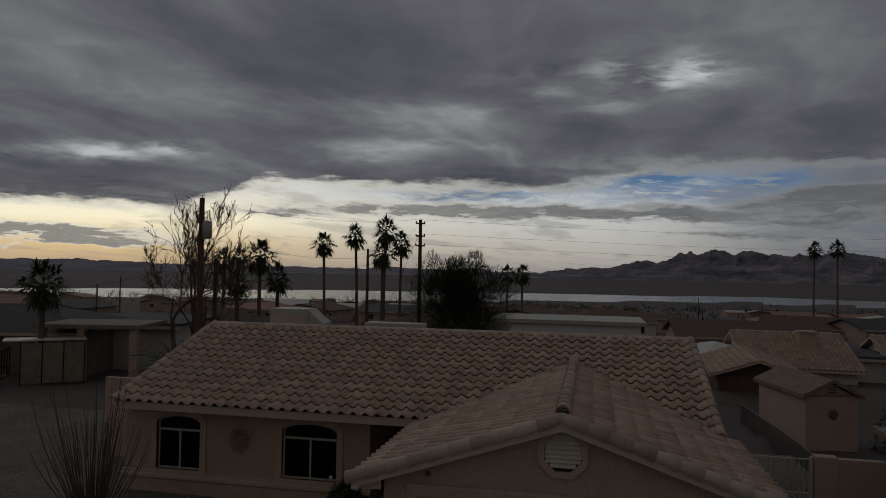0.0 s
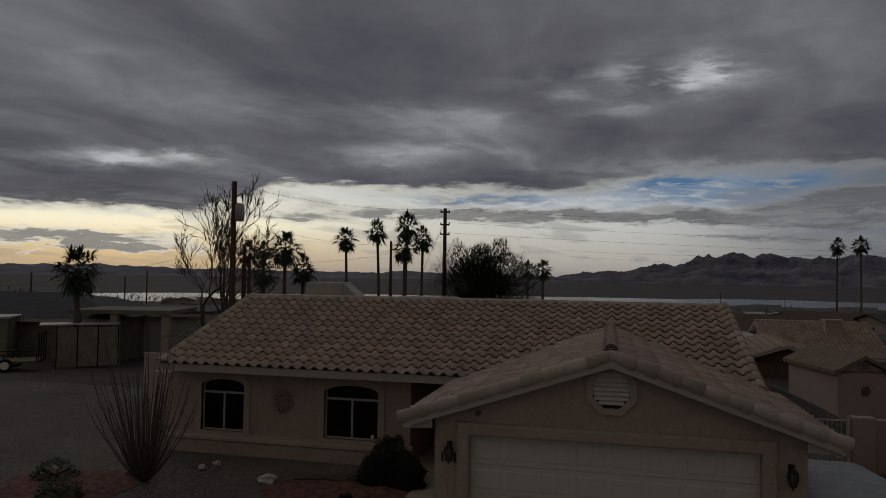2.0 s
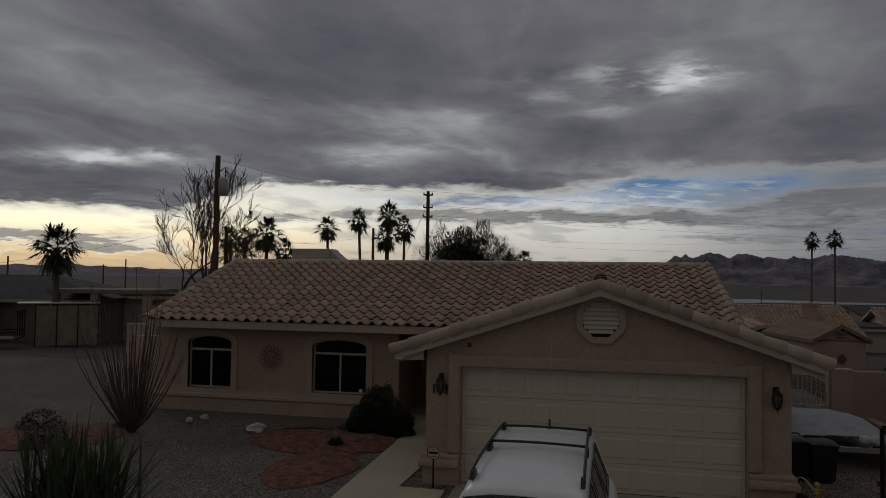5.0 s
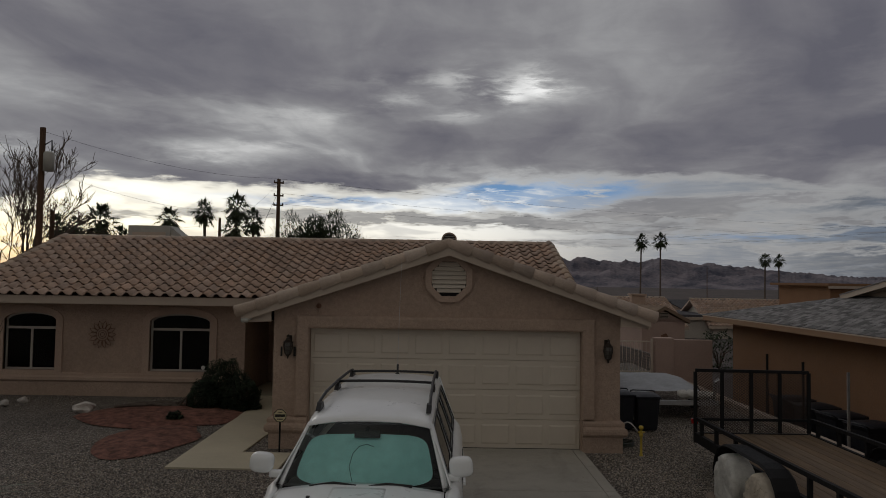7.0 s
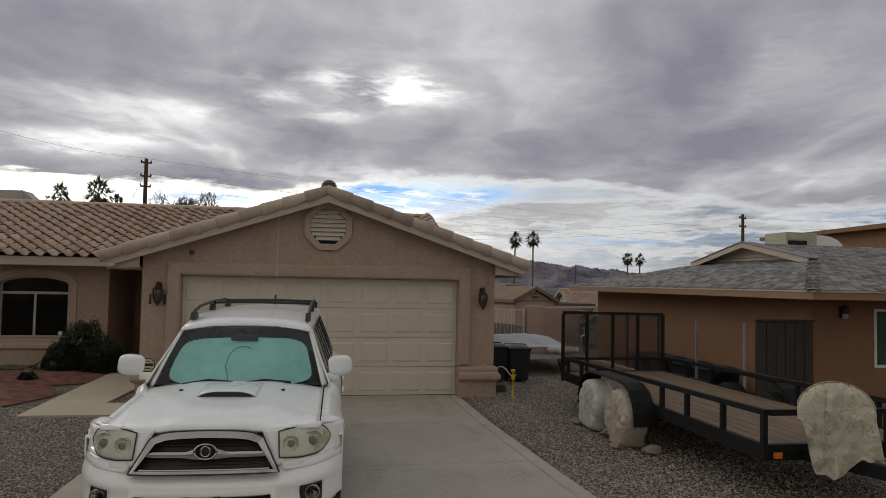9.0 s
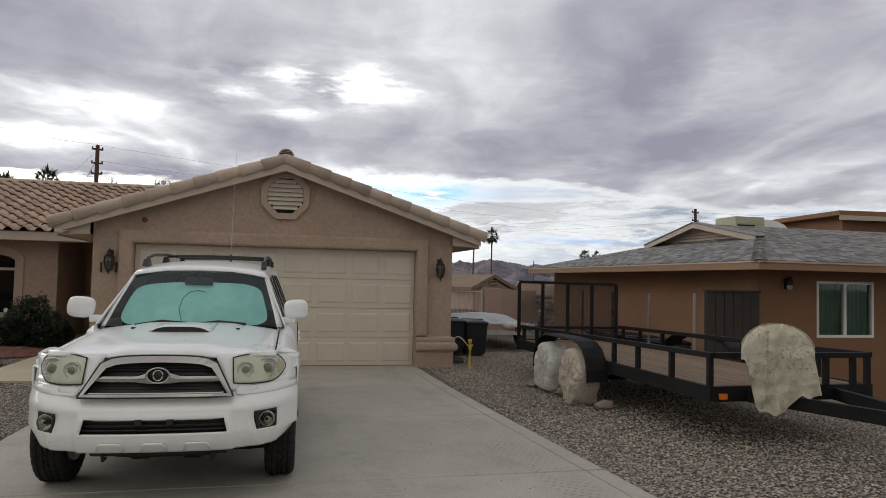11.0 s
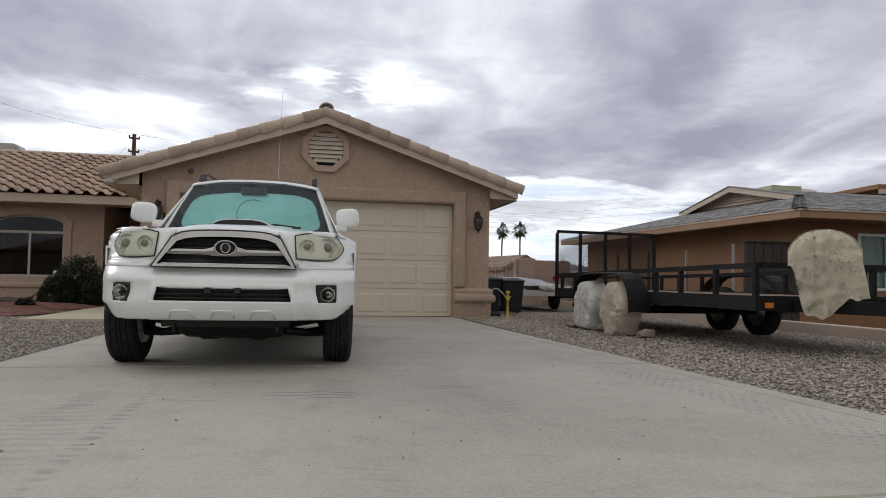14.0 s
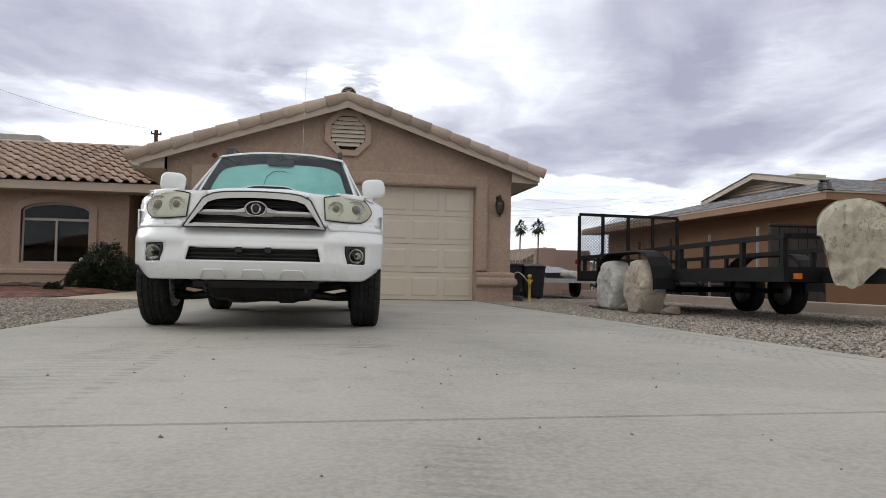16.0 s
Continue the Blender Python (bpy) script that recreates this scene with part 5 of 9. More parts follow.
CAR_WHITE = car_paint()
CHROME = material("chrome", (0.42, 0.415, 0.41), 0.14, 0.05, 6, metal=1.0)
CAR_BLACK = material("black_plastic", (0.014, 0.014, 0.015), 0.5, 0.2, 6)
LENS = material("yellowed_lamp_lens", (0.62, 0.57, 0.40), 0.35, 0.12, 5)
REFLECTOR = material("lamp_reflector", (0.62, 0.62, 0.58), 0.3, 0.2, 10, metal=0.35)
ALLOY = material("alloy_rim", (0.5, 0.5, 0.51), 0.3, 0.1, 6, metal=0.9)
SUNSHADE = material("sunshade_foil", (0.50, 0.83, 0.80), 0.42, 0.12, 1.2, 0.0, 5, tint=(0.62, 0.90, 0.87), bump=0.012)
SEAM = material("shade_seam", (0.10, 0.20, 0.20), 0.6, 0.1, 5)
CAR_GLASS = glass_material("car_glass", (0.80, 0.98, 0.97), 0.97)
LAMP_GLASS = glass_material("yellowed_lamp_glass", (0.96, 0.97, 0.92), 0.98, 1.12, 0.10)
HOUSING = material("lamp_housing", (0.70, 0.71, 0.655), 0.45, 0.10, 8)
PROJECTOR = material("projector_lens", (0.24, 0.24, 0.20), 0.2, 0.1, 8)
CAR_GLASS_DARK = glass_material("tinted_car_glass", (0.2, 0.24, 0.24), 0.3)

car = thing("sport_utility_vehicle", pose(-0.865, -7.77, 0.012, 0, 0, -1.8), "white sport utility vehicle parked on the concrete driveway", "car")


def nose_y(x, z):
    """The front of the car seen from above: how far back the skin lies at a width and height."""
    a = abs(x) / 0.92
    if z < 0.77:
        base = 0.075 - 0.075 * min(1, max(0, (z - 0.34) / 0.16)) ** 0.7 + max(0, z - 0.66) * 0.35
    else:
        base = 0.075 + (z - 0.77) * 0.30
    return base + 0.07 * a * a + 0.40 * a ** 5


def mirrored(xs):
    return sorted({-x for x in xs} | set(xs))


def smooth_part(name, bm, mat, parent, label="", solid_by=0.0):
    bmesh.ops.recalc_face_normals(bm, faces=bm.faces)
    if solid_by:
        bmesh.ops.solidify(bm, geom=bm.faces[:], thickness=solid_by)
    return part(name, bm, mat, parent, label, smooth=True)


# bumper with its openings: a shelf under the lamps, a proud lower middle with an air intake, and two lamp pods
bx = mirrored([0, 0.10, 0.20, 0.30, 0.39, 0.468, 0.49, 0.50, 0.515, 0.56, 0.60, 0.636, 0.68, 0.72, 0.76, 0.79, 0.83, 0.86, 0.89, 0.91, 0.925, 0.936])
bz = [0.372, 0.385, 0.41, 0.44, 0.47, 0.485, 0.497, 0.508, 0.53, 0.56, 0.585, 0.607, 0.63, 0.65, 0.67, 0.69, 0.71, 0.73, 0.745, 0.752]


def ease(t):
    t = min(1.0, max(0.0, t))
    return t * t * (3 - 2 * t)


def bumper_hole(x, z):
    if abs(x) < 0.468 and 0.508 < z < 0.607:
        return True
    return 0.636 < abs(x) < 0.79 and 0.497 < z < 0.63


def bumper_at(x, z):
    """The skin of the bumper at a width and height."""
    a = abs(x)
    y = nose_y(x, z) + 0.055 * ease((z - 0.66) / 0.09) + 0.030 * ease((0.45 - z) / 0.09)
    y -= 0.034 * ease((0.515 - a) / 0.022) * ease((0.64 - z) / 0.04)
    y -= 0.012 * math.exp(-((z - 0.655) / 0.03) ** 2)
    up = 0.052 * ease((a - 0.46) / 0.16) * ease((z - 0.64) / 0.11) + 0.085 * ease((a - 0.76) / 0.17) * ease((0.50 - z) / 0.13)
    side = 0.0
    if a < 0.60:
        side = -0.022 * ease(a / 0.46) * ease((z - 0.50) / 0.11) * ease((0.60 - a) / 0.12)
    if 0.60 < a < 0.72:
        side = 0.020 * ease((0.585 - z) / 0.09)
    return (math.copysign(a + side, x) if a else 0.0, y, z + up)


bumper_bm = sheet(bumper_at, bx, bz, skip=bumper_hole)
bumper = smooth_part("front_bumper", bumper_bm, CAR_WHITE, car, "white moulded bumper", 0.02)
part("lower_valance", sheet(lambda x, z: (x, nose_y(x, 0.40) + 0.12 + (0.40 - z) * 0.5, z), steps(-0.45, 0.45, 12), [0.315, 0.335, 0.36]), CAR_BLACK, bumper)
for x0, x1 in ((-0.36, -0.19), (-0.08, 0.08), (0.19, 0.36)):
    part("bumper_recess", sheet(lambda x, z: (x, bumper_at(x, z)[1] - 0.003 - 0.012 * ease((z - 0.385) / 0.05), z), steps(x0, x1, 4), steps(0.385, 0.44, 4)), CAR_WHITE, bumper, smooth=True)
    part("recess_rim", tube([(x, bumper_at(x, z)[1] - 0.012, z) for x, z in ((x0, 0.385), (x0 + 0.014, 0.435), (x0 + 0.03, 0.443), (x1 - 0.03, 0.443), (x1 - 0.014, 0.435), (x1, 0.385))], 0.007, 6), CAR_WHITE, bumper, smooth=True)
lg = part("lower_grille", sheet(lambda x, z: (x, nose_y(x, z) + 0.05, z), steps(-0.54, 0.54, 10), [0.48, 0.64]), CAR_BLACK, bumper, "black lower air intake")
for z in (0.525, 0.555, 0.588):
    part("slat", tube([(x, nose_y(x, z) + 0.012, z) for x in steps(-0.50, 0.50, 8)], 0.008, 6), CAR_BLACK, lg)
for x in (-0.10, 0.10):
    part("plate_bracket", box(x - 0.022, x + 0.022, nose_y(x, 0.58) - 0.030, nose_y(x, 0.58) + 0.03, 0.565, 0.605, 0.004), CAR_BLACK, bumper)
for s in (-1, 1):
    pod = part("fog_light", sheet(lambda x, z: (x * s, nose_y(x, z) + 0.045, z), steps(0.60, 0.83, 4), steps(0.47, 0.66, 3)), CAR_BLACK, bumper, "round fog light in a black pod")
    hole = [(0.662, 0.499), (0.785, 0.499), (0.792, 0.52), (0.79, 0.625), (0.64, 0.625), (0.642, 0.60)]
    inner = [(0.678, 0.512), (0.772, 0.512), (0.777, 0.528), (0.775, 0.612), (0.66, 0.612), (0.661, 0.596)]
    rimm = ring(hole, inner, 0, 0.05)
    for v in rimm.verts:
        v.co = Vector((v.co.x * s, nose_y(v.co.x, v.co.z) + v.co.y + 0.002, v.co.z))
    part("pod_rim", rimm, CAR_BLACK, pod)
    at_ = pose(s * 0.722, nose_y(0.722, 0.56) + 0.012, 0.56, 0, 0, s * 10)
    part("lens_rim", lathe([(0.046, 0.0), (0.056, -0.006), (0.058, 0.03)], 24, "y"), CHROME, pod, at=at_, smooth=True)
    part("reflector", lathe([(0.046, -0.002), (0.036, 0.012), (0.014, 0.022), (0.0, 0.024)], 24, "y"), REFLECTOR, pod, at=at_, smooth=True)
    part("bulb_cap", lathe([(0.012, 0.02), (0.012, -0.004), (0.0, -0.008)], 12, "y"), CAR_BLACK, pod, at=at_, smooth=True)
    part("lens", lathe([(0.046, -0.003), (0.034, -0.010), (0.0, -0.014)], 24, "y"), LAMP_GLASS, pod, at=at_, smooth=True).visible_shadow = False

# the front panel between bumper and bonnet, with the grille opening
nz = [0.77, 0.80, 0.84, 0.89, 0.94, 0.985, 1.015]


def grille_edge(z):
    """Half-width of the body's opening round the grille at a height."""
    return 0.487 - 0.48 * max(0.0, z - 0.742)


for s in (-1, 1):
    smooth_part("front_panel", sheet(lambda f, z: (s * (grille_edge(z) + (0.56 - grille_edge(z)) * f), nose_y(grille_edge(z) + (0.56 - grille_edge(z)) * f, z) + 0.004, z), steps(0, 1, 5), nz), CAR_WHITE, car, "", 0.012)
    smooth_part("headlight_sill", sheet(lambda x, z: (s * x, nose_y(x, z) + 0.003, z), steps(0.52, 0.938, 12), [0.752, 0.78, 0.81, 0.845]), CAR_WHITE, car, "", 0.012)


def trapezoid(bot, top, z0, z1, n=12, corner=0.05):
    """Grille outline with a gently bowed top and rounded upper corners, anticlockwise from the lower left."""
    pts = [(-bot + 2 * bot * k / n, z0) for k in range(n + 1)]
    for k in range(n + 1):
        f = 1 - 2 * k / n
        pts.append((top * f * (1 + 0.02 * abs(f) ** 8), z1 + 0.018 * (1 - f ** 2) - corner * abs(f) ** 9))
    return pts


go, gi = trapezoid(0.497, 0.372, 0.742, 0.995, corner=0.035), trapezoid(0.458, 0.335, 0.764, 0.948, corner=0.02)
gb = ring(go, gi, -0.03, 0.05)
for v in gb.verts:
    v.co.y += nose_y(v.co.x, v.co.z) + 0.002
grille = part("grille", gb, CHROME, car, "chrome-framed black grille", smooth=False)
outline = [(x, nose_y(x, z) - 0.026, z) for x, z in go]
part("frame_gap", tube(outline + outline[:1], 0.006, 6, close=False), CAR_BLACK, grille)
bmesh_back = prism(trapezoid(0.47, 0.345, 0.75, 0.965), 0.0, 0.004)
for v in bmesh_back.verts:
    v.co.y += nose_y(v.co.x, v.co.z) + 0.055
part("mesh_backing", bmesh_back, CAR_BLACK, grille)
part("upper_cover", sheet(lambda x, f: (x, nose_y(x, 0.99) + 0.01 + 0.09 * f, 0.985 + 0.02 * f), steps(-0.40, 0.40, 8), [0, 1]), CAR_BLACK, grille)
for z, w in ((0.785, 0.43), (0.806, 0.42), (0.908, 0.375), (0.926, 0.36), (0.944, 0.34)):
    part("slat", tube([(x, nose_y(x, z) + 0.03, z) for x in steps(-w, w, 8)], 0.008, 6), CAR_BLACK, grille)
part("chrome_lip", tube([(x, nose_y(x, 0.758) - 0.005, 0.766) for x in steps(-0.43, 0.43, 8)], 0.007, 6), CHROME, grille)
bar = sheet(lambda x, f: (x, nose_y(x, 0.855) - 0.010 - 0.014 * math.sin(f * math.pi) - 0.012 * math.exp(-(x / 0.13) ** 4), 0.829 - 0.012 * math.exp(-(x / 0.12) ** 4) + f * (0.050 + 0.038 * math.exp(-(x / 0.115) ** 4))), steps(-0.42, 0.42, 40), steps(0, 1, 6))
smooth_part("crossbar", bar, CHROME, grille, "", 0.016)
em = part("emblem", lathe([(0.076, 0.0), (0.078, -0.010), (0.0, -0.013)], 32, "y"), CAR_BLACK, grille, "oval chrome badge", at=pose(0, nose_y(0, 0.88) - 0.036, 0.883) @ Matrix.Diagonal((1, 1, 0.70, 1)), smooth=True)


def oval(rx, rz, cz=0.0, r=0.010):
    return tube([(rx * math.cos(a), -0.014, cz + rz * math.sin(a)) for a in steps(0, 2 * math.pi, 36)], r, 6, close=False)


for o in (oval(0.073, 0.073, 0.0, 0.008), oval(0.030, 0.050, 0.0, 0.006)):
    part("badge_ring", o, CHROME, em)

# bonnet with centre bulge
HOOD_Y1 = 1.58


def hood_z(x, y):
    t = max(0.0, (y - 0.16) / 1.45)
    a = abs(x) / 0.76
    bulge = 0.028 * (1 / (1 + math.exp((abs(x) - (0.30 + 0.12 * t)) * 26)))
    return 1.016 + 0.118 * t ** 0.8 - 0.045 * a ** 4 + bulge - 0.03 * max(0, 1 - t * 7) ** 2


def hood_front(x):
    return 0.165 + 0.07 * (x / 0.92) ** 2 + 0.26 * (abs(x) / 0.92) ** 5


smooth_part("bonnet", sheet(lambda x, f: (x, hood_front(x) + (HOOD_Y1 - hood_front(x)) * f, hood_z(x, hood_front(x) + (HOOD_Y1 - hood_front(x)) * f)), steps(-0.755, 0.755, 36), steps(0, 1, 18)), CAR_WHITE, car, "", 0.015)
# headlights, the panel behind them and the wing tops
for s in (-1, 1):
    def lamp_edge(u):
        return 0.788 + 0.035 * u, 1.012 + 0.05 * u - 0.085 * u ** 2

    def lamp_back(u, v, push=0.0):
        x = 0.51 + 0.43 * u
        zlo, zhi = lamp_edge(u)
        z = zlo - 0.03 + (zhi - zlo + 0.03) * v
        return (s * x, nose_y(x, z) + push, z)

    def lamp_skin(u, v, depth=1.0):
        """The lamp's outline bowed out: u from the grille outwards, v upwards."""
        k = 0.5 - 0.5 * math.cos(u * math.pi)
        lo = 0.820 - 0.010 * math.sin(min(1.0, k / 0.9) * math.pi) + 0.075 * max(0.0, (k - 0.70) / 0.30) ** 2.6
        hi = 0.992 + 0.024 * math.sin(min(1.0, k / 0.95) * math.pi) - 0.070 * max(0.0, (k - 0.74) / 0.26) ** 2.6
        x = 0.484 + 0.352 * k + 0.012 * (0.5 - v) * (1 - k)
        z = lo + (hi - lo) * v
        bulge = 0.052 * math.sin(k * math.pi) ** 0.55 * math.sin(v * math.pi) ** 0.55
        return (s * x, nose_y(x, z) - 0.006 - bulge * depth, z)

    def wing_top(u, f):
        p = Vector(lamp_back(u, 1.0))
        x = 0.51 + 0.43 * u
        if u < 0.58:
            q = Vector((s * x, hood_front(x) - 0.004, hood_z(x, hood_front(x)) - 0.002))
        else:
            k = (u - 0.58) / 0.42
            y = hood_front(0.755) + (0.60 - hood_front(0.755)) * k
            q = Vector((s * 0.762, y, hood_z(0.755, y) - 0.004))
        r = p.lerp(q, f)
        r.z += 0.018 * math.sin(f * math.pi) * (0.4 + u)
        return tuple(r)

    smooth_part("corner_panel", sheet(lambda x, z: (s * x, 0.57 + (x - 0.85) * 0.3, z), [0.82, 0.87, 0.90, 0.927], [0.70, 0.78, 0.86, 0.94]), CAR_WHITE, car, "", 0.008)
    smooth_part("headlight_panel", sheet(lambda u, v: lamp_back(u, v, 0.016 * ease((0.84 - u) / 0.07)), steps(0, 1, 28), steps(0, 1, 6)), CAR_WHITE, car, "", 0.008)
    smooth_part("wing_top", sheet(wing_top, steps(0, 1, 24), steps(0, 1, 6)), CAR_WHITE, car, "", 0.008)
    hl = smooth_part("headlight", sheet(lambda u, v: lamp_skin(u, v, 0.15), steps(0, 1, 24), steps(0, 1, 10)), HOUSING, car, "yellowed clear headlight", 0.004)
    for u, r in ((0.32, 0.052), (0.60, 0.068)):
        p = Vector(lamp_skin(u, 0.5, 0.15))
        turn_to = Matrix.Translation(p) @ pose(0, -0.006, 0, 0, 0, s * 12)
        part("lamp_ring", lathe([(r * 1.12, 0.01), (r * 1.10, -0.006), (r, -0.008), (r * 0.93, 0.002), (r * 0.62, 0.012), (r * 0.60, -0.006), (r * 0.54, -0.010)], 28, "y"), REFLECTOR, hl, at=turn_to, smooth=True)
        part("projector", lathe([(r * 0.54, -0.006), (r * 0.42, -0.016), (r * 0.2, -0.021), (0, -0.022)], 24, "y"), PROJECTOR, hl, at=turn_to, smooth=True)
    part("turn_lens", sheet(lambda u, v: lamp_skin(u, v, 0.3), steps(0.76, 0.90, 5), steps(0.15, 0.85, 6)), LENS, hl, "amber-tinted corner reflector", smooth=True)
    smooth_part("lens", sheet(lamp_skin, steps(0, 1, 26), steps(0, 1, 12)), LAMP_GLASS, hl, "yellowed clear lens").visible_shadow = False
    part("lamp_edge", tube([lamp_skin(u, v, 0.0) for u, v in [*[(k, 0) for k in steps(0, 1, 16)], *[(k, 1) for k in steps(1, 0, 16)], (0, 0)]], 0.0045, 6), CAR_BLACK, hl)

scoop_bm = sheet(lambda x, f: (x, 0.92 + 0.52 * f, hood_z(x, 0.92 + 0.52 * f) + 0.048 * (1 - (abs(x) / 0.24) ** 4) * (1 - f ** 2 * 0.9)), steps(-0.24, 0.24, 16), steps(0, 1, 8))
scoop = smooth_part("bonnet_scoop", scoop_bm, CAR_WHITE, car, "raised bonnet air scoop", 0.008)
part("scoop_mouth", sheet(lambda x, f: (x, 0.923, hood_z(x, 0.92) + 0.004 + (0.040 * (1 - (abs(x) / 0.24) ** 4)) * f), steps(-0.222, 0.222, 16), [0, 1]), CAR_BLACK, scoop)

# body sides


def arched(u):
    """How far the roofline has risen, from the windscreen back."""
    return 0.855 + 0.145 * math.sin(min(1.0, max(0.0, u) / 0.45) * math.pi / 2)


AXLES = (0.86, 3.65)


def arch(y):
    z = 0.0
    for a in AXLES:
        d = abs(y - a)
        if d < 0.435:
            z = max(z, 0.40 + math.sqrt(0.435 ** 2 - d * d) * 1.0)
    return z


def side_section(y):
    """Half section from the bonnet edge or belt down to the sill, as (x, z)."""
    flare = max(0.0, 1 - min(abs(y - a) for a in AXLES) / 0.55) * 0.022
    if y < 1.64:
        top = hood_z(0.765, max(0.3, y)) - 0.004
        pts = [(0.765, top), (0.82, top - 0.012), (0.875, top - 0.055), (0.905, top - 0.12)]
    else:
        pts = [(0.815, 1.125), (0.85, 1.105), (0.885, 1.07), (0.905, 1.0)]
    if y < 0.66:
        k = (0.66 - y) / 0.22
        pts = [(x - 0.015 * k * (i > 0), z) for i, (x, z) in enumerate(pts)]
    pts += [(0.925 + flare, 0.90), (0.925 + flare, 0.78), (0.92 + flare, 0.66), (0.905 + flare, 0.54), (0.875 + flare * 0.5, 0.44), (0.83, 0.37)]
    rear = max(0.0, (y - 4.64) / 0.3)
    lo = arch(y)
    return [(x - 0.05 * rear ** 2, max(z, lo + 0.004 * i) if i > 3 else z) for i, (x, z) in enumerate(pts)]


ys = sorted({*steps(0.535, 4.93, 42), *[a + 0.435 * math.cos(t) for a in AXLES for t in steps(0, math.pi, 16)], *[a + d for a in AXLES for d in (-0.437, 0.437)]})
ys = [y for y in ys if y > 0.53]
for s in (-1, 1):
    bm = bmesh.new()
    cols = [[bm.verts.new((s * x, y, z)) for x, z in side_section(y)] for y in ys]
    for a, b in zip(cols, cols[1:]):
        for j in range(len(a) - 1):
            bm.faces.new((a[j], b[j], b[j + 1], a[j + 1]))
    smooth_part("body_side", bm, CAR_WHITE, car, "", 0.01)
    for a in AXLES:
        liner = sheet(lambda x, t: (s * x, a + 0.425 * math.cos(t), 0.40 + 0.425 * math.sin(t)), [0.87, 0.74, 0.60], steps(0, math.pi, 20))
        sheet(lambda f, t: (s * 0.60, a + 0.425 * f * math.cos(t), 0.40 + 0.425 * f * math.sin(t)), [0.3, 1.0], steps(0, math.pi, 20), liner)
        part("wheel_arch", liner, CAR_BLACK, car)
    # side windows and pillars
    def upper(u, z, inset=0.0):
        f = (z - 1.12) / 0.56
        y0, y1 = 1.62 + f * 0.50, 4.95 - f * 0.10
        z = 1.12 + (z - 1.12) * arched(u)
        x = 0.815 - 0.205 * f - 0.02 * f * f - inset
        return (s * x, y0 + (y1 - y0) * u, z)

    us = [0, 0.05, 0.055, 0.33, 0.34, 0.37, 0.38, 0.64, 0.65, 0.68, 0.69, 0.92, 0.93, 1.0]
    zs = [1.12, 1.15, 1.155, 1.25, 1.36, 1.47, 1.585, 1.59, 1.64, 1.68]

    def window(u, z):
        return 1.15 < z < 1.59 and any(a < u < b for a, b in ((0.05, 0.34), (0.37, 0.65), (0.68, 0.93)))

    smooth_part("cabin_side", sheet(upper, us, zs, skip=window), CAR_WHITE, car, "", 0.012)
    for a, b in ((0.045, 0.345), (0.365, 0.655), (0.675, 0.935)):
        g = smooth_part("side_window", sheet(lambda u, z: upper(u, z, 0.012), steps(a, b, 4), steps(1.145, 1.595, 4)), CAR_GLASS_DARK, car, "tinted side window")
        g.visible_shadow = False
        part("seal", tube([Vector(upper(u, z, -0.002)) for u, z in ((a + 0.005, 1.15), (b - 0.005, 1.15), (b - 0.005, 1.588), (a + 0.005, 1.588), (a + 0.005, 1.15))], 0.007, 5), CAR_BLACK, g)
    for y0, y1 in ((1.62, 2.62), (2.66, 3.42)):
        part("door_handle", box(min(s * 0.93, s * 0.955), max(s * 0.93, s * 0.955), y1 - 0.26, y1 - 0.08, 0.93, 0.965, 0.008), CAR_WHITE, car)
        part("door_gap", box(min(s * 0.922, s * 0.9295), max(s * 0.922, s * 0.9295), y1 + 0.006, y1 + 0.014, 0.47, 1.05), CAR_BLACK, car)
    part("running_board", box(min(s * 0.80, s * 0.95), max(s * 0.80, s * 0.95), 1.32, 3.2, 0.35, 0.41, 0.015), CAR_BLACK, car)
    # mirror
    mx = 0.905 if s > 0 else 0.975
    shell = bmesh.new()
    bmesh.ops.create_uvsphere(shell, u_segments=28, v_segments=18, radius=1.0)
    for v in shell.verts:
        c = [math.copysign(abs(q) ** 0.62, q) for q in v.co]
        v.co = Vector((s * mx + 0.112 * c[0] * (1 - 0.10 * c[2] * s * c[0]), 1.80 + 0.075 * c[1] * (1.0 if c[1] < 0 else 0.8), 1.268 + 0.094 * c[2] + 0.006 * s * c[0]))
    mir = part("wing_mirror", shell, CAR_WHITE, car, "white wing mirror", smooth=True)
    part("mirror_glass", box(min(s * (mx - 0.08), s * (mx + 0.08)), max(s * (mx - 0.08), s * (mx + 0.08)), 1.856, 1.866, 1.205, 1.335, 0.004), CHROME, mir)
    part("mirror_arm", box(min(s * 0.78, s * 0.90), max(s * 0.78, s * 0.90), 1.75, 1.83, 1.135, 1.20, 0.022), CAR_WHITE, mir, smooth=True)
    # roof rails
    rl = part("roof_rail", tube([(s * 0.575, 2.42, 1.67), (s * 0.575, 2.52, 1.735), (s * 0.572, 2.8, 1.775), (s * 0.565, 3.5, 1.80), (s * 0.56, 4.4, 1.80), (s * 0.56, 4.62, 1.785), (s * 0.56, 4.68, 1.72)], 0.017, 8), CAR_BLACK, car, smooth=True)
    for y, zf in ((2.46, 1.65), (3.50, 1.70), (4.65, 1.70)):
        part("rail_foot", prism([(y - 0.12, zf), (y - 0.03, zf + 0.075), (y + 0.05, zf + 0.075), (y + 0.12, zf)], s * 0.567 - 0.024, s * 0.567 + 0.024, "x"), CAR_BLACK, rl)

for y in (3.55, 4.45):
    part("crossbar", tube([(x, y, 1.785 + 0.012 * (1 - (x / 0.56) ** 2)) for x in steps(-0.56, 0.56, 8)], 0.016, 8), CAR_BLACK, car, smooth=True)

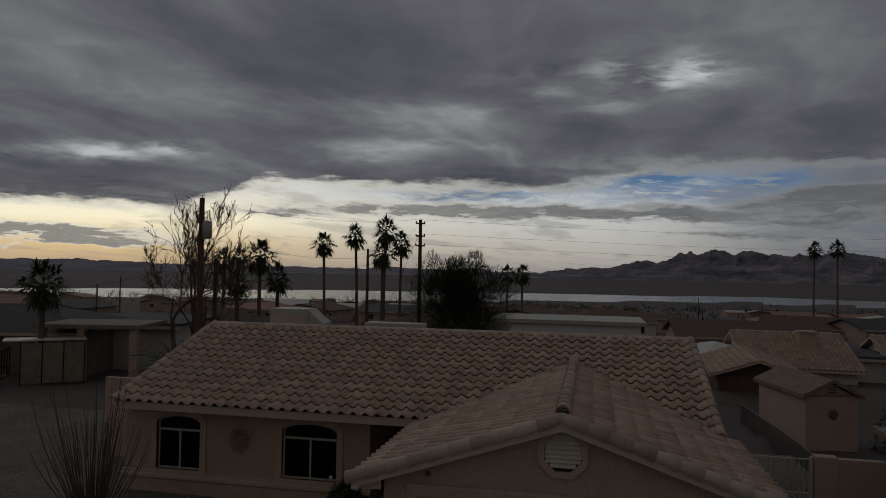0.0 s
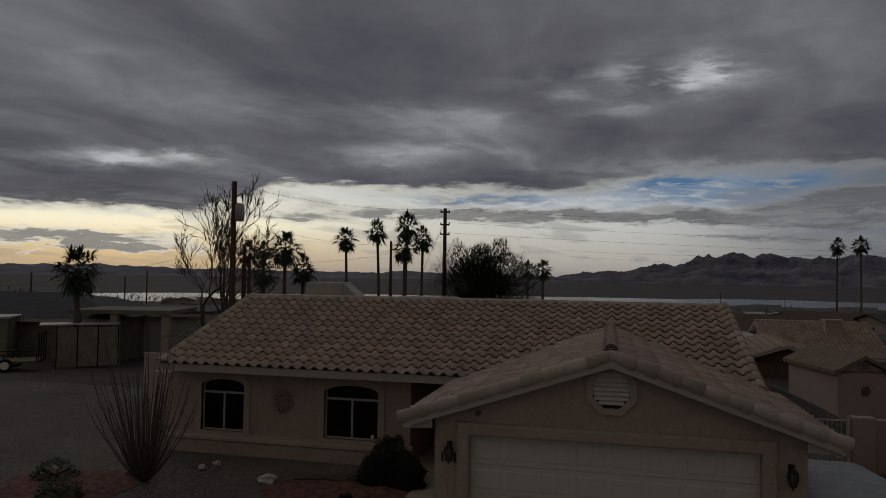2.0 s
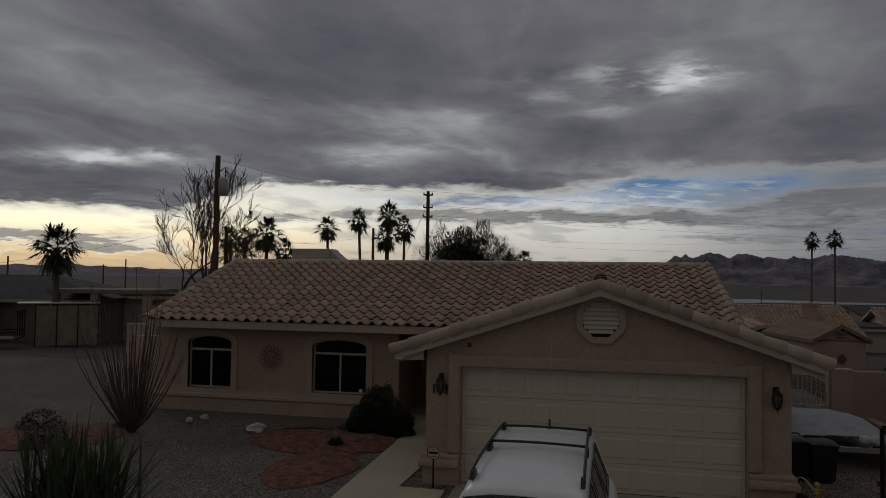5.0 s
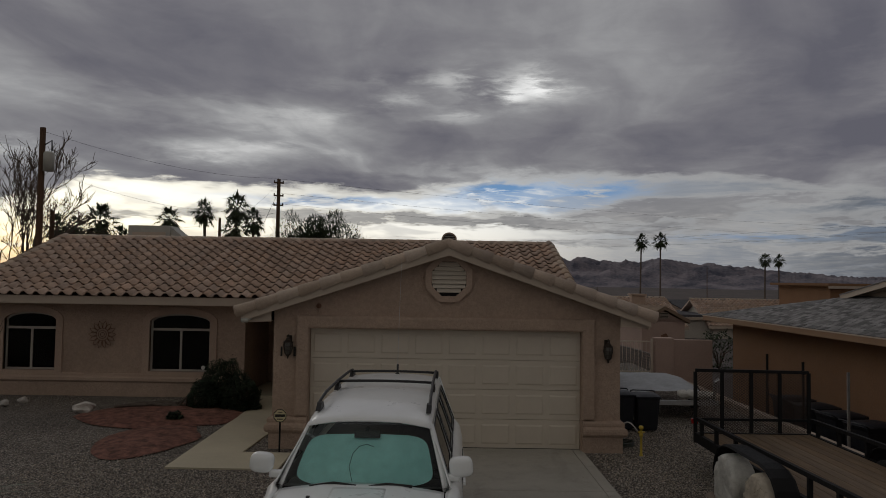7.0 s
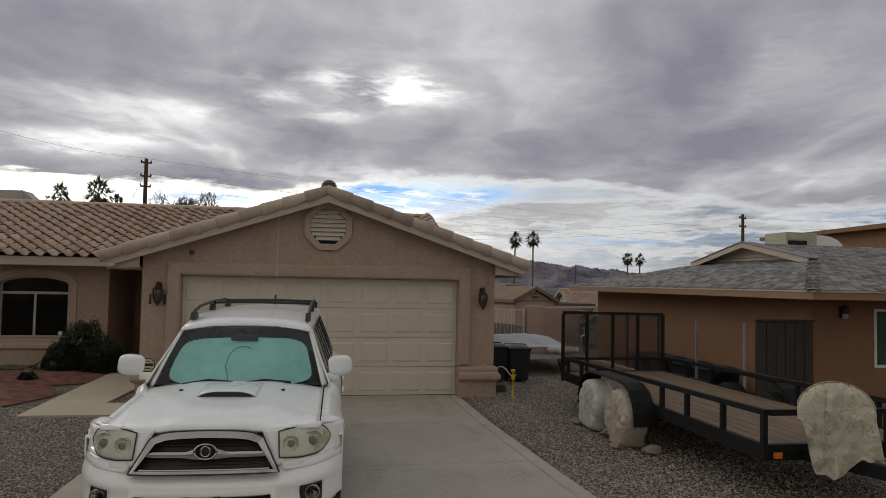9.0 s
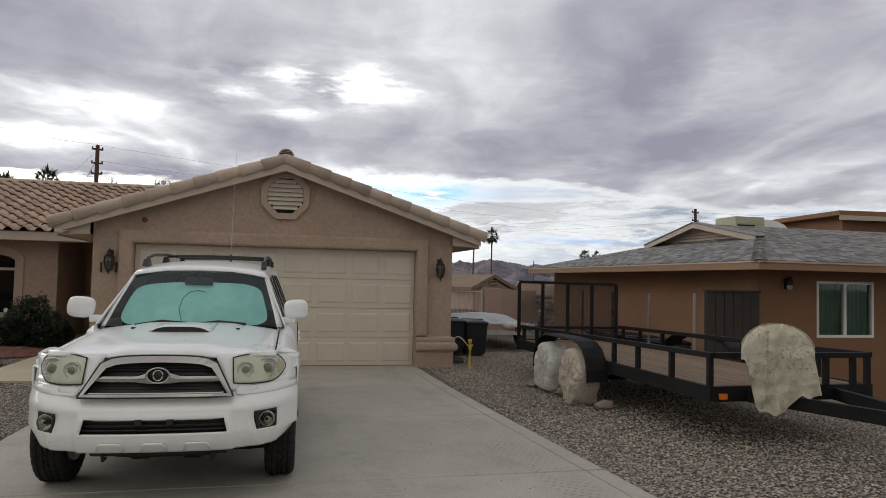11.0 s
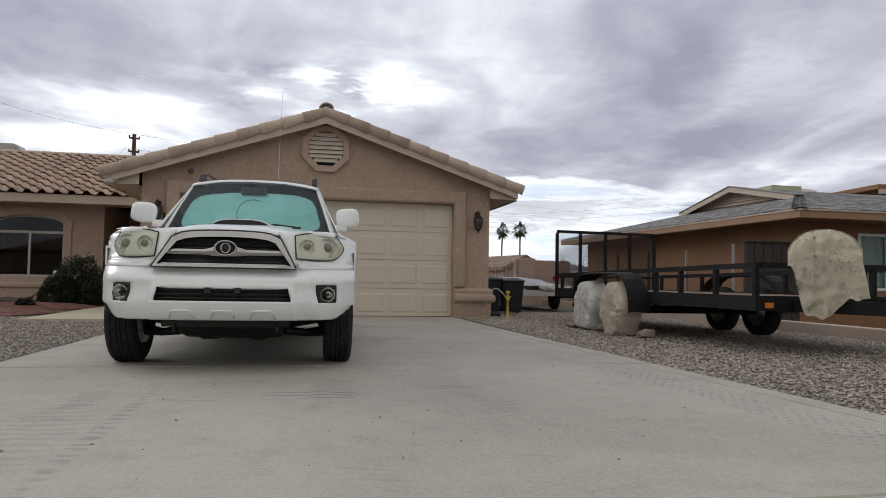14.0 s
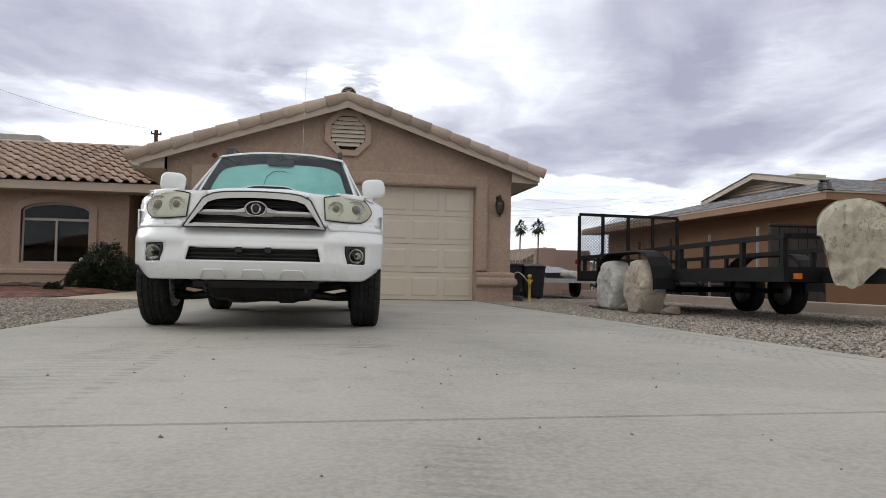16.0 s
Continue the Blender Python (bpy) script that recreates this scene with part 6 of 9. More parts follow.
# roof, windscreen and back
smooth_part("roof", sheet(lambda x, y: (x, y, 1.122 + 0.56 * arched((y - 2.12) / 2.54) + 0.055 * (1 - (abs(x) / 0.61) ** 2.6) - 0.03 * max(0, (2.25 - y) / 0.2) ** 2 - 0.03 * max(0, (y - 4.64) / 0.25) ** 2), steps(-0.605, 0.605, 18), steps(2.04, 4.87, 18)), CAR_WHITE, car, "", 0.012)


def screen(x, s, inset=0.0):
    """The windscreen: x from -1 to 1 across, s from 0 at the bonnet to 1 at the roof."""
    w = 0.760 - 0.170 * s
    return (x * w, 1.50 + 0.50 * s + 0.13 * x * x + inset, 1.105 + 0.515 * s - 0.02 * x * x + 0.02 * math.sin(s * math.pi) - inset * 0.7)


ws = smooth_part("windscreen", sheet(screen, steps(-0.97, 0.97, 16), steps(0.02, 0.985, 10)), CAR_GLASS, car, "windscreen with a foil sunshade behind it")
ws.visible_shadow = False
border = sheet(lambda x, s: screen(x, s, 0.006), [-1.0, -0.968, -0.9, -0.5, 0, 0.5, 0.9, 0.968, 1.0], [0.0, 0.04, 0.1, 0.5, 0.9, 0.965, 1.0], skip=lambda x, s: abs(x) < 0.968 and 0.04 < s < 0.965)
smooth_part("glass_border", border, CAR_BLACK, ws)
for s in (-1, 1):
    smooth_part("windscreen_pillar", sheet(lambda f, q: tuple(Vector(screen(s * (0.985 + 0.08 * f), q, -0.004 + 0.035 * f))), steps(0, 1, 3), steps(0, 1, 8)), CAR_WHITE, car, "", 0.012)


def shade_at(x, s):
    """x and s both from 0 to 1 over a panel with rounded corners and slack folds."""
    q = abs(2 * s - 1)
    half = 0.90 * (1 - q ** 6) ** 0.33
    top = 0.86 - 0.05 * math.exp(-((x - 0.5) / 0.13) ** 2)
    px, ps = (2 * x - 1) * half, 0.075 + (top - 0.075) * s
    fold = 0.020 * noise.noise((px * 2.4, ps * 3.0, 1.0)) + 0.010 * math.sin(px * 9 + ps * 3) * (1 - q)
    return tuple(Vector(screen(px, ps, 0.060)) + Vector((0, 1, -0.4)) * fold)


smooth_part("sunshade", sheet(shade_at, steps(0, 1, 48), steps(0, 1, 28)), SUNSHADE, ws, "teal foil windscreen sunshade")
part("shade_seam", tube([Vector(shade_at(x, s)) + Vector((0, -0.006, 0.004)) for x, s in ((0.42, 0.10), (0.39, 0.35), (0.40, 0.6), (0.44, 0.76), (0.50, 0.82), (0.56, 0.76))], 0.003, 6), SEAM, ws)
part("rear_view_mirror", box(-0.125, 0.125, -0.012, 0.012, -0.036, 0.036, 0.011), CAR_BLACK, ws, at=Matrix.Translation(screen(0, 0.82, 0.03)) @ pose(0, 0, 0, -20, 0, 0))
part("mirror_stem", tube([screen(0, 0.84, 0.02), screen(0, 0.93, 0.01)], 0.018, 8), CAR_BLACK, ws)
smooth_part("dashboard", sheet(lambda x, f: (x, 1.68 + 0.45 * f, 1.05 + 0.03 * math.sin(f * 3)), steps(-0.74, 0.74, 6), steps(0, 1, 4)), CAR_BLACK, car)
# black block added to keep the cabin dark and stop views right through
part("cabin_lining", box(-0.72, 0.72, 2.2, 4.4, 0.5, 1.14), CAR_BLACK, car)
part("cowl", sheet(lambda x, f: (x, 1.545 + 0.14 * f + 0.10 * x * x, 1.122 - 0.02 * x * x - 0.02 * f), steps(-0.80, 0.80, 10), [0, 1]), CAR_BLACK, car)
for x0, x1, z1 in ((-0.62, -0.05, 0.10), (0.0, 0.62, 0.10)):
    part("wiper", tube([Vector(screen(x, s)) + Vector((0, -0.02, 0.012)) for x, s in ((x0, 0.03), ((x0 + x1) / 2, 0.085), (x1, 0.055))], 0.013, 6), CAR_BLACK, car)
for x in (-0.42, 0.42):
    part("washer_jet", box(x - 0.015, x + 0.015, 1.24, 1.27, hood_z(x, 1.25), hood_z(x, 1.25) + 0.012), CAR_BLACK, car)
smooth_part("tailgate", sheet(lambda x, z: (x * (0.80 - 0.19 * max(0, (z - 1.12) / 0.56)), 4.95 - 0.10 * max(0, (z - 1.12) / 0.56) + 0.03 * (1 - x * x), z), steps(-1, 1, 10), [0.5, 0.8, 1.12, 1.3, 1.5, 1.68]), CAR_WHITE, car)
part("rear_bumper", box(-0.86, 0.86, 4.84, 4.98, 0.42, 0.68, 0.05), CAR_WHITE, car)

# underside
part("skid_plate", sheet(lambda x, f: (x, 0.30 + 0.5 * f, 0.33 - 0.07 * f - 0.02 * math.cos(x * 3)), steps(-0.40, 0.40, 8), steps(0, 1, 4)), CAR_BLACK, car, "dark skid plate")
part("underbody", box(-0.42, 0.42, 0.95, 4.5, 0.34, 0.54, 0.03), CAR_BLACK, car)
# a pressed guard under the gearbox, cut away at its corners, with a stiffening rib each side
guard = bmesh.new()
loops = []
for y, z, wide in ((0.42, 0.335, 0.36), (0.52, 0.225, 0.385), (0.70, 0.195, 0.40), (1.5, 0.175, 0.36), (2.4, 0.20, 0.30), (2.7, 0.33, 0.26)):
    half = [(0.0, z + 0.004), (wide * 0.30, z + 0.004), (wide * 0.34, z - 0.008), (wide * 0.60, z - 0.008), (wide * 0.66, z + 0.006), (wide * 0.90, z + 0.012), (wide, z + 0.035), (wide + 0.02, max(0.30, z + 0.06)), (wide + 0.03, 0.37)]
    loops.append([guard.verts.new((x, y, zz)) for x, zz in [(-a, b) for a, b in half[:0:-1]] + half])
for la, lb in zip(loops, loops[1:]):
    for k in range(len(la) - 1):
        guard.faces.new((la[k], la[k + 1], lb[k + 1], lb[k]))
guard.faces.new(loops[0])
part("gearbox_guard", guard, CAR_BLACK, car)
part("fuel_tank", box(-0.42, 0.1, 2.7, 3.3, 0.26, 0.38, 0.04), CAR_BLACK, car)
part("spare_carrier", lathe([(0.0, 0.0), (0.34, 0.01), (0.36, 0.08), (0.34, 0.16), (0.0, 0.17)], 20), CAR_BLACK, car, at=pose(0, 4.25, 0.24), smooth=True)
part("front_axle", tube([(-0.72, 0.86, 0.36), (-0.3, 0.84, 0.29), (0.3, 0.84, 0.29), (0.72, 0.86, 0.36)], 0.04, 8), CAR_BLACK, car)
part("rear_axle", tube([(-0.72, 3.65, 0.375), (0.72, 3.65, 0.375)], 0.045, 8), CAR_BLACK, car)
part("differential", lathe([(0.0, -0.13), (0.10, -0.10), (0.14, 0.0), (0.10, 0.10), (0.0, 0.13)], 16, "x"), CAR_BLACK, car, at=pose(0.12, 3.65, 0.36), smooth=True)
for s in (-1, 1):
    part("control_arm", tube([(s * 0.34, 0.74, 0.275), (s * 0.44, 0.76, 0.25), (s * 0.56, 0.80, 0.235), (s * 0.70, 0.84, 0.25)], [0.05, 0.036, 0.032, 0.045], 10), CAR_BLACK, car, smooth=True)
    part("tie_rod", tube([(s * 0.30, 0.98, 0.31), (s * 0.48, 0.98, 0.315), (s * 0.50, 0.98, 0.315), (s * 0.68, 0.96, 0.31)], [0.028, 0.028, 0.013, 0.013], 8), CAR_BLACK, car, smooth=True)
    part("wheel_carrier", lathe([(0.0, -0.05), (0.09, -0.05), (0.12, 0.005), (0.222, 0.012), (0.226, 0.03), (0.0, 0.05)], 24, "x"), CAR_BLACK, car, at=pose(s * 0.70, AXLES[0], 0.384) @ Matrix.Diagonal((s, 1, 1, 1)))
    part("tow_hook", tube([(s * 0.36, 0.28, 0.34), (s * 0.36, 0.19, 0.32), (s * 0.36, 0.20, 0.29), (s * 0.36, 0.27, 0.29)], 0.012, 6), CAR_BLACK, car)


def tyre_mesh(r=0.388, w=0.245, rim=0.235, name="tyre"):
    """A tyre about x: five ribs with grooves between, cut across into staggered blocks."""
    bm = bmesh.new()
    n = 132
    h = w / 2
    g = r * 0.029
    prof = [(rim, -h * 0.78, 9), (rim + 0.03, -h * 0.98, 9), ((rim + r) / 2, -h * 1.06, 9), (r - 0.05, -h * 1.03, 9), (r - 0.022, -h * 0.96, 0), (r - 0.004, -h * 0.80, 0),
            (r, -h * 0.60, 0), (r - g, -h * 0.57, 9), (r - g, -h * 0.49, 9), (r, -h * 0.46, 1), (r, -h * 0.20, 1), (r - g, -h * 0.17, 9), (r - g, -h * 0.11, 9), (r, -h * 0.08, 2)]
    prof = prof + [(a, -b, q) for a, b, q in prof[::-1]]
    rings = []
    for k in range(n):
        rr = []
        for rad, x, rib in prof:
            # each rib is cut at its own phase; the cuts lean a little
            if rib < 9 and (k + rib * 1 + (2 if x > 0 else 0)) % 4 == 0:
                rad -= g * (0.9 if rib == 0 else 0.75)
            a = 2 * math.pi * (k + 0.9 * x / h) / n
            rr.append(bm.verts.new((x, rad * math.cos(a), rad * math.sin(a))))
        rings.append(rr)
    for k in range(n):
        a, b = rings[k], rings[(k + 1) % n]
        for j in range(len(prof) - 1):
            bm.faces.new((a[j], b[j], b[j + 1], a[j + 1]))
    bmesh.ops.recalc_face_normals(bm, faces=bm.faces)
    return mesh_from(name, bm, RUBBER)


TYRE_ME = tyre_mesh(0.388, 0.218)
RIM_ME = mesh_from("rim", lathe([(0.236, -0.11), (0.238, 0.10), (0.22, 0.112), (0.205, 0.09), (0.19, 0.07), (0.07, 0.085), (0.04, 0.095), (0, 0.096)], 30, "x"), ALLOY, True)
for a in AXLES:
    for s in (-1, 1):
        wheel = part("wheel", TYRE_ME, None, car, at=pose(s * 0.812, a, 0.384, 0, 0, 0 if s > 0 else 180))
        part("rim", RIM_ME, None, wheel, "alloy rim", at=pose(0, 0, 0))
part("antenna_base", lathe([(0.045, 0.0), (0.04, 0.03), (0.015, 0.05), (0.014, 0.16), (0.0, 0.165)], 14), CAR_BLACK, car, at=pose(0.04, 4.66, 1.70), smooth=True)
part("whip_antenna", tube([(0.04, 4.66, 1.86), (0.05, 4.66, 2.5), (0.07, 4.66, 3.25)], [0.004, 0.003, 0.002], 5), STEEL, car, "long thin whip antenna")
# ---------------------------------------------------------------- tandem-axle utility trailer
def beam(a, b, w, h, bm=None):
    """A rectangular bar from a to b, w wide and h high."""
    bm = bm or bmesh.new()
    a, b = Vector(a), Vector(b)
    d = (b - a).normalized()
    side = d.cross(Vector((0, 0, 1)))
    side = side.normalized() if side.length > 0.01 else Vector((1, 0, 0))
    up = side.cross(d)
    vs = []
    for p in (a, b):
        for sx, sz in ((-1, -1), (1, -1), (1, 1), (-1, 1)):
            vs.append(bm.verts.new(p + side * sx * w / 2 + up * sz * h / 2))
    for f in ((3, 2, 1, 0), (4, 5, 6, 7), (0, 1, 5, 4), (1, 2, 6, 5), (2, 3, 7, 6), (3, 0, 4, 7)):
        bm.faces.new([vs[i] for i in f])
    bmesh.ops.recalc_face_normals(bm, faces=bm.faces)
    return bm


TX0, TX1, TY0, TY1 = 4.11, 5.98, -6.66, -1.05
trailer = thing("utility_trailer", pose(5.12, -3.8, 0), "black steel tandem-axle utility trailer with wooden deck", "trailer")


def tp(name, bm, mat, parent=None, label="", smooth=False):
    """A part given in world metres."""
    bmesh.ops.translate(bm, vec=(-5.12, 3.8, 0), verts=bm.verts)
    return part(name, bm, mat, parent or trailer, label, smooth=smooth)


for x in (TX0, TX1):
    tp("side_rail", beam((x, TY0, 0.52), (x, TY1, 0.52), 0.06, 0.15), BLACK_METAL)
    tp("top_rail", beam((x, TY0, 0.90), (x, TY1 - 0.05, 0.82), 0.055, 0.055), BLACK_METAL)
    for y in (-6.62, -5.93, -5.2, -4.6, -2.6, -1.9, -1.3):
        zt = 0.90 + (y - TY0) / (TY1 - TY0) * -0.08 - 0.028
        tp("post", beam((x, y, 0.595), (x, y, zt), 0.05, 0.05), BLACK_METAL)
tp("front_rail", beam((TX0 + 0.031, TY0, 0.90), (TX1 - 0.031, TY0, 0.90), 0.055, 0.055), BLACK_METAL)
for x in (4.70, 5.43, 5.76):
    tp("post", beam((x, TY0, 0.595), (x, TY0, 0.872), 0.05, 0.05), BLACK_METAL)
tp("front_beam", beam((TX0 + 0.031, TY0 + 0.03, 0.52), (TX1 - 0.031, TY0 + 0.03, 0.52), 0.06, 0.15), BLACK_METAL)
tp("rear_beam", beam((TX0 + 0.031, TY1 - 0.03, 0.52), (TX1 - 0.031, TY1 - 0.03, 0.52), 0.06, 0.15), BLACK_METAL)
for y in (-5.6, -4.5, -3.4, -2.3):
    tp("cross_member", beam((TX0 + 0.031, y, 0.50), (TX1 - 0.031, y, 0.50), 0.05, 0.09), BLACK_METAL)
n = 11
pw = (TX1 - TX0 - 0.07) / n
for k in range(n):
    x = TX0 + 0.035 + k * pw
    tp("deck_plank", box(x + 0.004, x + pw - 0.004, TY0 + 0.061, TY1 - 0.061, 0.548, 0.585, 0.004), DECK)
RUSTY_DARK = material("rusty_mesh", (0.055, 0.035, 0.026), 0.8, 0.3, 5)
# loading gate with expanded mesh
gate = tp("loading_gate", beam((TX0, TY1 + 0.03, 1.60), (TX1, TY1 + 0.03, 1.585), 0.04, 0.05), BLACK_METAL, label="upright steel mesh loading gate")
for x in (TX0, 4.55, 5.03, 5.50, TX1):
    tp("gate_bar", beam((x, TY1 + 0.03, 0.42), (x, TY1 + 0.03, 1.575), 0.05, 0.04), BLACK_METAL, gate)
for z in (0.44, 0.80):
    tp("gate_bar", beam((TX0 + 0.026, TY1 + 0.028, z), (TX1 - 0.026, TY1 + 0.028, z), 0.035, 0.04), BLACK_METAL, gate)
# mesh: crossed thin strands
mb = bmesh.new()
gx0, gx1, gz0, gz1 = TX0 + 0.02, TX1 - 0.02, 0.45, 1.58
strand = 0.0048
for sgn in (-1, 1):
    k = -30.0
    while k < 60.0:
        # strands run at a flat diagonal, clipped to the gate
        x0 = gx0 + k * 0.058
        pts = []
        slope = 0.45 * sgn
        za, zb = (gz0, gz1)
        xa, xb = x0, x0 + (zb - za) / abs(slope)
        if sgn < 0:
            za, zb = gz1, gz0
        ta = max(0.0, (gx0 - xa) / (xb - xa))
        tb = min(1.0, (gx1 - xa) / (xb - xa))
        if tb > ta:
            p = Vector((xa + (xb - xa) * ta, TY1 + 0.055, za + (zb - za) * ta))
            q = Vector((xa + (xb - xa) * tb, TY1 + 0.055, za + (zb - za) * tb))
            tube([p, q], strand, 3, mb, close=False)
        k += 1.0
tagged(tp("wire_mesh", mb, RUSTY_DARK, gate, "expanded steel mesh"), kind="stuff")
# wheels, with a cloth on each near one
AX = (-3.06, -4.0)
T_TYRE = tyre_mesh(0.335, 0.21, 0.20, "trailer_tyre")
T_RIM = mesh_from("trailer_rim", lathe([(0.202, -0.09), (0.204, 0.09), (0.185, 0.10), (0.17, 0.06), (0.08, 0.05), (0.06, 0.09), (0, 0.095)], 24, "x"), STEEL, True)
for ay in AX:
    tp("axle", tube([(4.0, ay, 0.33), (6.03, ay, 0.33)], 0.035, 8), BLACK_METAL)
    for x, turn_ in ((3.93, 180), (6.04, 0)):
        w = part("wheel", T_TYRE, None, trailer, at=pose(x - 5.12, ay + 3.8, 0.335, 0, 0, turn_))
        part("rim", T_RIM, None, w, "bare steel rim")
for s, x in ((-1, 3.94), (1, 6.10)):
    def fender(u, v):
        # flat-topped arch over both wheels
        y0, y1 = AX[1] - 0.46, AX[0] + 0.46
        pts = [(y0 - 0.03, 0.33), (y0 - 0.02, 0.48), (y0 + 0.04, 0.63), (y0 + 0.15, 0.755), (y0 + 0.30, 0.825), (y0 + 0.48, 0.85), (y1 - 0.48, 0.85), (y1 - 0.30, 0.825), (y1 - 0.15, 0.755), (y1 - 0.04, 0.63), (y1 + 0.02, 0.48), (y1 + 0.03, 0.33)]
        f = u * (len(pts) - 1)
        i = min(int(f), len(pts) - 2)
        a, b = pts[i], pts[i + 1]
        lip = 0.02 if v in (0, 1) else 0.0
        return (x + (v - 0.5) * 0.30, a[0] + (b[0] - a[0]) * (f - i), a[1] + (b[1] - a[1]) * (f - i) - lip)

    fb = sheet(fender, steps(0, 1, 44), [0, 0.1, 0.9, 1])
    bmesh.ops.recalc_face_normals(fb, faces=fb.faces)
    bmesh.ops.solidify(fb, geom=fb.faces[:], thickness=0.012)
    tp("fender", fb, BLACK_METAL, label="rounded black steel fender")
tp("marker_lamp", box(4.16, 4.245, -6.712, -6.69, 0.475, 0.53, 0.004), AMBER, label="amber side marker lamp")
tp("tail_lamp", box(4.06, 4.16, -1.0, -0.95, 0.72, 0.80, 0.006), RED_LENS, label="red tail lamp")
for x in (TX0 + 0.42, TX1 - 0.42):
    tp("tongue_bar", beam((x, TY0 - 0.001, 0.50), (5.12 + (x - 5.12) * 0.06, -8.35, 0.50), 0.07, 0.12), BLACK_METAL)
tp("coupler", box(5.04, 5.20, -8.62, -8.30, 0.46, 0.56, 0.02), STEEL, label="steel ball coupler")
tp("jack", tube([(5.12, -8.15, 0.06), (5.12, -8.15, 0.95)], 0.03, 10), STEEL)
part("jack_wheel", lathe([(0.02, -0.03), (0.08, -0.03), (0.08, 0.03), (0.02, 0.03)], 16, "x"), RUBBER, trailer, at=pose(0, -4.35, 0.085))


def draped_cover(name, centre, axis_turn, r, thick, mat, label, seed, hem=(), slack=1.0):
    """A cloth over a wheel: a flat drum with folds and creases; hem gives (direction, width, length) of hanging ends."""
    n = 110
    prof = [(f, -thick * (0.62 - 0.10 * f ** 6)) for f in steps(0.0, 0.92, 16)] + [(0.97, -thick * 0.42), (1.0, -thick * 0.28), (1.02, 0.0), (1.02, thick * 0.3), (0.97, thick * 0.46)]
    bm = bmesh.new()
    rings = []
    for f, d in prof:
        row = []
        for k in range(n):
            a = 2 * math.pi * k / n
            c, s = math.cos(a), math.sin(a)
            reach = 1.0
            for deg, width, more in hem:
                gap_ = (math.degrees(a) - deg + 180) % 360 - 180
                reach += more * math.exp(-(gap_ / width) ** 2)
            k2 = f * (1 + (reach - 1) * f ** 1.5)
            x, z = r * k2 * c, r * k2 * s
            q = Vector((x / 0.36, z / 0.36, seed))
            long_ = Vector((q.x * 3.4, q.y * 1.3, q.z))
            crease = abs(noise.noise(long_)) * 0.045 + abs(noise.noise(q * 4.2 + Vector((3, 1, 0)))) * 0.030 + abs(noise.noise(q * 9.0 + Vector((7, 2, 0)))) * 0.016
            sag = noise.noise((c * 1.8 + seed, s * 1.8, 2.0)) * 0.03 * f
            push = (sag + crease * (0.4 + 0.6 * f)) * slack
            tuck = 0.10 * (reach - 1) * f ** 3
            row.append(bm.verts.new((x * (1 + push * 0.6), d - push + tuck, z * (1 + push * 0.5))))
        rings.append(row)
    for a, b in zip(rings, rings[1:]):
        for k in range(n):
            bm.faces.new((a[k], a[(k + 1) % n], b[(k + 1) % n], b[k]))
    bmesh.ops.remove_doubles(bm, verts=bm.verts, dist=1e-5)
    bmesh.ops.recalc_face_normals(bm, faces=bm.faces)
    for v in bm.verts:
        if v.co.z + centre[2] < 0.012:
            v.co.y *= 1.0 + 0.5 * min(1.0, (0.012 - v.co.z - centre[2]) * 10)
            v.co.z = 0.012 - centre[2] + 0.004 * noise.noise(v.co * 20)
    t = thing(name, Matrix.Translation(centre) @ pose(0, 0, 0, 0, 0, axis_turn), label, "tyre cover")
    part("cloth", bm, mat, t, smooth=True)
    part("seam", tube([(r * 0.98 * math.sin(a) * 0.16, -thick * (0.62 - 0.10 * math.cos(a) ** 6) - 0.004, r * math.cos(a) * 0.94) for a in steps(0.05, 1.5, 10)], 0.004, 5), mat, t)
    return t


draped_cover("wheel_cover", (3.93, AX[1], 0.36), -90, 0.350, 0.29, CANVAS_GREY, "crumpled grey-tan canvas cover on a trailer wheel", 2.0, ((-70, 20, 0.24), (-118, 16, 0.14)), 1.25)
draped_cover("wheel_cover", (3.93, AX[0], 0.37), -90, 0.345, 0.29, CANVAS_PALE, "pale crumpled canvas cover on a trailer wheel", 7.0, ((-128, 16, 0.30), (-60, 18, 0.16)), 1.15)


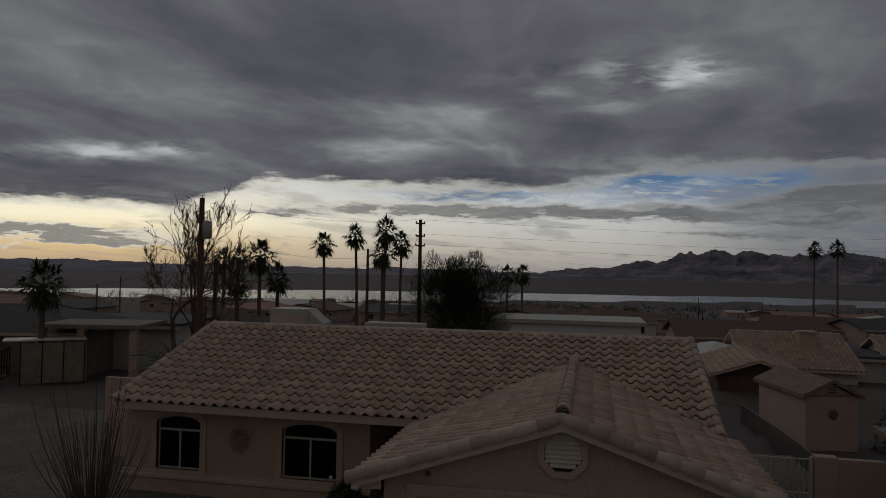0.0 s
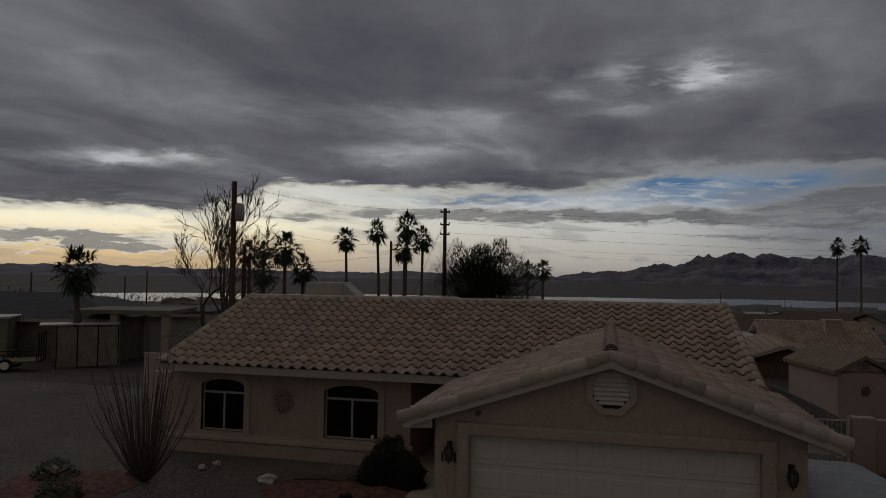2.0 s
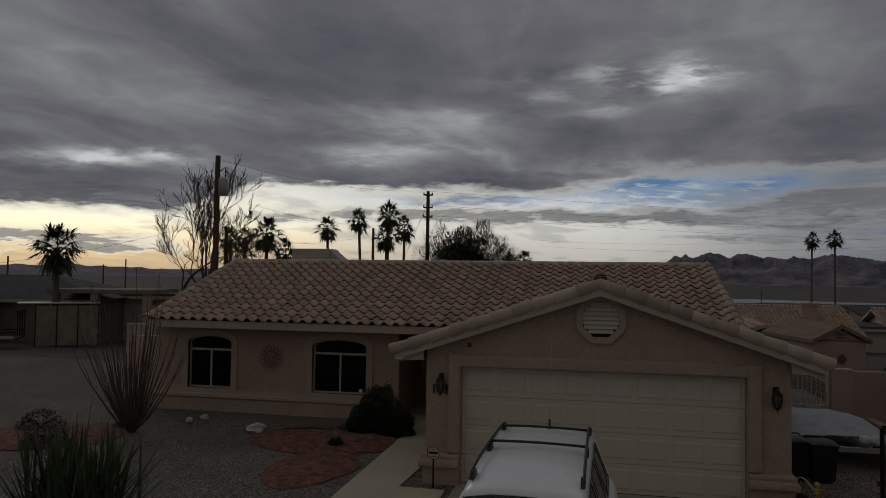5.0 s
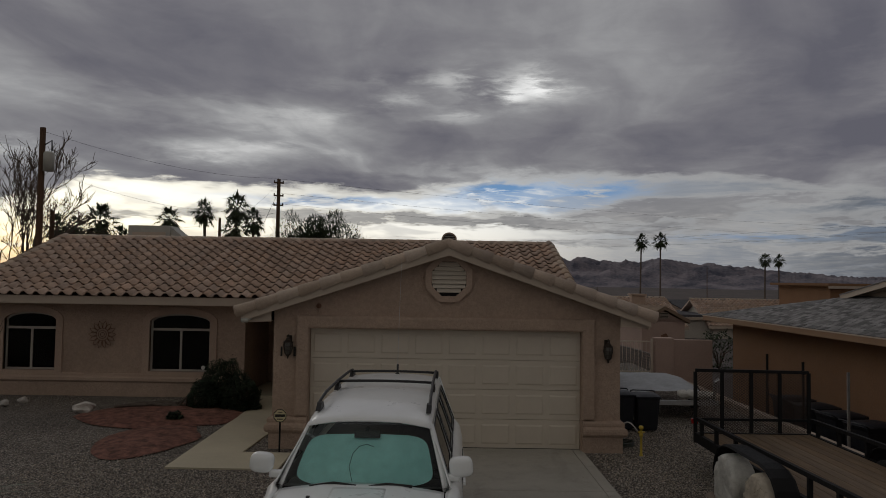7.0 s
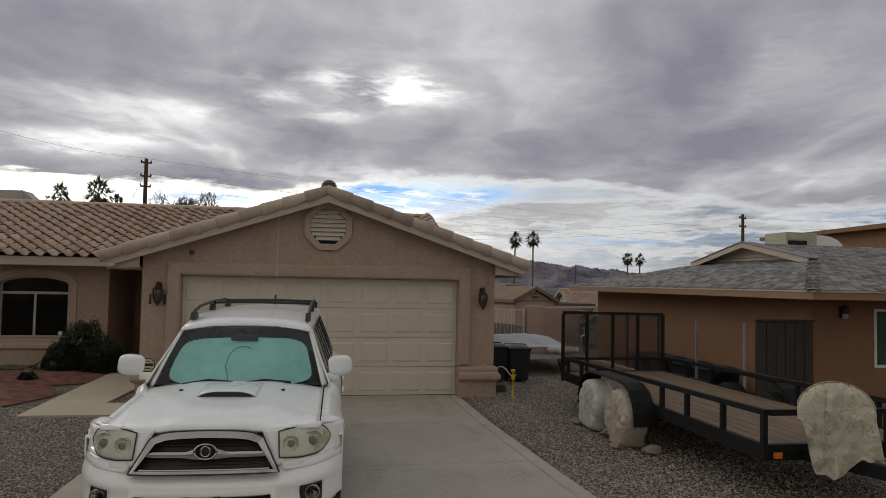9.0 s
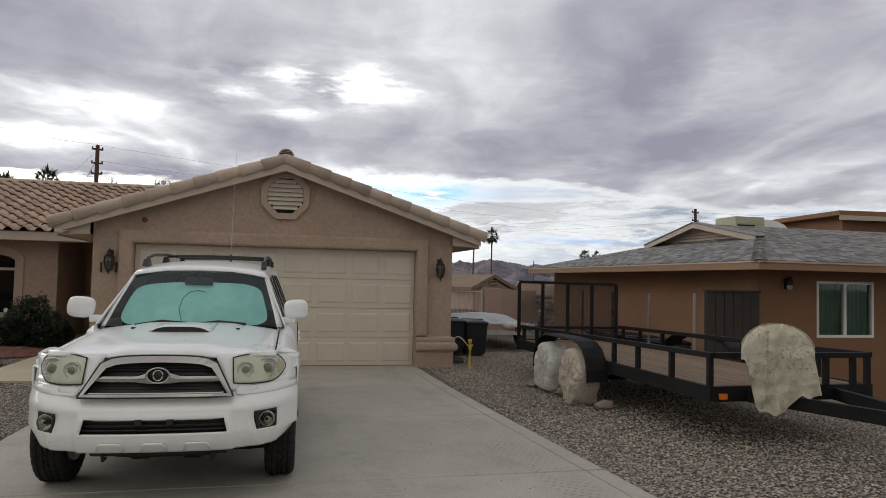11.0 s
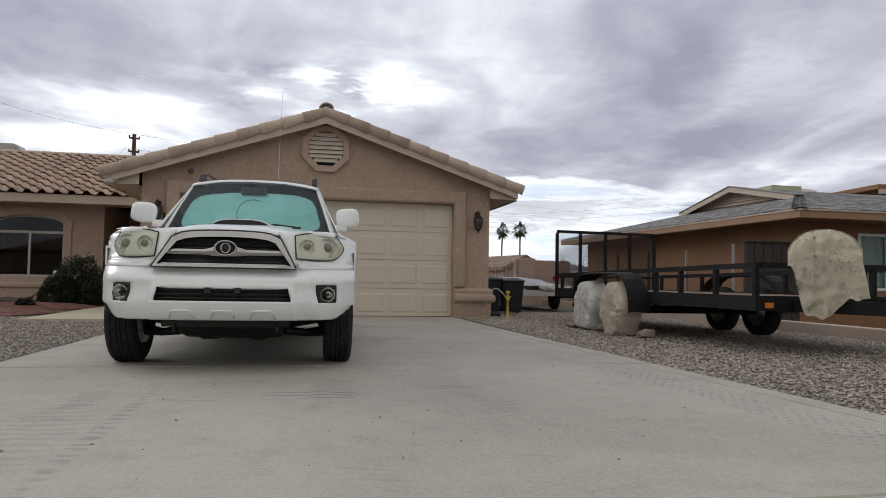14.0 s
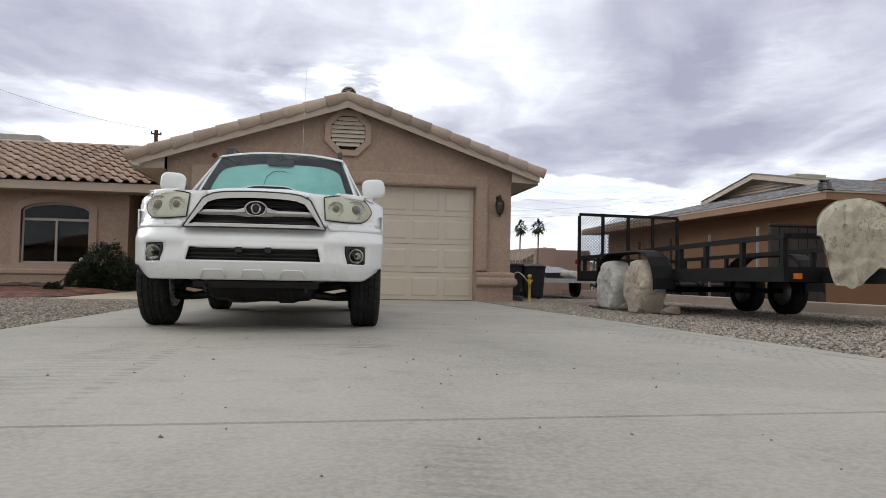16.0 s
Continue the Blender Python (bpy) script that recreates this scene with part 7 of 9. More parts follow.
def spare_cover(at):
    """A cloth thrown over the spare wheel: a domed top, slack folds, and an uneven hem with one long tail."""
    def hem(x):
        z = -0.03
        for x0, x1, drop in ((-0.30, -0.155, -0.485), (-0.14, -0.06, -0.012), (0.0, 0.19, 0.175), (0.22, 0.315, 0.015)):
            z += drop * ease((x - x0) / (x1 - x0))
        return z + 0.008 * math.sin(x * 43) + 0.006 * math.sin(x * 71 + 1)

    def top(x):
        return 0.315 * max(0.0, 1 - (abs(x) / 0.335) ** 2.3) ** 0.5

    def cloth(face, u, v):
        x = 0.315 * u
        lo = hem(x) if face < 0 else max(hem(x), -0.22)
        z = lo + (top(x) - lo) * v
        flare = 1 + 0.55 * max(0.0, -z) * (u * u if u > 0 else 0.1)
        edge_ = (x / 0.325) ** 2 + (max(0.0, z) / 0.315) ** 2
        body_ = 0.105 * max(0.0, 1 - min(1.0, edge_) ** 2.0) ** 0.5
        low_ = max(0.0, 0.12 - z)
        fold = 0.030 * low_ * math.sin(x * 34 + 1.3 * math.sin(z * 9)) * 3.0
        q = Vector((x * 9, z * 5, 3.0 + face))
        crease = 0.034 * abs(noise.noise(q)) + 0.014 * abs(noise.noise(q * 2.3)) + 0.007 * abs(noise.noise(q * 5.0))
        # two standing ridges where the cloth hangs slack, flat planes between them
        ridge_ = 0.034 * max(0.0, 1 - abs(x + 0.03 + 0.05 * z + 0.02 * noise.noise((0, z * 9, 1))) / 0.05) * ease((0.26 - z) / 0.1)
        ridge_ += 0.040 * max(0.0, 1 - abs(x - 0.13 + 0.12 * z + 0.02 * noise.noise((4, z * 9, 1))) / 0.055) * ease((0.16 - z) / 0.2)
        ridge_ += 0.030 * max(0.0, 1 - abs(x + 0.19 - 0.25 * z) / 0.05) * ease((0.0 - z) / 0.2)
        return (x * flare, face * (body_ + fold * 0.35 - crease + ridge_), z)

    t = thing("wheel_cover", at, "yellowed cracked canvas cover over a spare wheel", "tyre cover")
    front_ = sheet(lambda u, v: cloth(-1, u, v), steps(-1, 1, 64), steps(0, 1, 56))
    sheet(lambda u, v: cloth(1, u, v), steps(-1, 1, 40), steps(0, 1, 30), front_, flip=True)
    part("cloth", front_, CANVAS, t, smooth=True)
    part("seam", tube([Vector(cloth(-1, -0.30, v)) + Vector((0, -0.004, 0)) for v in steps(0.1, 0.97, 20)], 0.004, 5), CANVAS, t)
    part("eyelet", lathe([(0.008, 0.0), (0.016, -0.004), (0.016, 0.004)], 12, "y"), STEEL, t, at=Matrix.Translation(Vector(cloth(-1, -0.46, 0.03)) + Vector((0, -0.006, 0))))
    return t


spare_cover(pose(4.53, -7.06, 0.93, 0, 0, -34))
sp = new("spare_wheel", T_TYRE)
sp.matrix_basis = pose(4.53, -7.05, 0.93, 0, 0, 56) @ Matrix.Diagonal((0.42, 0.66, 0.66, 1))
tagged(sp, "black spare wheel on the trailer's front rail", "wheel")
for i, (x, y, s) in enumerate(((4.0, -4.55, 0.11), (3.72, -4.2, 0.08), (3.9, -3.5, 0.12), (3.75, -2.72, 0.10))):
    rb = bmesh.new()
    bmesh.ops.create_icosphere(rb, subdivisions=2, radius=s)
    jitter(rb, s * 0.5, 9, i * 3.1)
    bmesh.ops.scale(rb, vec=(1.2, 0.9, 0.6), verts=rb.verts)
    solid("wheel_chock_stone", rb, ROCK_DARK, "rough brown stone wedged at the trailer wheel", "stone", group="wheel stones", at=pose(x, y, s * 0.45), smooth=False)

# ---------------------------------------------------------------- bins, tap and covered boat beside the garage


def wheelie_bin(at, label):
    b = thing("wheeled_bin", at, label, "bin", "bins")
    body = bmesh.new()
    sheet_pts = []
    for z, w, d in ((0.06, 0.22, 0.25), (0.10, 0.235, 0.265), (0.55, 0.265, 0.31), (0.80, 0.28, 0.335), (0.83, 0.30, 0.355), (0.86, 0.30, 0.355)):
        sheet_pts.append([body.verts.new((x, y, z)) for x, y in ((-w, -d), (-w * 0.8, -d - 0.02), (w * 0.8, -d - 0.02), (w, -d), (w + 0.015, 0), (w, d), (0, d + 0.01), (-w, d), (-w - 0.015, 0))])
    for a, c in zip(sheet_pts, sheet_pts[1:]):
        for k in range(len(a)):
            body.faces.new((a[k], a[(k + 1) % len(a)], c[(k + 1) % len(a)], c[k]))
    body.faces.new(sheet_pts[0][::-1])
    body.faces.new(sheet_pts[-1])
    part("body", body, PLASTIC_BIN, b, smooth=False)
    part("lid", sheet(lambda x, y: (x, y, 0.865 + 0.05 * (1 - (x / 0.31) ** 4) * (1 - (y / 0.38) ** 4)), steps(-0.31, 0.31, 8), steps(-0.38, 0.38, 8)), PLASTIC_BIN, b, smooth=True)
    for s in (-1, 1):
        part("handle", tube([(s * 0.31, 0.30, 0.84), (s * 0.31, 0.42, 0.90), (s * 0.25, 0.44, 0.91)], 0.015, 6), PLASTIC_BIN, b)
        part("wheel", lathe([(0.0, -0.025), (0.10, -0.025), (0.10, 0.025), (0.0, 0.025)], 16, "x"), RUBBER, b, at=pose(s * 0.24, 0.28, 0.10))
    part("handle_bar", tube([(-0.25, 0.44, 0.91), (0.25, 0.44, 0.91)], 0.015, 6), PLASTIC_BIN, b)
    return b


wheelie_bin(pose(3.64, 1.95, 0.0, 0, 0, 4) @ Matrix.Diagonal((0.80, 0.76, 0.87, 1)), "black plastic wheeled bin beside the garage")
wheelie_bin(pose(4.15, 1.90, 0.0, 0, 0, -4) @ Matrix.Diagonal((0.80, 0.76, 0.84, 1)), "dark navy plastic wheeled bin beside the garage")
for i, (y, h) in enumerate(((3.8, 1.05), (2.8, 0.98), (1.85, 1.0), (0.83, 1.0))):
    bn = wheelie_bin(pose(8.15, y, -0.68, 0, 0, 90 + i * 4) @ Matrix.Diagonal((1.05, 1.05, 1.24, 1)), "black wheeled bin standing below the kerb wall")
HOSE = material("pale_hose", (0.42, 0.42, 0.40), 0.5, 0.15, 6)
tap = thing("standpipe", pose(3.44, -0.25, 0), "yellow-painted standpipe with a garden hose", "tap")
part("pipe", lathe([(0.035, 0.0), (0.035, 0.02), (0.022, 0.03), (0.022, 0.33), (0.035, 0.34), (0.035, 0.38), (0.022, 0.39), (0.022, 0.46), (0.04, 0.47), (0.035, 0.52), (0.0, 0.525)], 14), YELLOW, tap, smooth=True)
part("valve", tube([(-0.055, 0, 0.41), (0.055, 0, 0.41)], 0.018, 8), YELLOW, tap)
part("hose", tube([(-0.05 - 0.28 * math.sin(a * 0.5), 0.30 * a / 3.14, 0.41 + 0.22 * math.sin(a) - 0.37 * (a / 3.14) ** 2) for a in steps(0, 3.14, 16)], 0.011, 6), HOSE, tap, "pale grey garden hose", smooth=True)
hose = solid("coiled_hose", tube([(3.30 + 0.2 * math.cos(a) * (1 + 0.05 * math.sin(a * 3)), 0.42 + 0.17 * math.sin(a), 0.02 + 0.012 * a / 3) for a in steps(0, 22, 90)], 0.012, 6), material("green_hose", (0.05, 0.06, 0.05), 0.5, 0.2, 6), "dark coiled garden hose on the gravel", "hose", smooth=True)

boat = thing("jet_ski_trailer", pose(5.0, 4.3, 0), "low trailer with watercraft under a pale grey tarpaulin", "trailer")
part("tarpaulin", sheet(lambda x, y: (x, y, 0.60 + 0.20 * math.exp(-((y - 0.4) / 0.9) ** 2) * (1 - (abs(x) / 1.12) ** 4) + 0.03 * noise.noise((x * 3, y * 3, 0)) - 0.18 * (abs(x) / 1.1) ** 6), steps(-1.1, 1.1, 22), steps(-1.1, 2.2, 26)), material("pale_tarpaulin", (0.36, 0.38, 0.40), 0.55, 0.12, 3, 0.01, 12), boat, "pale blue-grey tarpaulin", smooth=True)
part("frame", beam((-1.0, -1.5, 0.42), (1.0, -1.5, 0.42), 0.06, 0.10), STEEL, boat)
for x in (-0.9, 0.9):
    part("frame", beam((x, -1.47, 0.42), (x, 2.2, 0.42), 0.06, 0.10), STEEL, boat)
    part("wheel", tyre_mesh(0.27, 0.16, 0.15, "small_tyre"), None, boat, at=pose(x * 1.22, 0.2, 0.275))
part("fender", box(-1.25, -0.95, -0.15, 0.55, 0.56, 0.60, 0.015), STEEL, boat)
bundle = lathe([(0.0, -0.46), (0.05, -0.45)] + [(0.105 - 0.05 * abs(k / 9 - 0.45) + 0.016 * math.sin(k * 2.3), -0.42 + 0.86 * k / 9) for k in range(10)] + [(0.0, 0.47)], 22, "x")
jitter(bundle, 0.035, 11, 2.0)
part("bundle", bundle, CANVAS_PALE, boat, "rolled pale canvas", at=pose(0.62, -1.22, 0.55, 0, 4, 10), smooth=True)
part("winch_post", tube([(0.9, -1.5, 0.45), (0.9, -1.6, 0.9), (0.98, -1.6, 0.95)], 0.03, 8), STEEL, boat)

# garden wall and iron gate behind
gw = thing("garden_wall", label="pink-tan stucco garden wall with square ends", category="wall", kind="structure")
part("wall_panel", box(6.25, 7.9, 8.0, 8.2, -0.7, 1.37, 0.02), STUCCO_PINK, gw)
part("pier", box(6.2, 6.75, 7.93, 8.27, -0.4, 1.42, 0.025), STUCCO_PINK, gw)
ig = thing("iron_gate", pose(5.6, 8.1, 0), "cream wrought-iron gate with scroll bars", "gate")
for z in (0.2, 0.42, 1.30):
    part("rail", beam((-2.4, 0, z), (0.55, 0, z), 0.03, 0.035), IRON, ig)
for k in range(26):
    x = -2.38 + k * 0.115
    part("bar", tube([(x, 0, 0.17), (x + (0.018 if k % 2 else -0.018), 0, 0.42), (x - (0.02 if k % 2 else -0.02), 0, 0.6), (x, 0, 0.85), (x, 0, 1.29)], 0.008, 5), IRON, ig)
for x in (-2.4, 0.55):
    part("gate_post", beam((x, 0, -0.3), (x, 0, 1.38), 0.06, 0.06), IRON, ig)
# chain-link fence running back along the lot line
FENCE = material("weathered_fence_wire", (0.16, 0.155, 0.15), 0.6, 0.2, 5)
cf = thing("chain_link_fence", pose(7.3, 8.5, 0), "grey chain-link fence running back down the slope", "fence")
for k in range(7):
    y = k * 2.4
    g = ground_z(7.1, 8.5 + y)
    part("post", tube([(0, y, g - 0.5), (0, y, g + 0.62)], 0.024, 8), FENCE, cf)
part("top_rail", tube([(0, k * 2.4, ground_z(7.1, 8.5 + k * 2.4) + 0.60) for k in range(7)], 0.014, 6), FENCE, cf)
lb = bmesh.new()
for k in range(150):
    for sgn in (-1, 1):
        y0 = k * 0.10
        y1 = min(max(y0 + sgn * 0.6, 0.0), 14.4)
        d = abs(y1 - y0) / 0.6
        z0 = ground_z(7.1, 8.5 + y0) - 0.55
        tube([(0, min(y0, 14.4), z0), (0, y1, z0 + 1.14 * d)], 0.009, 3, lb, close=False)
tagged(part("wire_mesh", lb, FENCE, cf, "diamond wire mesh"), kind="stuff")
# side wall on the far side of the yard
sw = thing("garden_wall", label="low pink-tan stucco wall beside the house", category="wall", kind="structure")
part("wall_panel", box(-17.9, -12.0, 12.0, 12.2, -0.6, 1.75, 0.02), STUCCO_PINK, sw)
part("pier", box(-14.6, -13.7, 7.9, 8.15, -0.3, 1.7, 0.02), STUCCO_PINK, sw)

# ---------------------------------------------------------------- fittings on the front of the house


LANTERN_GLASS = material("smoked_glass", (0.10, 0.095, 0.085), 0.2, 0.2, 12)


def coach_lamp(at):
    c = thing("coach_lamp", at, "dark bronze coach lantern on tan stucco", "lamp", "lanterns beside the garage door")
    part("wall_plate", box(-0.05, 0.05, 0.085, 0.10, -0.05, 0.20, 0.01), BRONZE, c)
    part("arm", tube([(0, 0.09, 0.12), (0, 0.06, 0.20), (0, 0.0, 0.21), (0, -0.01, 0.17)], 0.012, 6), BRONZE, c)
    part("roof", lathe([(0.0, 0.17), (0.03, 0.165), (0.05, 0.12), (0.085, 0.09), (0.088, 0.075), (0.06, 0.072)], 8), BRONZE, c)
    part("glass", lathe([(0.068, 0.07), (0.075, 0.0), (0.05, -0.12), (0.0, -0.125)], 8), LANTERN_GLASS, c, "smoked glass lantern body")
    for k in range(8):
        a = math.pi / 4 * k
        part("cage_bar", tube([(0.075 * math.cos(a), 0.075 * math.sin(a), 0.075), (0.082 * math.cos(a), 0.082 * math.sin(a), 0.0), (0.052 * math.cos(a), 0.052 * math.sin(a), -0.13)], 0.006, 5), BRONZE, c)
    part("finial", lathe([(0.055, -0.125), (0.045, -0.14), (0.015, -0.165), (0.012, -0.20), (0.0, -0.215)], 8), BRONZE, c)
    for z in (0.01, -0.06):
        part("cage_band", tube([((0.08 + z * 0.25) * math.cos(a), (0.08 + z * 0.25) * math.sin(a), z) for a in steps(0, 2 * math.pi, 8)], 0.005, 5, close=False), BRONZE, c)
    return c


coach_lamp(pose(2.89, -0.10, 1.79))
coach_lamp(pose(-2.80, -0.10, 1.79))
num = thing("house_number", pose(-2.80, 0.0, 1.70), "black metal house number beside the lantern", "house number")
for x, w in ((-0.135, 0.028), (-0.03, 0.05), (0.105, 0.05), (0.205, 0.055)):
    part("bar", box(x - w / 2, x + w / 2, -0.02, -0.004, -0.085, 0.085, 0.004), INK, num)
sign = thing("yard_sign", pose(-2.86, -0.32, 0), "white octagonal security sign on a black stake", "sign")
part("stake", beam((0, 0, -0.02), (0, 0, 0.60), 0.03, 0.012), BLACK_METAL, sign)
octa = [(0.12 * math.cos(a), 0.62 + 0.12 * math.sin(a)) for a in [math.pi / 8 + k * math.pi / 4 for k in range(8)]]
part("panel", prism(octa, -0.012, -0.004), material("cream_sign", (0.62, 0.57, 0.36), 0.5, 0.05, 4), sign)
part("panel_rim", ring([(x * 1.0, z) for x, z in octa], [(x * 0.88, 0.62 + (z - 0.62) * 0.88) for x, z in octa], -0.016, -0.0125), INK, sign)
part("print_bar", box(-0.085, 0.085, -0.016, -0.0125, 0.60, 0.645), INK, sign)
part("print_bar", box(-0.05, 0.05, -0.016, -0.0125, 0.555, 0.57), INK, sign)
part("print_bar", box(-0.04, 0.04, -0.016, -0.0125, 0.675, 0.685), INK, sign)

sunb = thing("wall_medallion", pose(-8.53, 5.06, 1.52), "rusty metal sunflower medallion on the wall", "wall ornament")
for rr in (0.05, 0.10, 0.155):
    part("ring", tube([(rr * math.cos(a), -0.012, rr * math.sin(a)) for a in steps(0, 2 * math.pi, 24)], 0.007, 5, close=False), RUSTY, sunb)
for k in range(14):
    a = 2 * math.pi * k / 14
    part("petal", tube([(0.16 * math.cos(a - 0.2), -0.01, 0.16 * math.sin(a - 0.2)), (0.27 * math.cos(a - 0.17), -0.02, 0.27 * math.sin(a - 0.17)), (0.345 * math.cos(a), -0.015, 0.345 * math.sin(a)), (0.27 * math.cos(a + 0.17), -0.02, 0.27 * math.sin(a + 0.17)), (0.16 * math.cos(a + 0.2), -0.01, 0.16 * math.sin(a + 0.2))], 0.008, 5), RUSTY, sunb)
cam_ob = thing("security_light", pose(-3.52, GFRONT - 0.05, GE_Z - 0.10), "small grey security light under the eave", "light")
part("housing", lathe([(0.0, -0.08), (0.035, -0.07), (0.04, 0.05), (0.0, 0.06)], 12, "x"), GREY_METAL, cam_ob, smooth=True)
part("arm", tube([(0.05, 0.0, 0.0), (0.10, 0.04, 0.03)], 0.012, 6), GREY_METAL, cam_ob)
sens = thing("junction_box", pose(-2.28, -0.02, 2.52), "small round junction box with conduit on stucco", "fixture")
part("cap", lathe([(0.045, 0.01), (0.045, -0.03), (0.0, -0.035)], 14, "y"), RUSTY, sens, smooth=True)
part("conduit", tube([(0, 0.0, -0.03), (0, 0.0, -0.20)], 0.008, 6), STUCCO_TRIM, sens)
stk = solid("window_sticker", lathe([(0.05, 0.0), (0.05, -0.003), (0.0, -0.003)], 20, "y"), WHITE, "small round white sticker in the window corner", "sticker", at=pose(-6.03, 5.165, 0.72))
# ---------------------------------------------------------------- plants
def blade(bm, a, b, w, droop=0.0, segs=2):
    """A narrow leaf blade from a to b, folded along its middle."""
    a, b = Vector(a), Vector(b)
    d = b - a
    side = d.cross(Vector((0, 0, 1)))
    side = side.normalized() if side.length > 1e-4 else Vector((1, 0, 0))
    prev = None
    for i in range(segs + 1):
        f = i / segs
        p = a + d * f + Vector((0, 0, -droop * f * f))
        ww = w * (1 - f) if i == segs else w * (0.6 + 0.4 * math.sin(f * math.pi))
        cur = (bm.verts.new(p - side * ww / 2), bm.verts.new(p + side * ww / 2))
        if prev:
            bm.faces.new((prev[0], prev[1], cur[1], cur[0]))
        prev = cur
    return bm


def fan_crown(seed, fronds=42, size=1.3, skirt=0.5):
    """The crown of a fan palm: fronds whose blades spread like a hand-fan, older ones hanging."""
    r = random.Random(seed)
    bm = bmesh.new()
    for k in range(fronds):
        a = k * 2.39996 + r.uniform(-0.25, 0.25)
        tilt = radians(86 - 150 * (k / fronds) ** 0.85 + r.uniform(-12, 12))
        d = Vector((math.cos(a) * math.cos(tilt), math.sin(a) * math.cos(tilt), math.sin(tilt)))
        stem = size * r.uniform(0.30, 0.60)
        base = Vector((0, 0, 0.12 * (1 - k / fronds)))
        tip = base + d * stem + Vector((0, 0, -0.06 * stem))
        blade(bm, base, tip, 0.06, 0.02, 1)
        side = d.cross(Vector((0, 0, 1)))
        side = side.normalized() if side.length > 1e-3 else Vector((1, 0, 0))
        tw = r.uniform(-0.7, 0.7)
        up = side.cross(d)
        side, up = side * math.cos(tw) + up * math.sin(tw), up * math.cos(tw) - side * math.sin(tw)
        n = 13
        for j in range(n):
            t = (j / (n - 1) - 0.5) * radians(200)
            dd = (d * math.cos(t) + side * math.sin(t)).normalized()
            ln = size * r.uniform(0.36, 0.56) * (0.62 + 0.38 * math.cos(t))
            blade(bm, tip, tip + dd * ln + up * r.uniform(-0.05, 0.08), 0.085, ln * 0.34 * r.uniform(0.5, 1.6), 3)
    # dry skirt under the green
    for k in range(int(26 * skirt)):
        a = r.uniform(0, 6.28)
        z = -r.uniform(0.2, 0.9) * skirt
        p = Vector((0.10 * math.cos(a), 0.10 * math.sin(a), z + 0.1))
        blade(bm, p, p + Vector((0.28 * math.cos(a), 0.28 * math.sin(a), -0.55)), 0.12, 0.05, 2)
    return mesh_from("crown", bm, PALM_LEAF)


FAN_CROWNS = [fan_crown(s, 44 + 4 * s, 1.25 + 0.06 * s, 0.4 + 0.25 * s) for s in range(3)]


def place(az, dist, z=None):
    """A spot at a bearing (degrees right of +y from the middle of the drive's end) and distance."""
    x, y = dist * math.sin(radians(az)), dist * math.cos(radians(az)) - 12.6
    return x, y, ground_z(x, y) if z is None else z


def fan_palm(az, dist, top, scale=1.0, kind=0, lean=0.0, label="tall fan palm with a slender trunk"):
    x, y, g = place(az, dist)
    h = top - g - 0.7 * scale
    p = thing("palm_tree", pose(x, y, g), label, "palm tree", "fan palms on the slope")
    pts = [(lean * (f ** 2) * h, 0, f * h) for f in steps(0, 1, 6)]
    part("trunk", tube(pts, [0.24, 0.19, 0.17, 0.155, 0.15, 0.15, 0.17], 9), PALM_BARK, p)
    part("crown", FAN_CROWNS[kind % 3], None, p, at=Matrix.Translation(pts[-1]) @ pose(0, 0, 0, 0, 0, az * 37 % 360) @ Matrix.Diagonal((scale, scale, scale, 1)))
    return p


# bearings, distance, height of the crown's top over the yard
for i, (az, d, top, sc, ln) in enumerate((
        (-28.6, 62, 7.3, 1.05, 0.0), (-27.6, 66, 7.6, 0.85, 0.01), (-25.9, 60, 8.0, 1.35, 0.0), (-24.5, 56, 6.1, 1.15, 0.01), (-27.5, 54, 5.6, 1.0, 0.0),
        (-21.0, 78, 9.7, 1.25, -0.02), (-18.4, 78, 10.6, 1.35, -0.03), (-16.3, 80, 11.6, 1.55, 0.01), (-16.4, 74, 8.7, 1.35, 0.0), (-15.0, 80, 10.0, 1.4, 0.01),
        (-6.4, 92, 6.6, 1.2, 0.0), (-5.2, 90, 6.7, 1.2, 0.0), (15.9, 143, 12.0, 1.55, 0.012), (17.4, 142.5, 12.2, 1.55, 0.0),
        (24.8, 165, 9.2, 1.35, 0.01), (25.75, 165, 9.0, 1.3, 0.0))):
    fan_palm(az, d, top, sc, i, ln)
fan_palm(-40.6, 44, 5.9, 1.25, 2, 0.0, "stout fan palm with a thick shaggy crown")


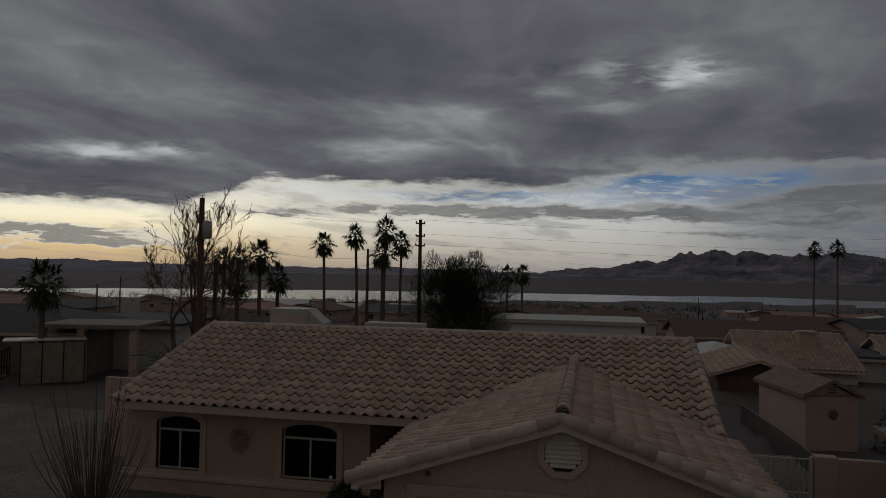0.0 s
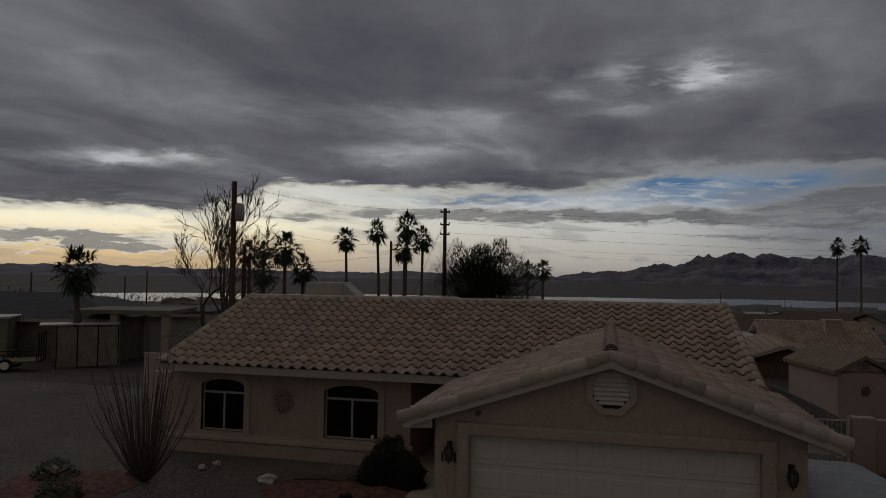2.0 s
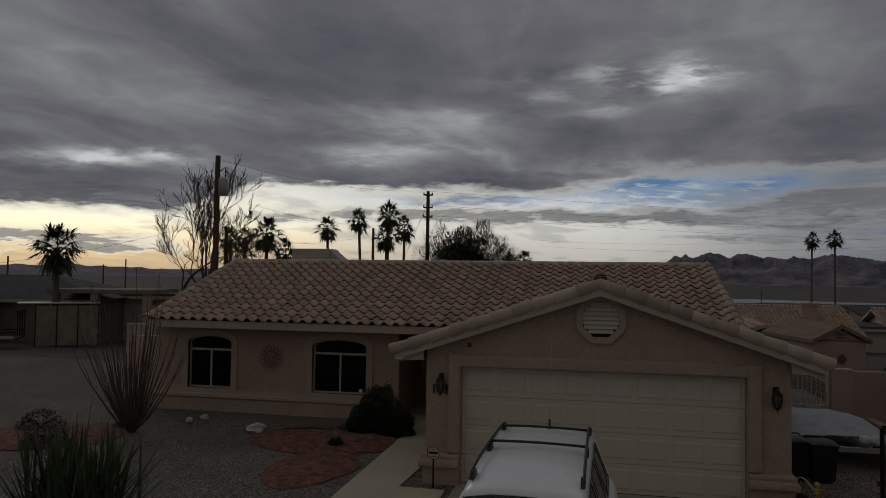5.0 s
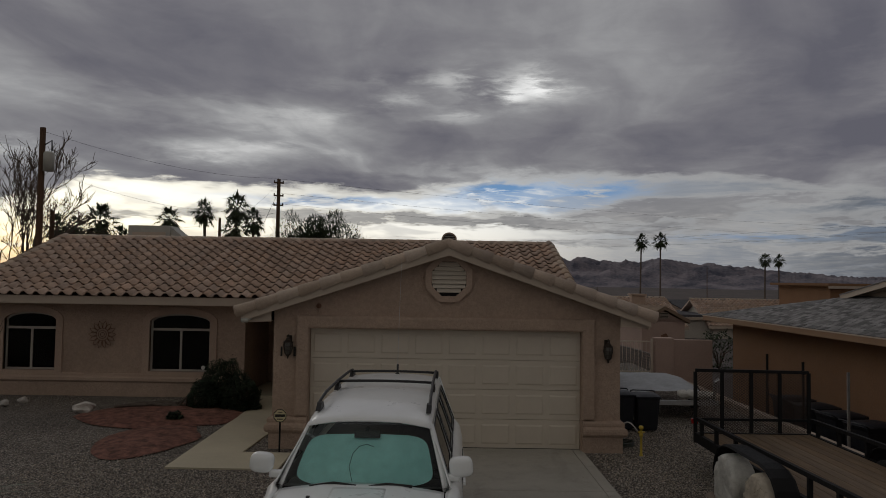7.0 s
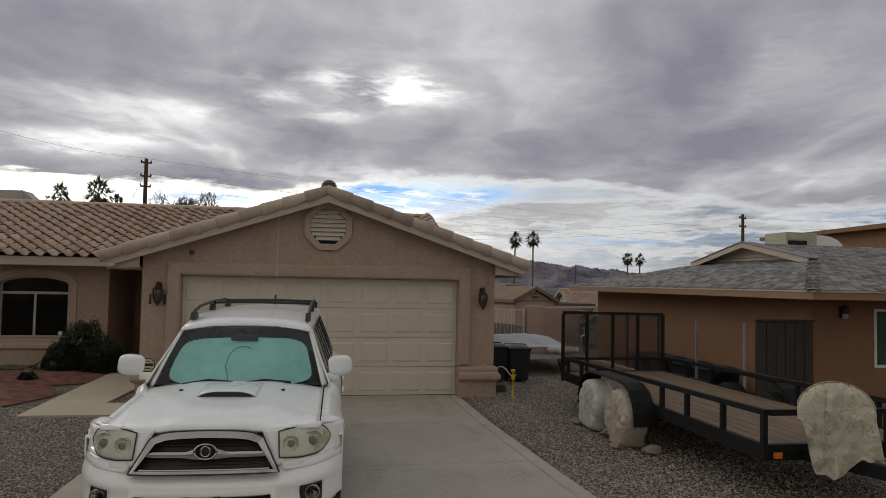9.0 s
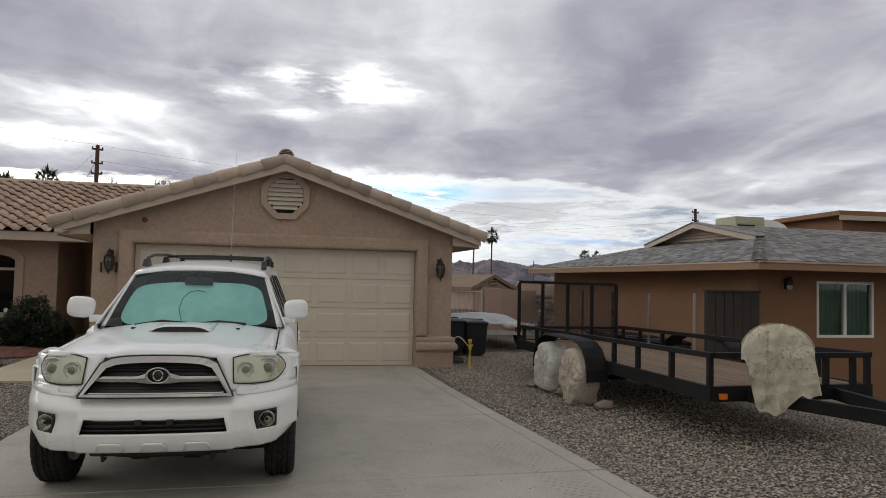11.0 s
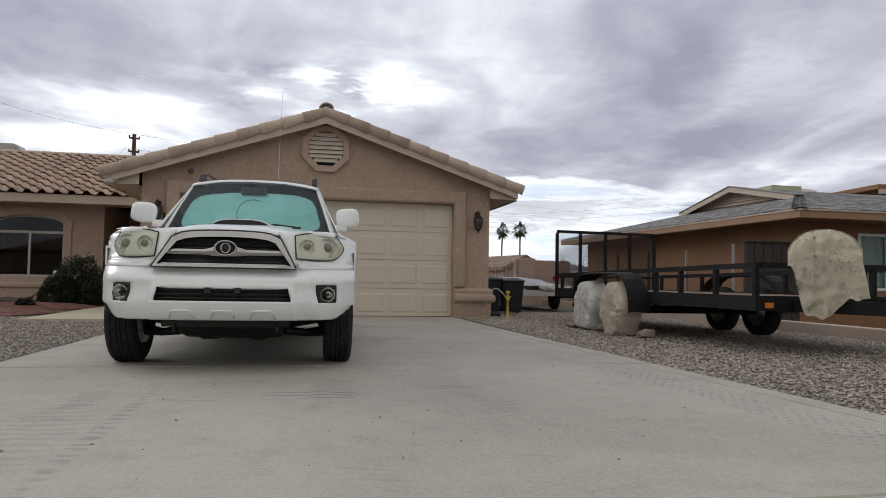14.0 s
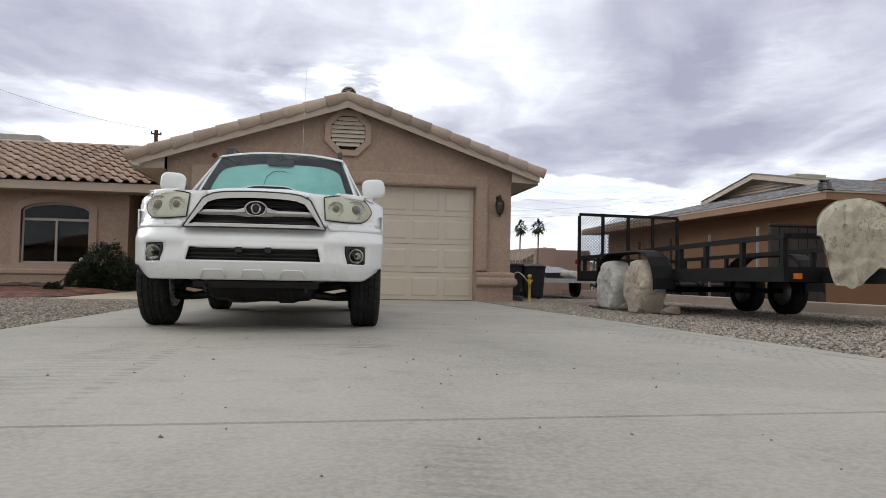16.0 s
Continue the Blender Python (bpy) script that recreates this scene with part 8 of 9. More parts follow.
def date_clump(x, y, size, label, n=34, seed=3):
    r = random.Random(seed)
    bm = bmesh.new()
    for k in range(n):
        a = k * 2.39996
        tilt = radians(78 - 75 * (k / n) + r.uniform(-8, 8))
        L = size * r.uniform(0.75, 1.1)
        pts = []
        for i in range(6):
            f = i / 5
            out = L * f * math.cos(tilt)
            pts.append(Vector((math.cos(a) * out, math.sin(a) * out, L * f * math.sin(tilt) - L * 0.45 * f * f)))
        tube(pts, [0.014] * 5 + [0.004], 3, bm, close=False)
        for i in range(14):
            f = 0.2 + 0.8 * i / 14
            j = min(int(f * 5), 4)
            p = pts[j].lerp(pts[j + 1], f * 5 - j)
            d = (pts[j + 1] - pts[j]).normalized()
            side = d.cross(Vector((0, 0, 1))).normalized()
            for s in (-1, 1):
                blade(bm, p, p + (side * s * 0.8 + d * 0.6).normalized() * size * 0.26 * (1.1 - 0.6 * f) + Vector((0, 0, -0.02)), 0.03, 0.03, 1)
    g = ground_z(x, y)
    t = thing("palm_tree", pose(x, y, g), label, "palm tree", "low palms")
    part("trunk", tube([(0, 0, -0.05), (0, 0, 0.9), (0, 0, 1.6)], [0.28, 0.25, 0.22], 9), PALM_BARK, t)
    part("crown", mesh_from("crown", bm, PALM_LEAF), None, t, at=pose(0, 0, 1.5))
    return t


x, y, g = place(-26.0, 50)
date_clump(x, y, 2.6, "low feather palm with arching fronds", 40, 4)
x, y, g = place(-18.0, 62)
date_clump(x, y, 2.6, "low feather palm with arching fronds", 40, 6)
x, y, g = place(-31.5, 35)
date_clump(x, y, 2.8, "low feather palm with arching fronds", 44, 8)


def grow(bm, r, p, d, length, rad, depth, tips, spread, rise, kink=0.25):
    """A branch with a few bends that forks into thinner ones."""
    pts, rads = [Vector(p)], [rad]
    d = Vector(d).normalized()
    n = 4
    for i in range(n):
        d = (d + Vector((r.uniform(-kink, kink), r.uniform(-kink, kink), r.uniform(-kink, kink) + rise))).normalized()
        pts.append(pts[-1] + d * length / n)
        rads.append(rad * (1 - 0.45 * (i + 1) / n))
    tube(pts, rads, 6 if rad > 0.03 else 4, bm, close=False)
    tips.append((pts[-1].copy(), d.copy()))
    if depth <= 0:
        return
    for k in range(r.choice((2, 3, 3))):
        q = pts[r.choice((2, 3, 4, 4))]
        nd = (d + Vector((r.uniform(-1, 1), r.uniform(-1, 1), r.uniform(-0.4, 0.8))) * spread).normalized()
        grow(bm, r, q, nd, length * r.uniform(0.6, 0.82), max(0.017, rads[-1] * r.uniform(0.62, 0.82)), depth - 1, tips, spread, rise, kink)


def leafy_tree(name, x, y, height, width, seed, mat, leaf, label, clumps=1.0, depth=4):
    r = random.Random(seed)
    g = ground_z(x, y)
    t = thing(name, pose(x, y, g), label, "tree")
    bm, tips = bmesh.new(), []
    for k in range(4):
        a = k * 1.57 + r.uniform(-0.4, 0.4)
        grow(bm, r, (0.1 * math.cos(a), 0.1 * math.sin(a), -0.05), (math.cos(a) * 0.45, math.sin(a) * 0.45, 1), height * 0.36, 0.13, depth, tips, 0.75, 0.07)
    part("trunk", bm, BARK, t)
    lb = bmesh.new()
    for _ in range(int(9500 * clumps)):
        a, u, f = r.uniform(0, 6.28), r.uniform(-0.75, 1), r.uniform(0, 1) ** 0.5
        rad = math.sqrt(max(0.0, 1 - u * u))
        lump = 1 + 0.30 * noise.noise((math.cos(a) * 1.7 * rad + seed, math.sin(a) * 1.7 * rad, u * 2.0)) + 0.22 * noise.noise((math.cos(a) * 5 * rad, math.sin(a) * 5 * rad + seed, u * 5.0))
        q = Vector((width / 2 * rad * math.cos(a) * f * lump, width / 2 * rad * math.sin(a) * f * lump, height * 0.56 + height * 0.44 * u * f * lump))
        if noise.noise(q * 0.9) < -0.34:
            continue
        v = Vector((math.cos(a) * rad + r.uniform(-0.6, 0.6), math.sin(a) * rad + r.uniform(-0.6, 0.6), u * 0.6 + r.uniform(-0.2, 0.9))).normalized()
        blade(lb, q, q + v * leaf * r.uniform(0.7, 1.6), leaf * 0.30, 0.0, 1)
    part("crown", lb, mat, t)
    return t


tx, ty, tg = place(-9.9, 47)
leafy_tree("desert_tree", tx, ty, 8.0, 7.4, 11, LEAF_DARK, 0.24, "dense dark olive desert tree with a rounded crown", 6.0, 4)
bx_, by_, bg = place(-31.0, 46)


def bare_tree(x, y, height, seed, label):
    r = random.Random(seed)
    g = ground_z(x, y)
    tips = []
    t = thing("bare_tree", pose(x, y, g), label, "tree")
    for k in range(5):
        a = k * 1.26 + r.uniform(-0.3, 0.3)
        bm = bmesh.new()
        grow(bm, r, (0.1 * math.cos(a), 0.1 * math.sin(a), -0.05), (math.cos(a) * 0.33, math.sin(a) * 0.33, 1), height * 0.37, 0.20, 6, tips, 0.60, 0.05)
        part("limb", bm, BARK, t)
    part("trunk", lathe([(0.36, -0.1), (0.33, 0.1), (0.27, 0.4), (0.0, 0.5)], 12), BARK, t)
    return t


bare_tree(bx_, by_, 9.9, 21, "tall leafless tree with fine forking branches")


def shrub(x, y, z, rx, ry, h, seed, mat, label, leaf=0.05, count=2600, name="shrub"):
    """A clipped bush: short twigs and many small leaves over an uneven dome."""
    r = random.Random(seed)
    t = thing(name, pose(x, y, z), label, "shrub")
    tw = bmesh.new()
    for k in range(14):
        a = r.uniform(0, 6.28)
        tube([(0, 0, 0), (0.3 * rx * math.cos(a), 0.3 * ry * math.sin(a), h * 0.4), (0.75 * rx * math.cos(a), 0.75 * ry * math.sin(a), h * r.uniform(0.5, 0.8))], [0.025, 0.015, 0.006], 4, tw, close=False)
    part("twigs", tw, BARK, t)
    bm = bmesh.new()
    for k in range(count):
        a, u = r.uniform(0, 6.28), r.uniform(-0.15, 1)
        rad = (1 - max(0, u) ** 2.2) ** 0.5
        wob = 1 + 0.30 * noise.noise((math.cos(a) * 1.6 * rad + seed, math.sin(a) * 1.6 * rad, u * 2.4)) + 0.14 * noise.noise((math.cos(a) * 5, math.sin(a) * 5 + seed, u * 6))
        f = wob * r.uniform(0.86, 1.02)
        p = Vector((rx * rad * math.cos(a) * f, ry * rad * math.sin(a) * f, max(0.02, h * u * f)))
        d = Vector((r.uniform(-1, 1), r.uniform(-1, 1), r.uniform(-0.6, 1.0))).normalized()
        blade(bm, p, p + d * leaf * r.uniform(0.7, 1.2), leaf * 0.75, 0.0, 2)
    part("leaves", bm, mat, t)
    return t


shrub(-5.12, 3.8, 0.03, 0.50, 0.5, 1.02, 1, LEAF, "dark green rounded shrub beside the entry path", 0.036, 15000)
shrub(-4.68, 3.6, 0.03, 0.46, 0.45, 0.68, 2, LEAF, "dark green rounded shrub beside the entry path", 0.036, 11000)
shrub(-5.42, 3.5, 0.03, 0.44, 0.45, 0.62, 3, LEAF, "dark green rounded shrub beside the entry path", 0.036, 11000)
shrub(-5.55, 2.0, 0.05, 0.16, 0.14, 0.16, 4, LEAF, "small low green shrub in red mulch", 0.05, 500)
shrub(-12.7, 1.7, 0.06, 0.55, 0.45, 0.4, 5, LEAF_DARK, "low grey-green desert shrub in the bed", 0.06, 900)
shrub(-11.6, 0.6, 0.06, 0.5, 0.45, 0.35, 6, LEAF_DARK, "low grey-green desert shrub in the bed", 0.06, 800)
shrub(12.7, 19.6, -0.9, 0.9, 0.9, 1.9, 7, LEAF_DARK, "dark green shrub behind the garden wall", 0.10, 1500)

oc = thing("ocotillo", pose(-10.7, 2.25, 0.0), "leafless ocotillo with a spray of thin grey canes", "desert plant")
r = random.Random(9)
for k in range(78):
    a = k * 2.39996
    L = r.uniform(1.9, 3.0) if k % 9 else r.uniform(3.2, 4.0)
    out = r.uniform(0.05, 0.66) * (0.6 if L > 3.1 else 1)
    pts = []
    for i in range(7):
        f = i / 6
        pts.append((math.cos(a) * (0.06 + out * L * f ** 0.85) + 0.09 * f * noise.noise((k, f * 3, 0.5)), math.sin(a) * (0.06 + out * L * f ** 0.85) + 0.09 * f * noise.noise((f * 3, k, 1.5)), L * f * (0.80 + 0.20 * f) * (1 - 0.2 * out)))
    part("cane", tube(pts, [0.019, 0.017, 0.015, 0.012, 0.010, 0.008, 0.005], 5), OCOTILLO, oc)

yu = thing("yucca", pose(-5.95, -5.45, 0.0), "large spiky green yucca clump", "yucca")
yb = bmesh.new()
for k in range(760):
    a = r.uniform(0, 6.28)
    tilt = radians(88 - 95 * r.random() ** 1.25)
    c = Vector((r.gauss(0, 0.22), r.gauss(0, 0.22), r.uniform(0.35, 0.75)))
    L = r.uniform(1.0, 1.55)
    blade(yb, c, c + Vector((math.cos(a) * math.cos(tilt), math.sin(a) * math.cos(tilt), math.sin(tilt))) * L, 0.036, 0.28 * math.cos(tilt), 4)
part("leaves", yb, YUCCA, yu)
part("stem", tube([(0, 0, -0.02), (0.03, 0, 0.4), (0, 0.02, 0.8)], [0.17, 0.15, 0.11], 8), BARK, yu)

for i, (x, y, s, m, lb) in enumerate(((-7.83, 2.85, 0.17, ROCK, "pale rounded boulder at the edge of the mulch bed"), (-9.8, 3.95, 0.10, ROCK, "small white rock on gravel"), (-9.95, 3.5, 0.09, ROCK, "small white rock on gravel"),
                                      (-13.1, 2.0, 0.18, ROCK, "pale rock among desert shrubs"), (-13.6, 2.7, 0.13, ROCK_DARK, "brown rock among desert shrubs"), (-11.3, 2.6, 0.12, ROCK_DARK, "brown rock beside the ocotillo"))):
    rb = bmesh.new()
    bmesh.ops.create_icosphere(rb, subdivisions=3, radius=s)
    jitter(rb, s * 0.55, 6, i * 2.7)
    bmesh.ops.scale(rb, vec=(1.3, 0.9, 0.72), verts=rb.verts)
    solid("boulder", rb, m, lb, "rock", group="garden rocks", at=pose(x, y, s * 0.5 + 0.02))
dw = bmesh.new()
for k in range(5):
    a = -0.25 + k * 0.16
    tube([(-7.3 + k * 0.12, 3.15 + k * 0.05, 0.09), (-6.8 + k * 0.1, 3.2 + 0.06 * k, 0.13 + 0.03 * math.sin(k * 2)), (-6.3 + k * 0.13, 3.28 + 0.05 * math.cos(k * 3), 0.11), (-5.95 + k * 0.06, 3.25 + 0.1 * math.sin(k), 0.16 + 0.04 * k)], [0.03, 0.045, 0.03, 0.01], 6, dw)
solid("driftwood", dw, OCOTILLO, "weathered grey driftwood branch on mulch", "driftwood")
# ---------------------------------------------------------------- poles and wires
def pole(x, y, top, label, arms=(), k=1.0):
    g = ground_z(x, y)
    p = thing("utility_pole", pose(x, y, g), label, "utility pole", "utility poles")
    h = top - g
    part("pole", tube([(0, 0, -0.2), (0, 0, h * 0.5), (0, 0, h)], [0.16 * k, 0.14 * k, 0.115 * k], 10), POLE_WOOD, p)
    for z, half, turn_ in arms:
        part("crossarm", beam((-half * math.cos(turn_), -half * math.sin(turn_), h - z), (half * math.cos(turn_), half * math.sin(turn_), h - z), 0.09, 0.10), POLE_WOOD, p)
        for s in (-1, 1):
            part("insulator", lathe([(0.03, 0.0), (0.05, 0.03), (0.03, 0.06), (0.045, 0.09), (0.0, 0.13)], 8), BLACK_METAL, p, at=pose(s * half * 0.9 * math.cos(turn_), s * half * 0.9 * math.sin(turn_), h - z + 0.04))
    return p, Vector((x, y, top))


p1, P1 = pole(-17.18, 17.32, 9.25, "leaning brown wooden utility pole with a transformer")
hh = 9.25 - ground_z(-17.18, 17.32)
part("transformer", lathe([(0.0, 0.0), (0.22, 0.02), (0.22, 0.78), (0.18, 0.84), (0.0, 0.88)], 16), GREY_METAL, p1, "grey pole transformer", at=pose(0.33, -0.05, hh - 1.9), smooth=True)
part("bracket", beam((0.05, 0, hh - 1.3), (0.45, 0, hh - 1.3), 0.06, 0.06), BLACK_METAL, p1)
part("cutout", tube([(0.1, 0, hh - 0.75), (0.4, 0, hh - 0.55), (0.42, 0, hh - 1.0)], 0.03, 6), BLACK_METAL, p1)
p2, P2 = pole(-10.85, 33.85, 9.5, "brown wooden utility pole with short crossarms", ((0.25, 0.32, 0.4), (1.1, 0.32, 0.4), (1.75, 0.32, 0.4)))
x, y, g = place(-29.0, 46)
p3, P3 = pole(x, y, 6.6, "slim wooden utility pole", ((0.9, 0.3, 0.0),))
x, y, g = place(-17.5, 62)
p4, P4 = pole(x, y, 7.9, "slim wooden utility pole", ())
x, y, g = place(33.2, 62)
p5, P5 = pole(x, y, 8.1, "brown utility pole with crossarms", ((0.3, 0.5, 0.5), (1.0, 0.5, 0.5)))
for az, d, top in ((-43.5, 60, 4.8), (-37.5, 70, 4.4), (-36.0, 75, 5.0), (8.2, 110, 3.0), (12.6, 120, 2.2), (20.8, 130, 5.8)):
    x, y, g = place(az, d)
    pole(x, y, top, "thin distant wooden utility pole", (), 0.5)


def wire(a, b, sag, r=0.006):
    a, b = Vector(a), Vector(b)
    pts = [a.lerp(b, f) + Vector((0, 0, -4 * sag * f * (1 - f))) for f in steps(0, 1, 16)]
    return solid("power_line", tube(pts, r, 4), WIRE, "thin black overhead power line", "cable", group="overhead lines")


D = Vector
wire(P1 + D((0, 0, -0.15)), P2 + D((0, 0, 0.05)), 0.5)
wire(P1 + D((0, 0, -1.7)), P2 + D((0, 0, -1.9)), 0.9)
wire(P1 + D((0, 0, -2.6)), P3 + D((0, 0, -0.5)), 0.3)
wire(P1 + D((0, 0, -3.0)), D((-48, 22, 4.2)), 1.2)
far = D((70, 88, 11.5))
for dz, s in ((0.0, 0.8), (-0.95, 0.8), (-1.65, 0.9)):
    wire(P2 + D((0.1, 0, dz)), far + D((0, 0, dz * 1.4)), s)
wire(P2 + D((0, 0, -0.3)), P4 + D((0, 0, -0.4)), 0.5)
wire(P2 + D((0, 0, -2.2)), P3 + D((0, 0, -0.9)), 0.6)
wire(P2 + D((0, 0, -0.8)), P2 + D((-3.2, -0.5, -8.5)), 0.0, 0.012)
for dz in (-0.3, -1.0):
    wire(P5 + D((0, 0, dz)), D((-6, 75, 8.6 + dz)), 0.9)
    wire(P5 + D((0, 0, dz)), D((75, 20, 9.0 + dz)), 0.9)

# ---------------------------------------------------------------- rooftop cooler on the house
cl = thing("rooftop_cooler", pose(-9.55, 11.2, 3.45), "beige sheet-metal rooftop cooler behind the ridge", "air conditioner")
part("cabinet", box(-0.95, 0.45, -0.45, 0.45, 0.0, 1.22, 0.03), GREY_METAL, cl)
part("duct", prism([(0.45, 0.3), (0.98, 0.3), (0.98, 0.75), (0.45, 1.18)], -0.4, 0.4), GREY_METAL, cl)
part("stand", box(-0.9, 0.9, -0.4, 0.4, -0.25, 0.0), BLACK_METAL, cl)
part("louvre", box(-0.8, 0.3, -0.462, -0.452, 0.2, 1.0), FASCIA, cl)
cl2 = thing("rooftop_cooler", pose(-6.6, 12.2, 3.15), "low grey rooftop duct behind the ridge", "air conditioner")
part("cabinet", box(-0.8, 1.3, -0.35, 0.35, 0.0, 1.05, 0.03), GREY_METAL, cl2)
# cooler on the neighbouring roof
c3 = thing("rooftop_cooler", pose(14.3, 6.8, 2.95) @ Matrix.Diagonal((1.15, 1.15, 1.1, 1)), "greenish sheet-metal rooftop cooler with a rounded duct", "air conditioner")
COOLER = material("cooler_paint", (0.42, 0.43, 0.30), 0.6, 0.1, 2, stains=0.3)
cab = part("cabinet", box(-0.45, 0.45, -0.45, 0.45, 0.0, 0.78, 0.02), COOLER, c3)
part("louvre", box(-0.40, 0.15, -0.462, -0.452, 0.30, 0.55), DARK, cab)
part("rib", box(-0.46, 0.46, -0.46, 0.46, 0.58, 0.60), COOLER, cab)
part("duct", prism([(0.45, 0.0), (1.42, 0.0), (1.40, 0.2), (1.30, 0.42), (1.12, 0.60), (0.90, 0.69), (0.66, 0.72), (0.45, 0.72)], -0.40, 0.40, "y"), WHITE, c3, "white rounded sheet-metal duct")
part("stand", box(-0.40, 1.3, -0.35, 0.35, -0.4, 0.0), BLACK_METAL, c3)

# ---------------------------------------------------------------- houses on the slope


def hip_house(name, az, dist, w, d, eave, ridge, turn_, wall, roofmat, label, gable=False, windows=0, tiles=None, chimney=False, garage_face=False, o=0.5):
    """A low house: walls, roof with overhang, and openings on its near side."""
    x, y, g = place(az, dist)
    g0 = min(g, eave - 2.2)
    h = thing(name, pose(x, y, 0, 0, 0, turn_), label, "house", "houses down the slope")
    part("wall", box(-w / 2, w / 2, -d / 2, d / 2, g0 - 1.0, eave), wall, h)
    W2, D2 = w / 2 + o, d / 2 + o
    rb = bmesh.new()
    if gable == "x":
        prism([(-D2, eave), (0, ridge), (D2, eave), (D2, eave - 0.16), (0, ridge - 0.16), (-D2, eave - 0.16)], -W2, W2, "x", rb)
        part("gable_wall", prism([(-d / 2, eave - 0.1), (0, ridge - 0.22), (d / 2, eave - 0.1)], -w / 2, w / 2, "x"), wall, h)
    elif gable == "y":
        prism([(-W2, eave), (0, ridge), (W2, eave), (W2, eave - 0.16), (0, ridge - 0.16), (-W2, eave - 0.16)], -D2, D2, "y", rb)
        part("gable_wall", prism([(-w / 2, eave - 0.1), (0, ridge - 0.22), (w / 2, eave - 0.1)], -d / 2, d / 2, "y"), wall, h)
    elif gable == "flat":
        box(-W2, W2, -D2, D2, eave, eave + 0.18, 0.0, rb)
    else:
        k = min(W2, D2) * 0.98
        rx, ry = (W2 - k, 0.01) if W2 > D2 else (0.01, D2 - k)
        lo = [(-W2, -D2, eave), (W2, -D2, eave), (W2, D2, eave), (-W2, D2, eave)]
        hi = [(-rx, -ry, ridge), (rx, -ry, ridge), (rx, ry, ridge), (-rx, ry, ridge)]
        vl, vh = [rb.verts.new(p) for p in lo], [rb.verts.new(p) for p in hi]
        for i in range(4):
            rb.faces.new((vl[i], vl[(i + 1) % 4], vh[(i + 1) % 4], vh[i]))
        rb.faces.new(vl[::-1])
        rb.faces.new(vh)
        bmesh.ops.remove_doubles(rb, verts=rb.verts, dist=0.03)
        bmesh.ops.recalc_face_normals(rb, faces=rb.faces)
    rf = part("roof", rb, roofmat, h)
    if tiles and gable == "x":
        ln = math.hypot(D2, ridge - eave)
        tile_slope(rf, slope_frame((-W2, -D2, eave), (1, 0, 0), (0, D2, ridge - eave)), 2 * W2, ln, tiles, 0, 0.40, 0.32)
        barrel_row(rf, (-W2, 0, ridge + 0.04), (W2, 0, ridge + 0.04), (0, 0, 1), BARREL_ME, course=0.5)
    if tiles and gable == "y":
        ln = math.hypot(W2, ridge - eave)
        tile_slope(rf, slope_frame((-W2, D2, eave), (0, -1, 0), (W2, 0, ridge - eave)), 2 * D2, ln, tiles, 0, 0.40, 0.32)
        tile_slope(rf, slope_frame((W2, -D2, eave), (0, 1, 0), (-W2, 0, ridge - eave)), 2 * D2, ln, tiles, 0, 0.40, 0.32)
    part("fascia", box(-W2, W2, -D2 - 0.02, -D2, eave - 0.2, eave - 0.01), FASCIA, h) if gable != "y" else None
    for i in range(windows):
        xx = -w / 2 + w * (i + 0.5) / windows
        wn = part("window", box(xx - 0.55, xx + 0.55, -d / 2 - 0.03, -d / 2 - 0.005, eave - 1.6, eave - 0.55), WINDOW_FRAME, h)
        # opaque panes, with the dark of the rooms put into their colour
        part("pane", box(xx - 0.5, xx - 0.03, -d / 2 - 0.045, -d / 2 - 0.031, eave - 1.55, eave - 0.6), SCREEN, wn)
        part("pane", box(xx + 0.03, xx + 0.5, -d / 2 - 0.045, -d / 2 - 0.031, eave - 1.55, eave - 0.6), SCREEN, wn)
    if garage_face:
        part("garage_door", box(-1.9, 1.9, -d / 2 - 0.03, -d / 2 - 0.004, g0, eave - 0.4), SHINGLE_BROWN, h)
    if chimney:
        ch = part("chimney", box(0.5, 1.6, -d / 2 + 3.2, -d / 2 + 4.2, eave, ridge + 0.25, 0.03), STUCCO, h)
        part("cap", box(0.4, 1.7, -d / 2 + 3.1, -d / 2 + 4.3, ridge + 0.25, ridge + 0.38), STUCCO_TRIM, h)
    return h


# garden building just behind, with a small louvre in its gable
sh = hip_house("garden_building", 15.81, 35.13, 2.12, 4.2, 1.36, 1.98, 12, STUCCO_PINK, material("tan_shingle", (0.20, 0.145, 0.10), 0.95, 0.2, 3.0, 0.004, 60, spread=0.2), "pink-tan stucco outbuilding with a brown shingle gable", gable="y", o=0.18)
part("gable_louvre", box(-0.22, 0.22, -2.16, -2.11, 1.42, 1.70), FASCIA, sh)
for k in range(4):
    part("slat", box(-0.19, 0.19, -2.18, -2.162, 1.44 + k * 0.065, 1.47 + k * 0.065), SCREEN, sh)
part("wall_star", lathe([(0.0, -0.01), (0.22, -0.02), (0.0, -0.03)], 5, "y"), RUSTY, sh, "metal wall star", at=pose(0.05, -2.11, 0.55))
hip_house("distant_house", 14.2, 62, 7.0, 12, -0.3, 1.72, -3, STUCCO_PALE, TILE, "tan tiled-roof house with a stucco chimney", gable="x", tiles=TILE_ME, chimney=True)
hip_house("distant_house", 24.5, 66, 11, 9, -0.3, 1.65, -3, STUCCO_PALE, TILE, "tan tiled-roof house with white walls", gable="x", tiles=TILE_ME, windows=2)
hip_house("distant_house", 11.9, 51.8, 4.6, 9, 0.1, 1.05, -4, SHINGLE_BROWN, TILE, "low tiled house with a brown garage front", gable="y", tiles=TILE_ME, garage_face=True)
